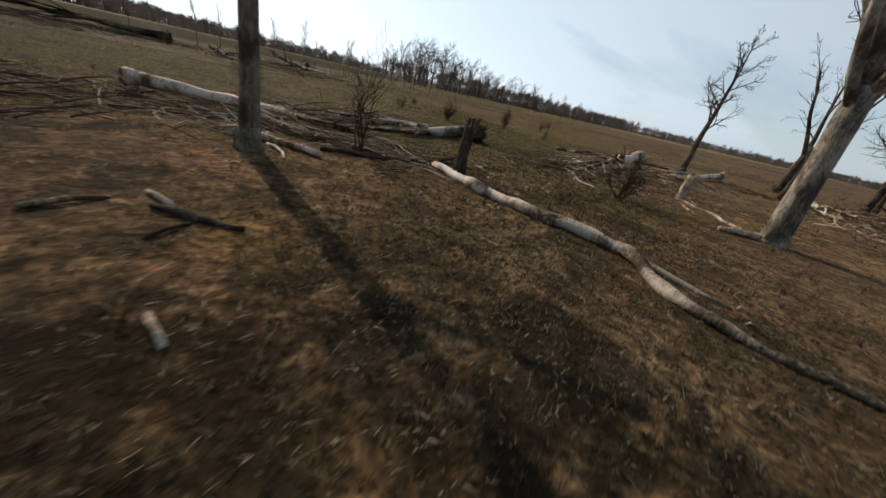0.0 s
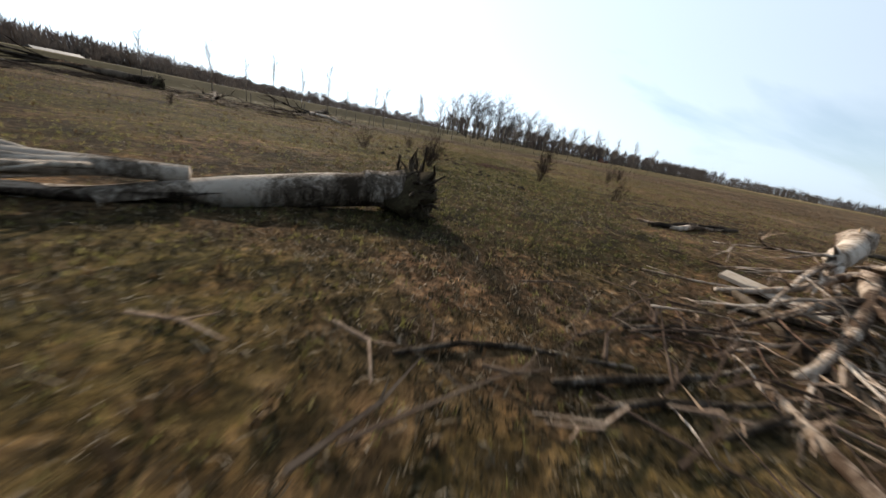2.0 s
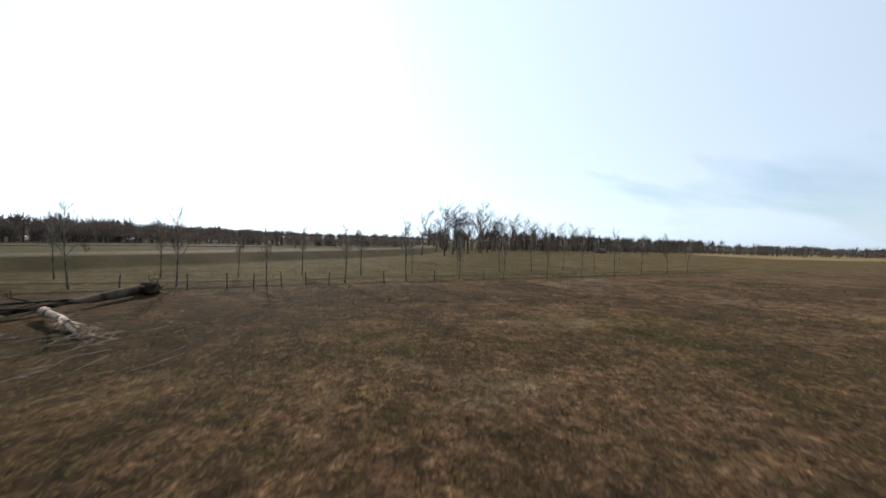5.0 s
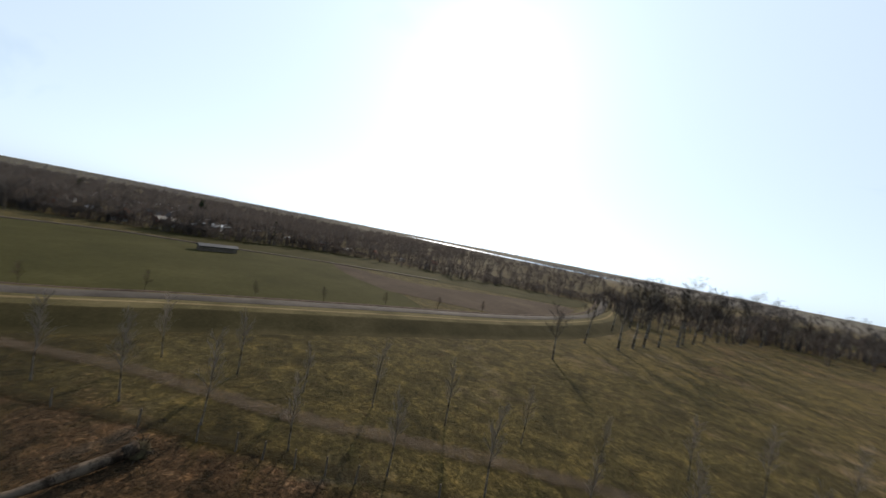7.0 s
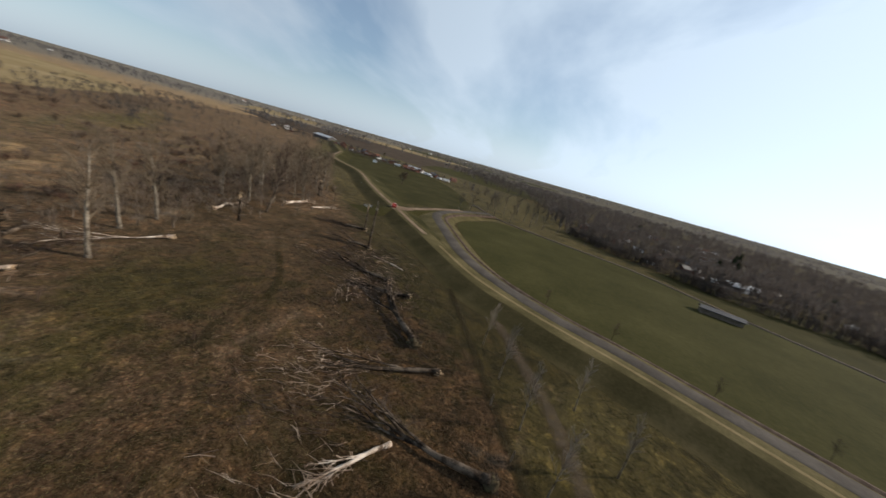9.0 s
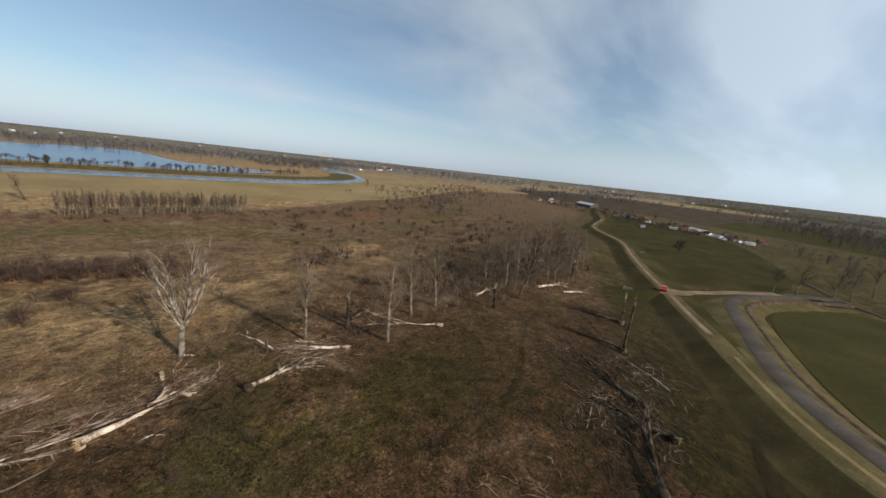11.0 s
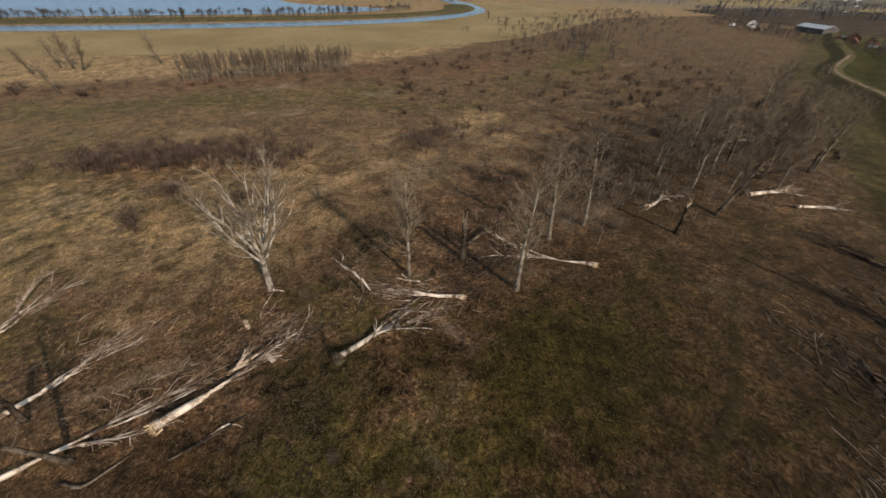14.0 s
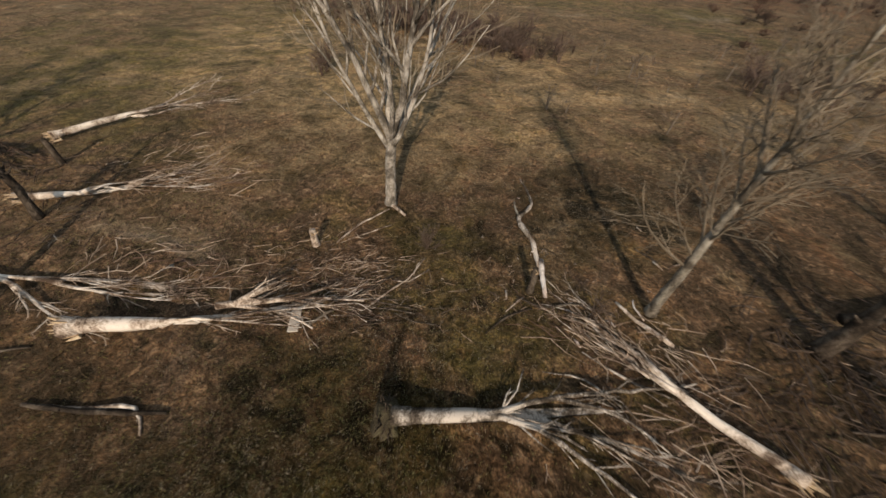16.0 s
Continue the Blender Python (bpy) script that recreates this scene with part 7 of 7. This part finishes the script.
def litter(name, spots, mat, label, seed):
    """Thin broken branches lying every way on the turf, too many to count."""
    r = random.Random(seed)
    t = Tubes()
    for cx, cy, sx, sy, n, L, R, turn in spots:
        for _ in range(n):
            x, y = r.gauss(cx, sx), r.gauss(cy, sy)
            a = radians(turn) + r.gauss(0, 0.6)
            l2 = L * r.uniform(0.3, 1.2)
            z = ground_z(x, y) + 0.02 + abs(r.gauss(0, 0.07))
            d = Vector((math.cos(a), math.sin(a), r.gauss(0.04, 0.08)))
            p = Vector((x, y, z))
            m = p + d * l2 * 0.5 + Vector((r.gauss(0, 0.05), r.gauss(0, 0.05), 0.02)) * L
            e = m + (d + Vector((r.gauss(0, 0.25), r.gauss(0, 0.25), 0))).normalized() * l2 * 0.5
            m.z, e.z = max(m.z, z), max(e.z, z - 0.01)
            rr = R * r.uniform(0.5, 1.3)
            t.add([p, m, e], [rr, rr * 0.8, rr * 0.3], 4)
            if r.random() < 0.5:
                u = m + Vector((r.gauss(0, 0.3), r.gauss(0, 0.3), abs(r.gauss(0.05, 0.05)))) * L
                t.add([m, u], [rr * 0.6, rr * 0.2], 3)
    ob = mesh_part(name, t.v, t.f, mat)
    tagged(ob, label, "branch litter", kind="stuff")


def build_litter():
    litter("pale_branch_litter", ((-17.5, -25.0, 1.8, 0.9, 40, 1.4, 0.018, 190), (-16.3, -28.0, 1.6, 0.7, 50, 1.3, 0.02, 150), (-6.0, -27.0, 1.5, 0.8, 80, 0.75, 0.012, 205), (-3.5, -27.5, 1.6, 1.2, 40, 0.8, 0.014, 200), (2.0, -25.0, 3.0, 0.9, 50, 1.5, 0.018, 195),
                                  (6.0, -30.5, 2.0, 1.3, 50, 1.5, 0.018, 220), (-13.0, 5.0, 2.0, 1.8, 40, 1.6, 0.022, 260), (-20.6, 1.5, 1.6, 2.2, 70, 1.5, 0.02, 290), (-38, -0.5, 3.4, 2.5, 130, 1.3, 0.022, 230), (-44.6, -8, 1.6, 3, 50, 1.6, 0.02, 250), (-49.5, -3.5, 2.4, 2.6, 70, 1.8, 0.022, 40), (-66, -27, 3, 1.2, 40, 1.5, 0.02, 170)),
           "twig_pale", "bleached broken branches strewn round felled trees", 71)
    litter("dark_branch_litter", ((-24.0, -28.8, 2.2, 1.8, 220, 1.5, 0.025, 60), (-6.3, -26.8, 1.7, 0.8, 130, 0.8, 0.014, 20), (-19.5, -27.0, 2.4, 1.0, 60, 1.3, 0.018, 170), (-28.5, -30.0, 2.4, 1.6, 70, 1.3, 0.018, 140), (-37, 0.6, 4.0, 2.8, 420, 1.5, 0.028, 225), (-17.5, 3.0, 1.8, 3.0, 110, 1.6, 0.02, 270),
                                  (-50, -7, 3.0, 4.0, 300, 1.5, 0.028, 265), (-60.5, -14, 2.2, 4.0, 170, 2.0, 0.028, 270), (-30, 5.5, 2.5, 1.8, 140, 1.8, 0.026, 230), (-44, -6, 2.4, 3.2, 160, 2.0, 0.028, 250), (12.5, -28.4, 2.5, 1.6, 80, 1.6, 0.02, 185), (8.5, -25.5, 1.6, 1.0, 50, 1.4, 0.02, 100), (-22, 4.5, 2, 3, 50, 1.4, 0.018, 300), (-74, -31, 6, 4, 110, 1.8, 0.024, 30)),
           "twig_dark", "dark broken branches strewn round felled trees", 72)


def build_red_brush():
    litter("russet_brush", ((-5.2, -26.0, 1.3, 0.8, 45, 0.9, 0.010, 205), (-15.0, -27.6, 1.3, 0.9, 50, 1.0, 0.012, 330), (0.5, -25.2, 1.6, 0.7, 60, 1.2, 0.013, 200), (4.4, -31.0, 1.5, 1.2, 60, 1.2, 0.013, 225),
                            (12.6, -40.5, 1.3, 2.2, 60, 1.4, 0.013, 255), (-18.2, -25.2, 1.4, 0.8, 50, 1.0, 0.012, 190), (-27.5, -30.2, 1.6, 1.2, 60, 1.1, 0.013, 220)),
           "twig_red", "reddish brown fallen twigs under felled crowns", 73)


def build_grass():
    near = lambda x, y: np.clip(1.3 - lane_distance(x, y) / 3.4, 0, 1) * np.clip(0.75 + 0.6 * wave_noise(x, y, 1.3, 8), 0.15, 1)
    blades("turf_blades", scatter(52000, -21, -2, -24, -4, 1, near), 0.052, 0.005, 7, "blade", "short matted olive and straw-coloured grass", 1, 0.9)
    blades("litter_turf", scatter(56000, -22, -4, -41, -23.5, 8, near), 0.05, 0.005, 7, "litter_turf", "dark matted turf with dead leaves and straw", 8, 0.9)
    mid = lambda x, y: np.clip(1.1 - lane_distance(x, y) / 14.0, 0, 1) * np.clip(0.7 + 0.6 * wave_noise(x, y, 0.9, 9), 0.1, 1)
    blades("turf_tufts", scatter(26000, -32, 14, -46, 6, 2, mid), 0.07, 0.007, 6, "tussock", "rough winter grass tufts", 2, 0.9)
    straw = lambda x, y: np.clip(1.1 - lane_distance(x, y) / 7.0, 0, 1) * np.clip(0.45 + 0.9 * wave_noise(x, y, 0.6, 12), 0.05, 1)
    blades("dead_straw", scatter(42000, -22, 4, -40, -6, 3, straw), 0.095, 0.005, 3, "straw", "bleached flattened straw", 3, 1.2, 0.7)
    flecks = lambda x, y: np.clip(1.2 - lane_distance(x, y) / 5.5, 0, 1) * np.clip(0.55 + 0.8 * wave_noise(x, y, 1.7, 19), 0.08, 1)
    blades("straw_flecks", scatter(40000, -21, -2, -41, -17, 9, flecks), 0.05, 0.007, 2, "straw", "bleached flecks of dead leaf and straw", 9, 1.3, 0.75)
    wide = lambda x, y: np.clip(0.35 + 0.8 * wave_noise(x, y, 0.35, 14), 0, 1) * (dike_side(x, y) < -6)
    blades("rough_grass", scatter(26000, -75, 40, -75, 45, 4, wide), 0.12, 0.012, 6, "tussock", "rough tussocks over the wider meadow", 4, 0.8)
    open_lane = lambda x, y: np.clip(1.25 - lane_distance(x, y) / 26.0, 0, 1) * np.clip(0.75 + 0.7 * wave_noise(x, y, 0.5, 17), 0.15, 1) * np.clip((10 - y) / 6, 0, 1)
    blades("meadow_grass", scatter(66000, -32, 24, -29, 10, 6, open_lane), 0.055, 0.004, 7, "meadow", "olive winter grass of the open meadow", 6, 0.9)
    docks = lambda x, y: blob(x, y, -5.2, -12.2, 0.55, 0.45) + 0.7 * blob(x, y, -4.2, -12.0, 0.4, 0.3)
    patch = scatter(1500, -6.6, -3.2, -13.4, -11.2, 5, docks)
    blades("dock_stalks", patch, 0.15, 0.005, 6, "dock", "patch of dead reddish dock stalks", 5, 0.5)


build_standing()
build_snags()
build_fallen()
build_logs()
build_shrubs()
build_molehills()
build_rows()
build_distance()
build_village()
build_car()
build_gates()
build_grass()
build_litter()
build_red_brush()

# the plan is drawn in units of 1.4 m: bring every top-level thing to metres
for ob in [o for o in scene.objects if o.parent is None and o.type != "CAMERA" and o.type != "LIGHT"]:
    ob.matrix_basis = Matrix.Scale(UNIT, 4) @ ob.matrix_basis
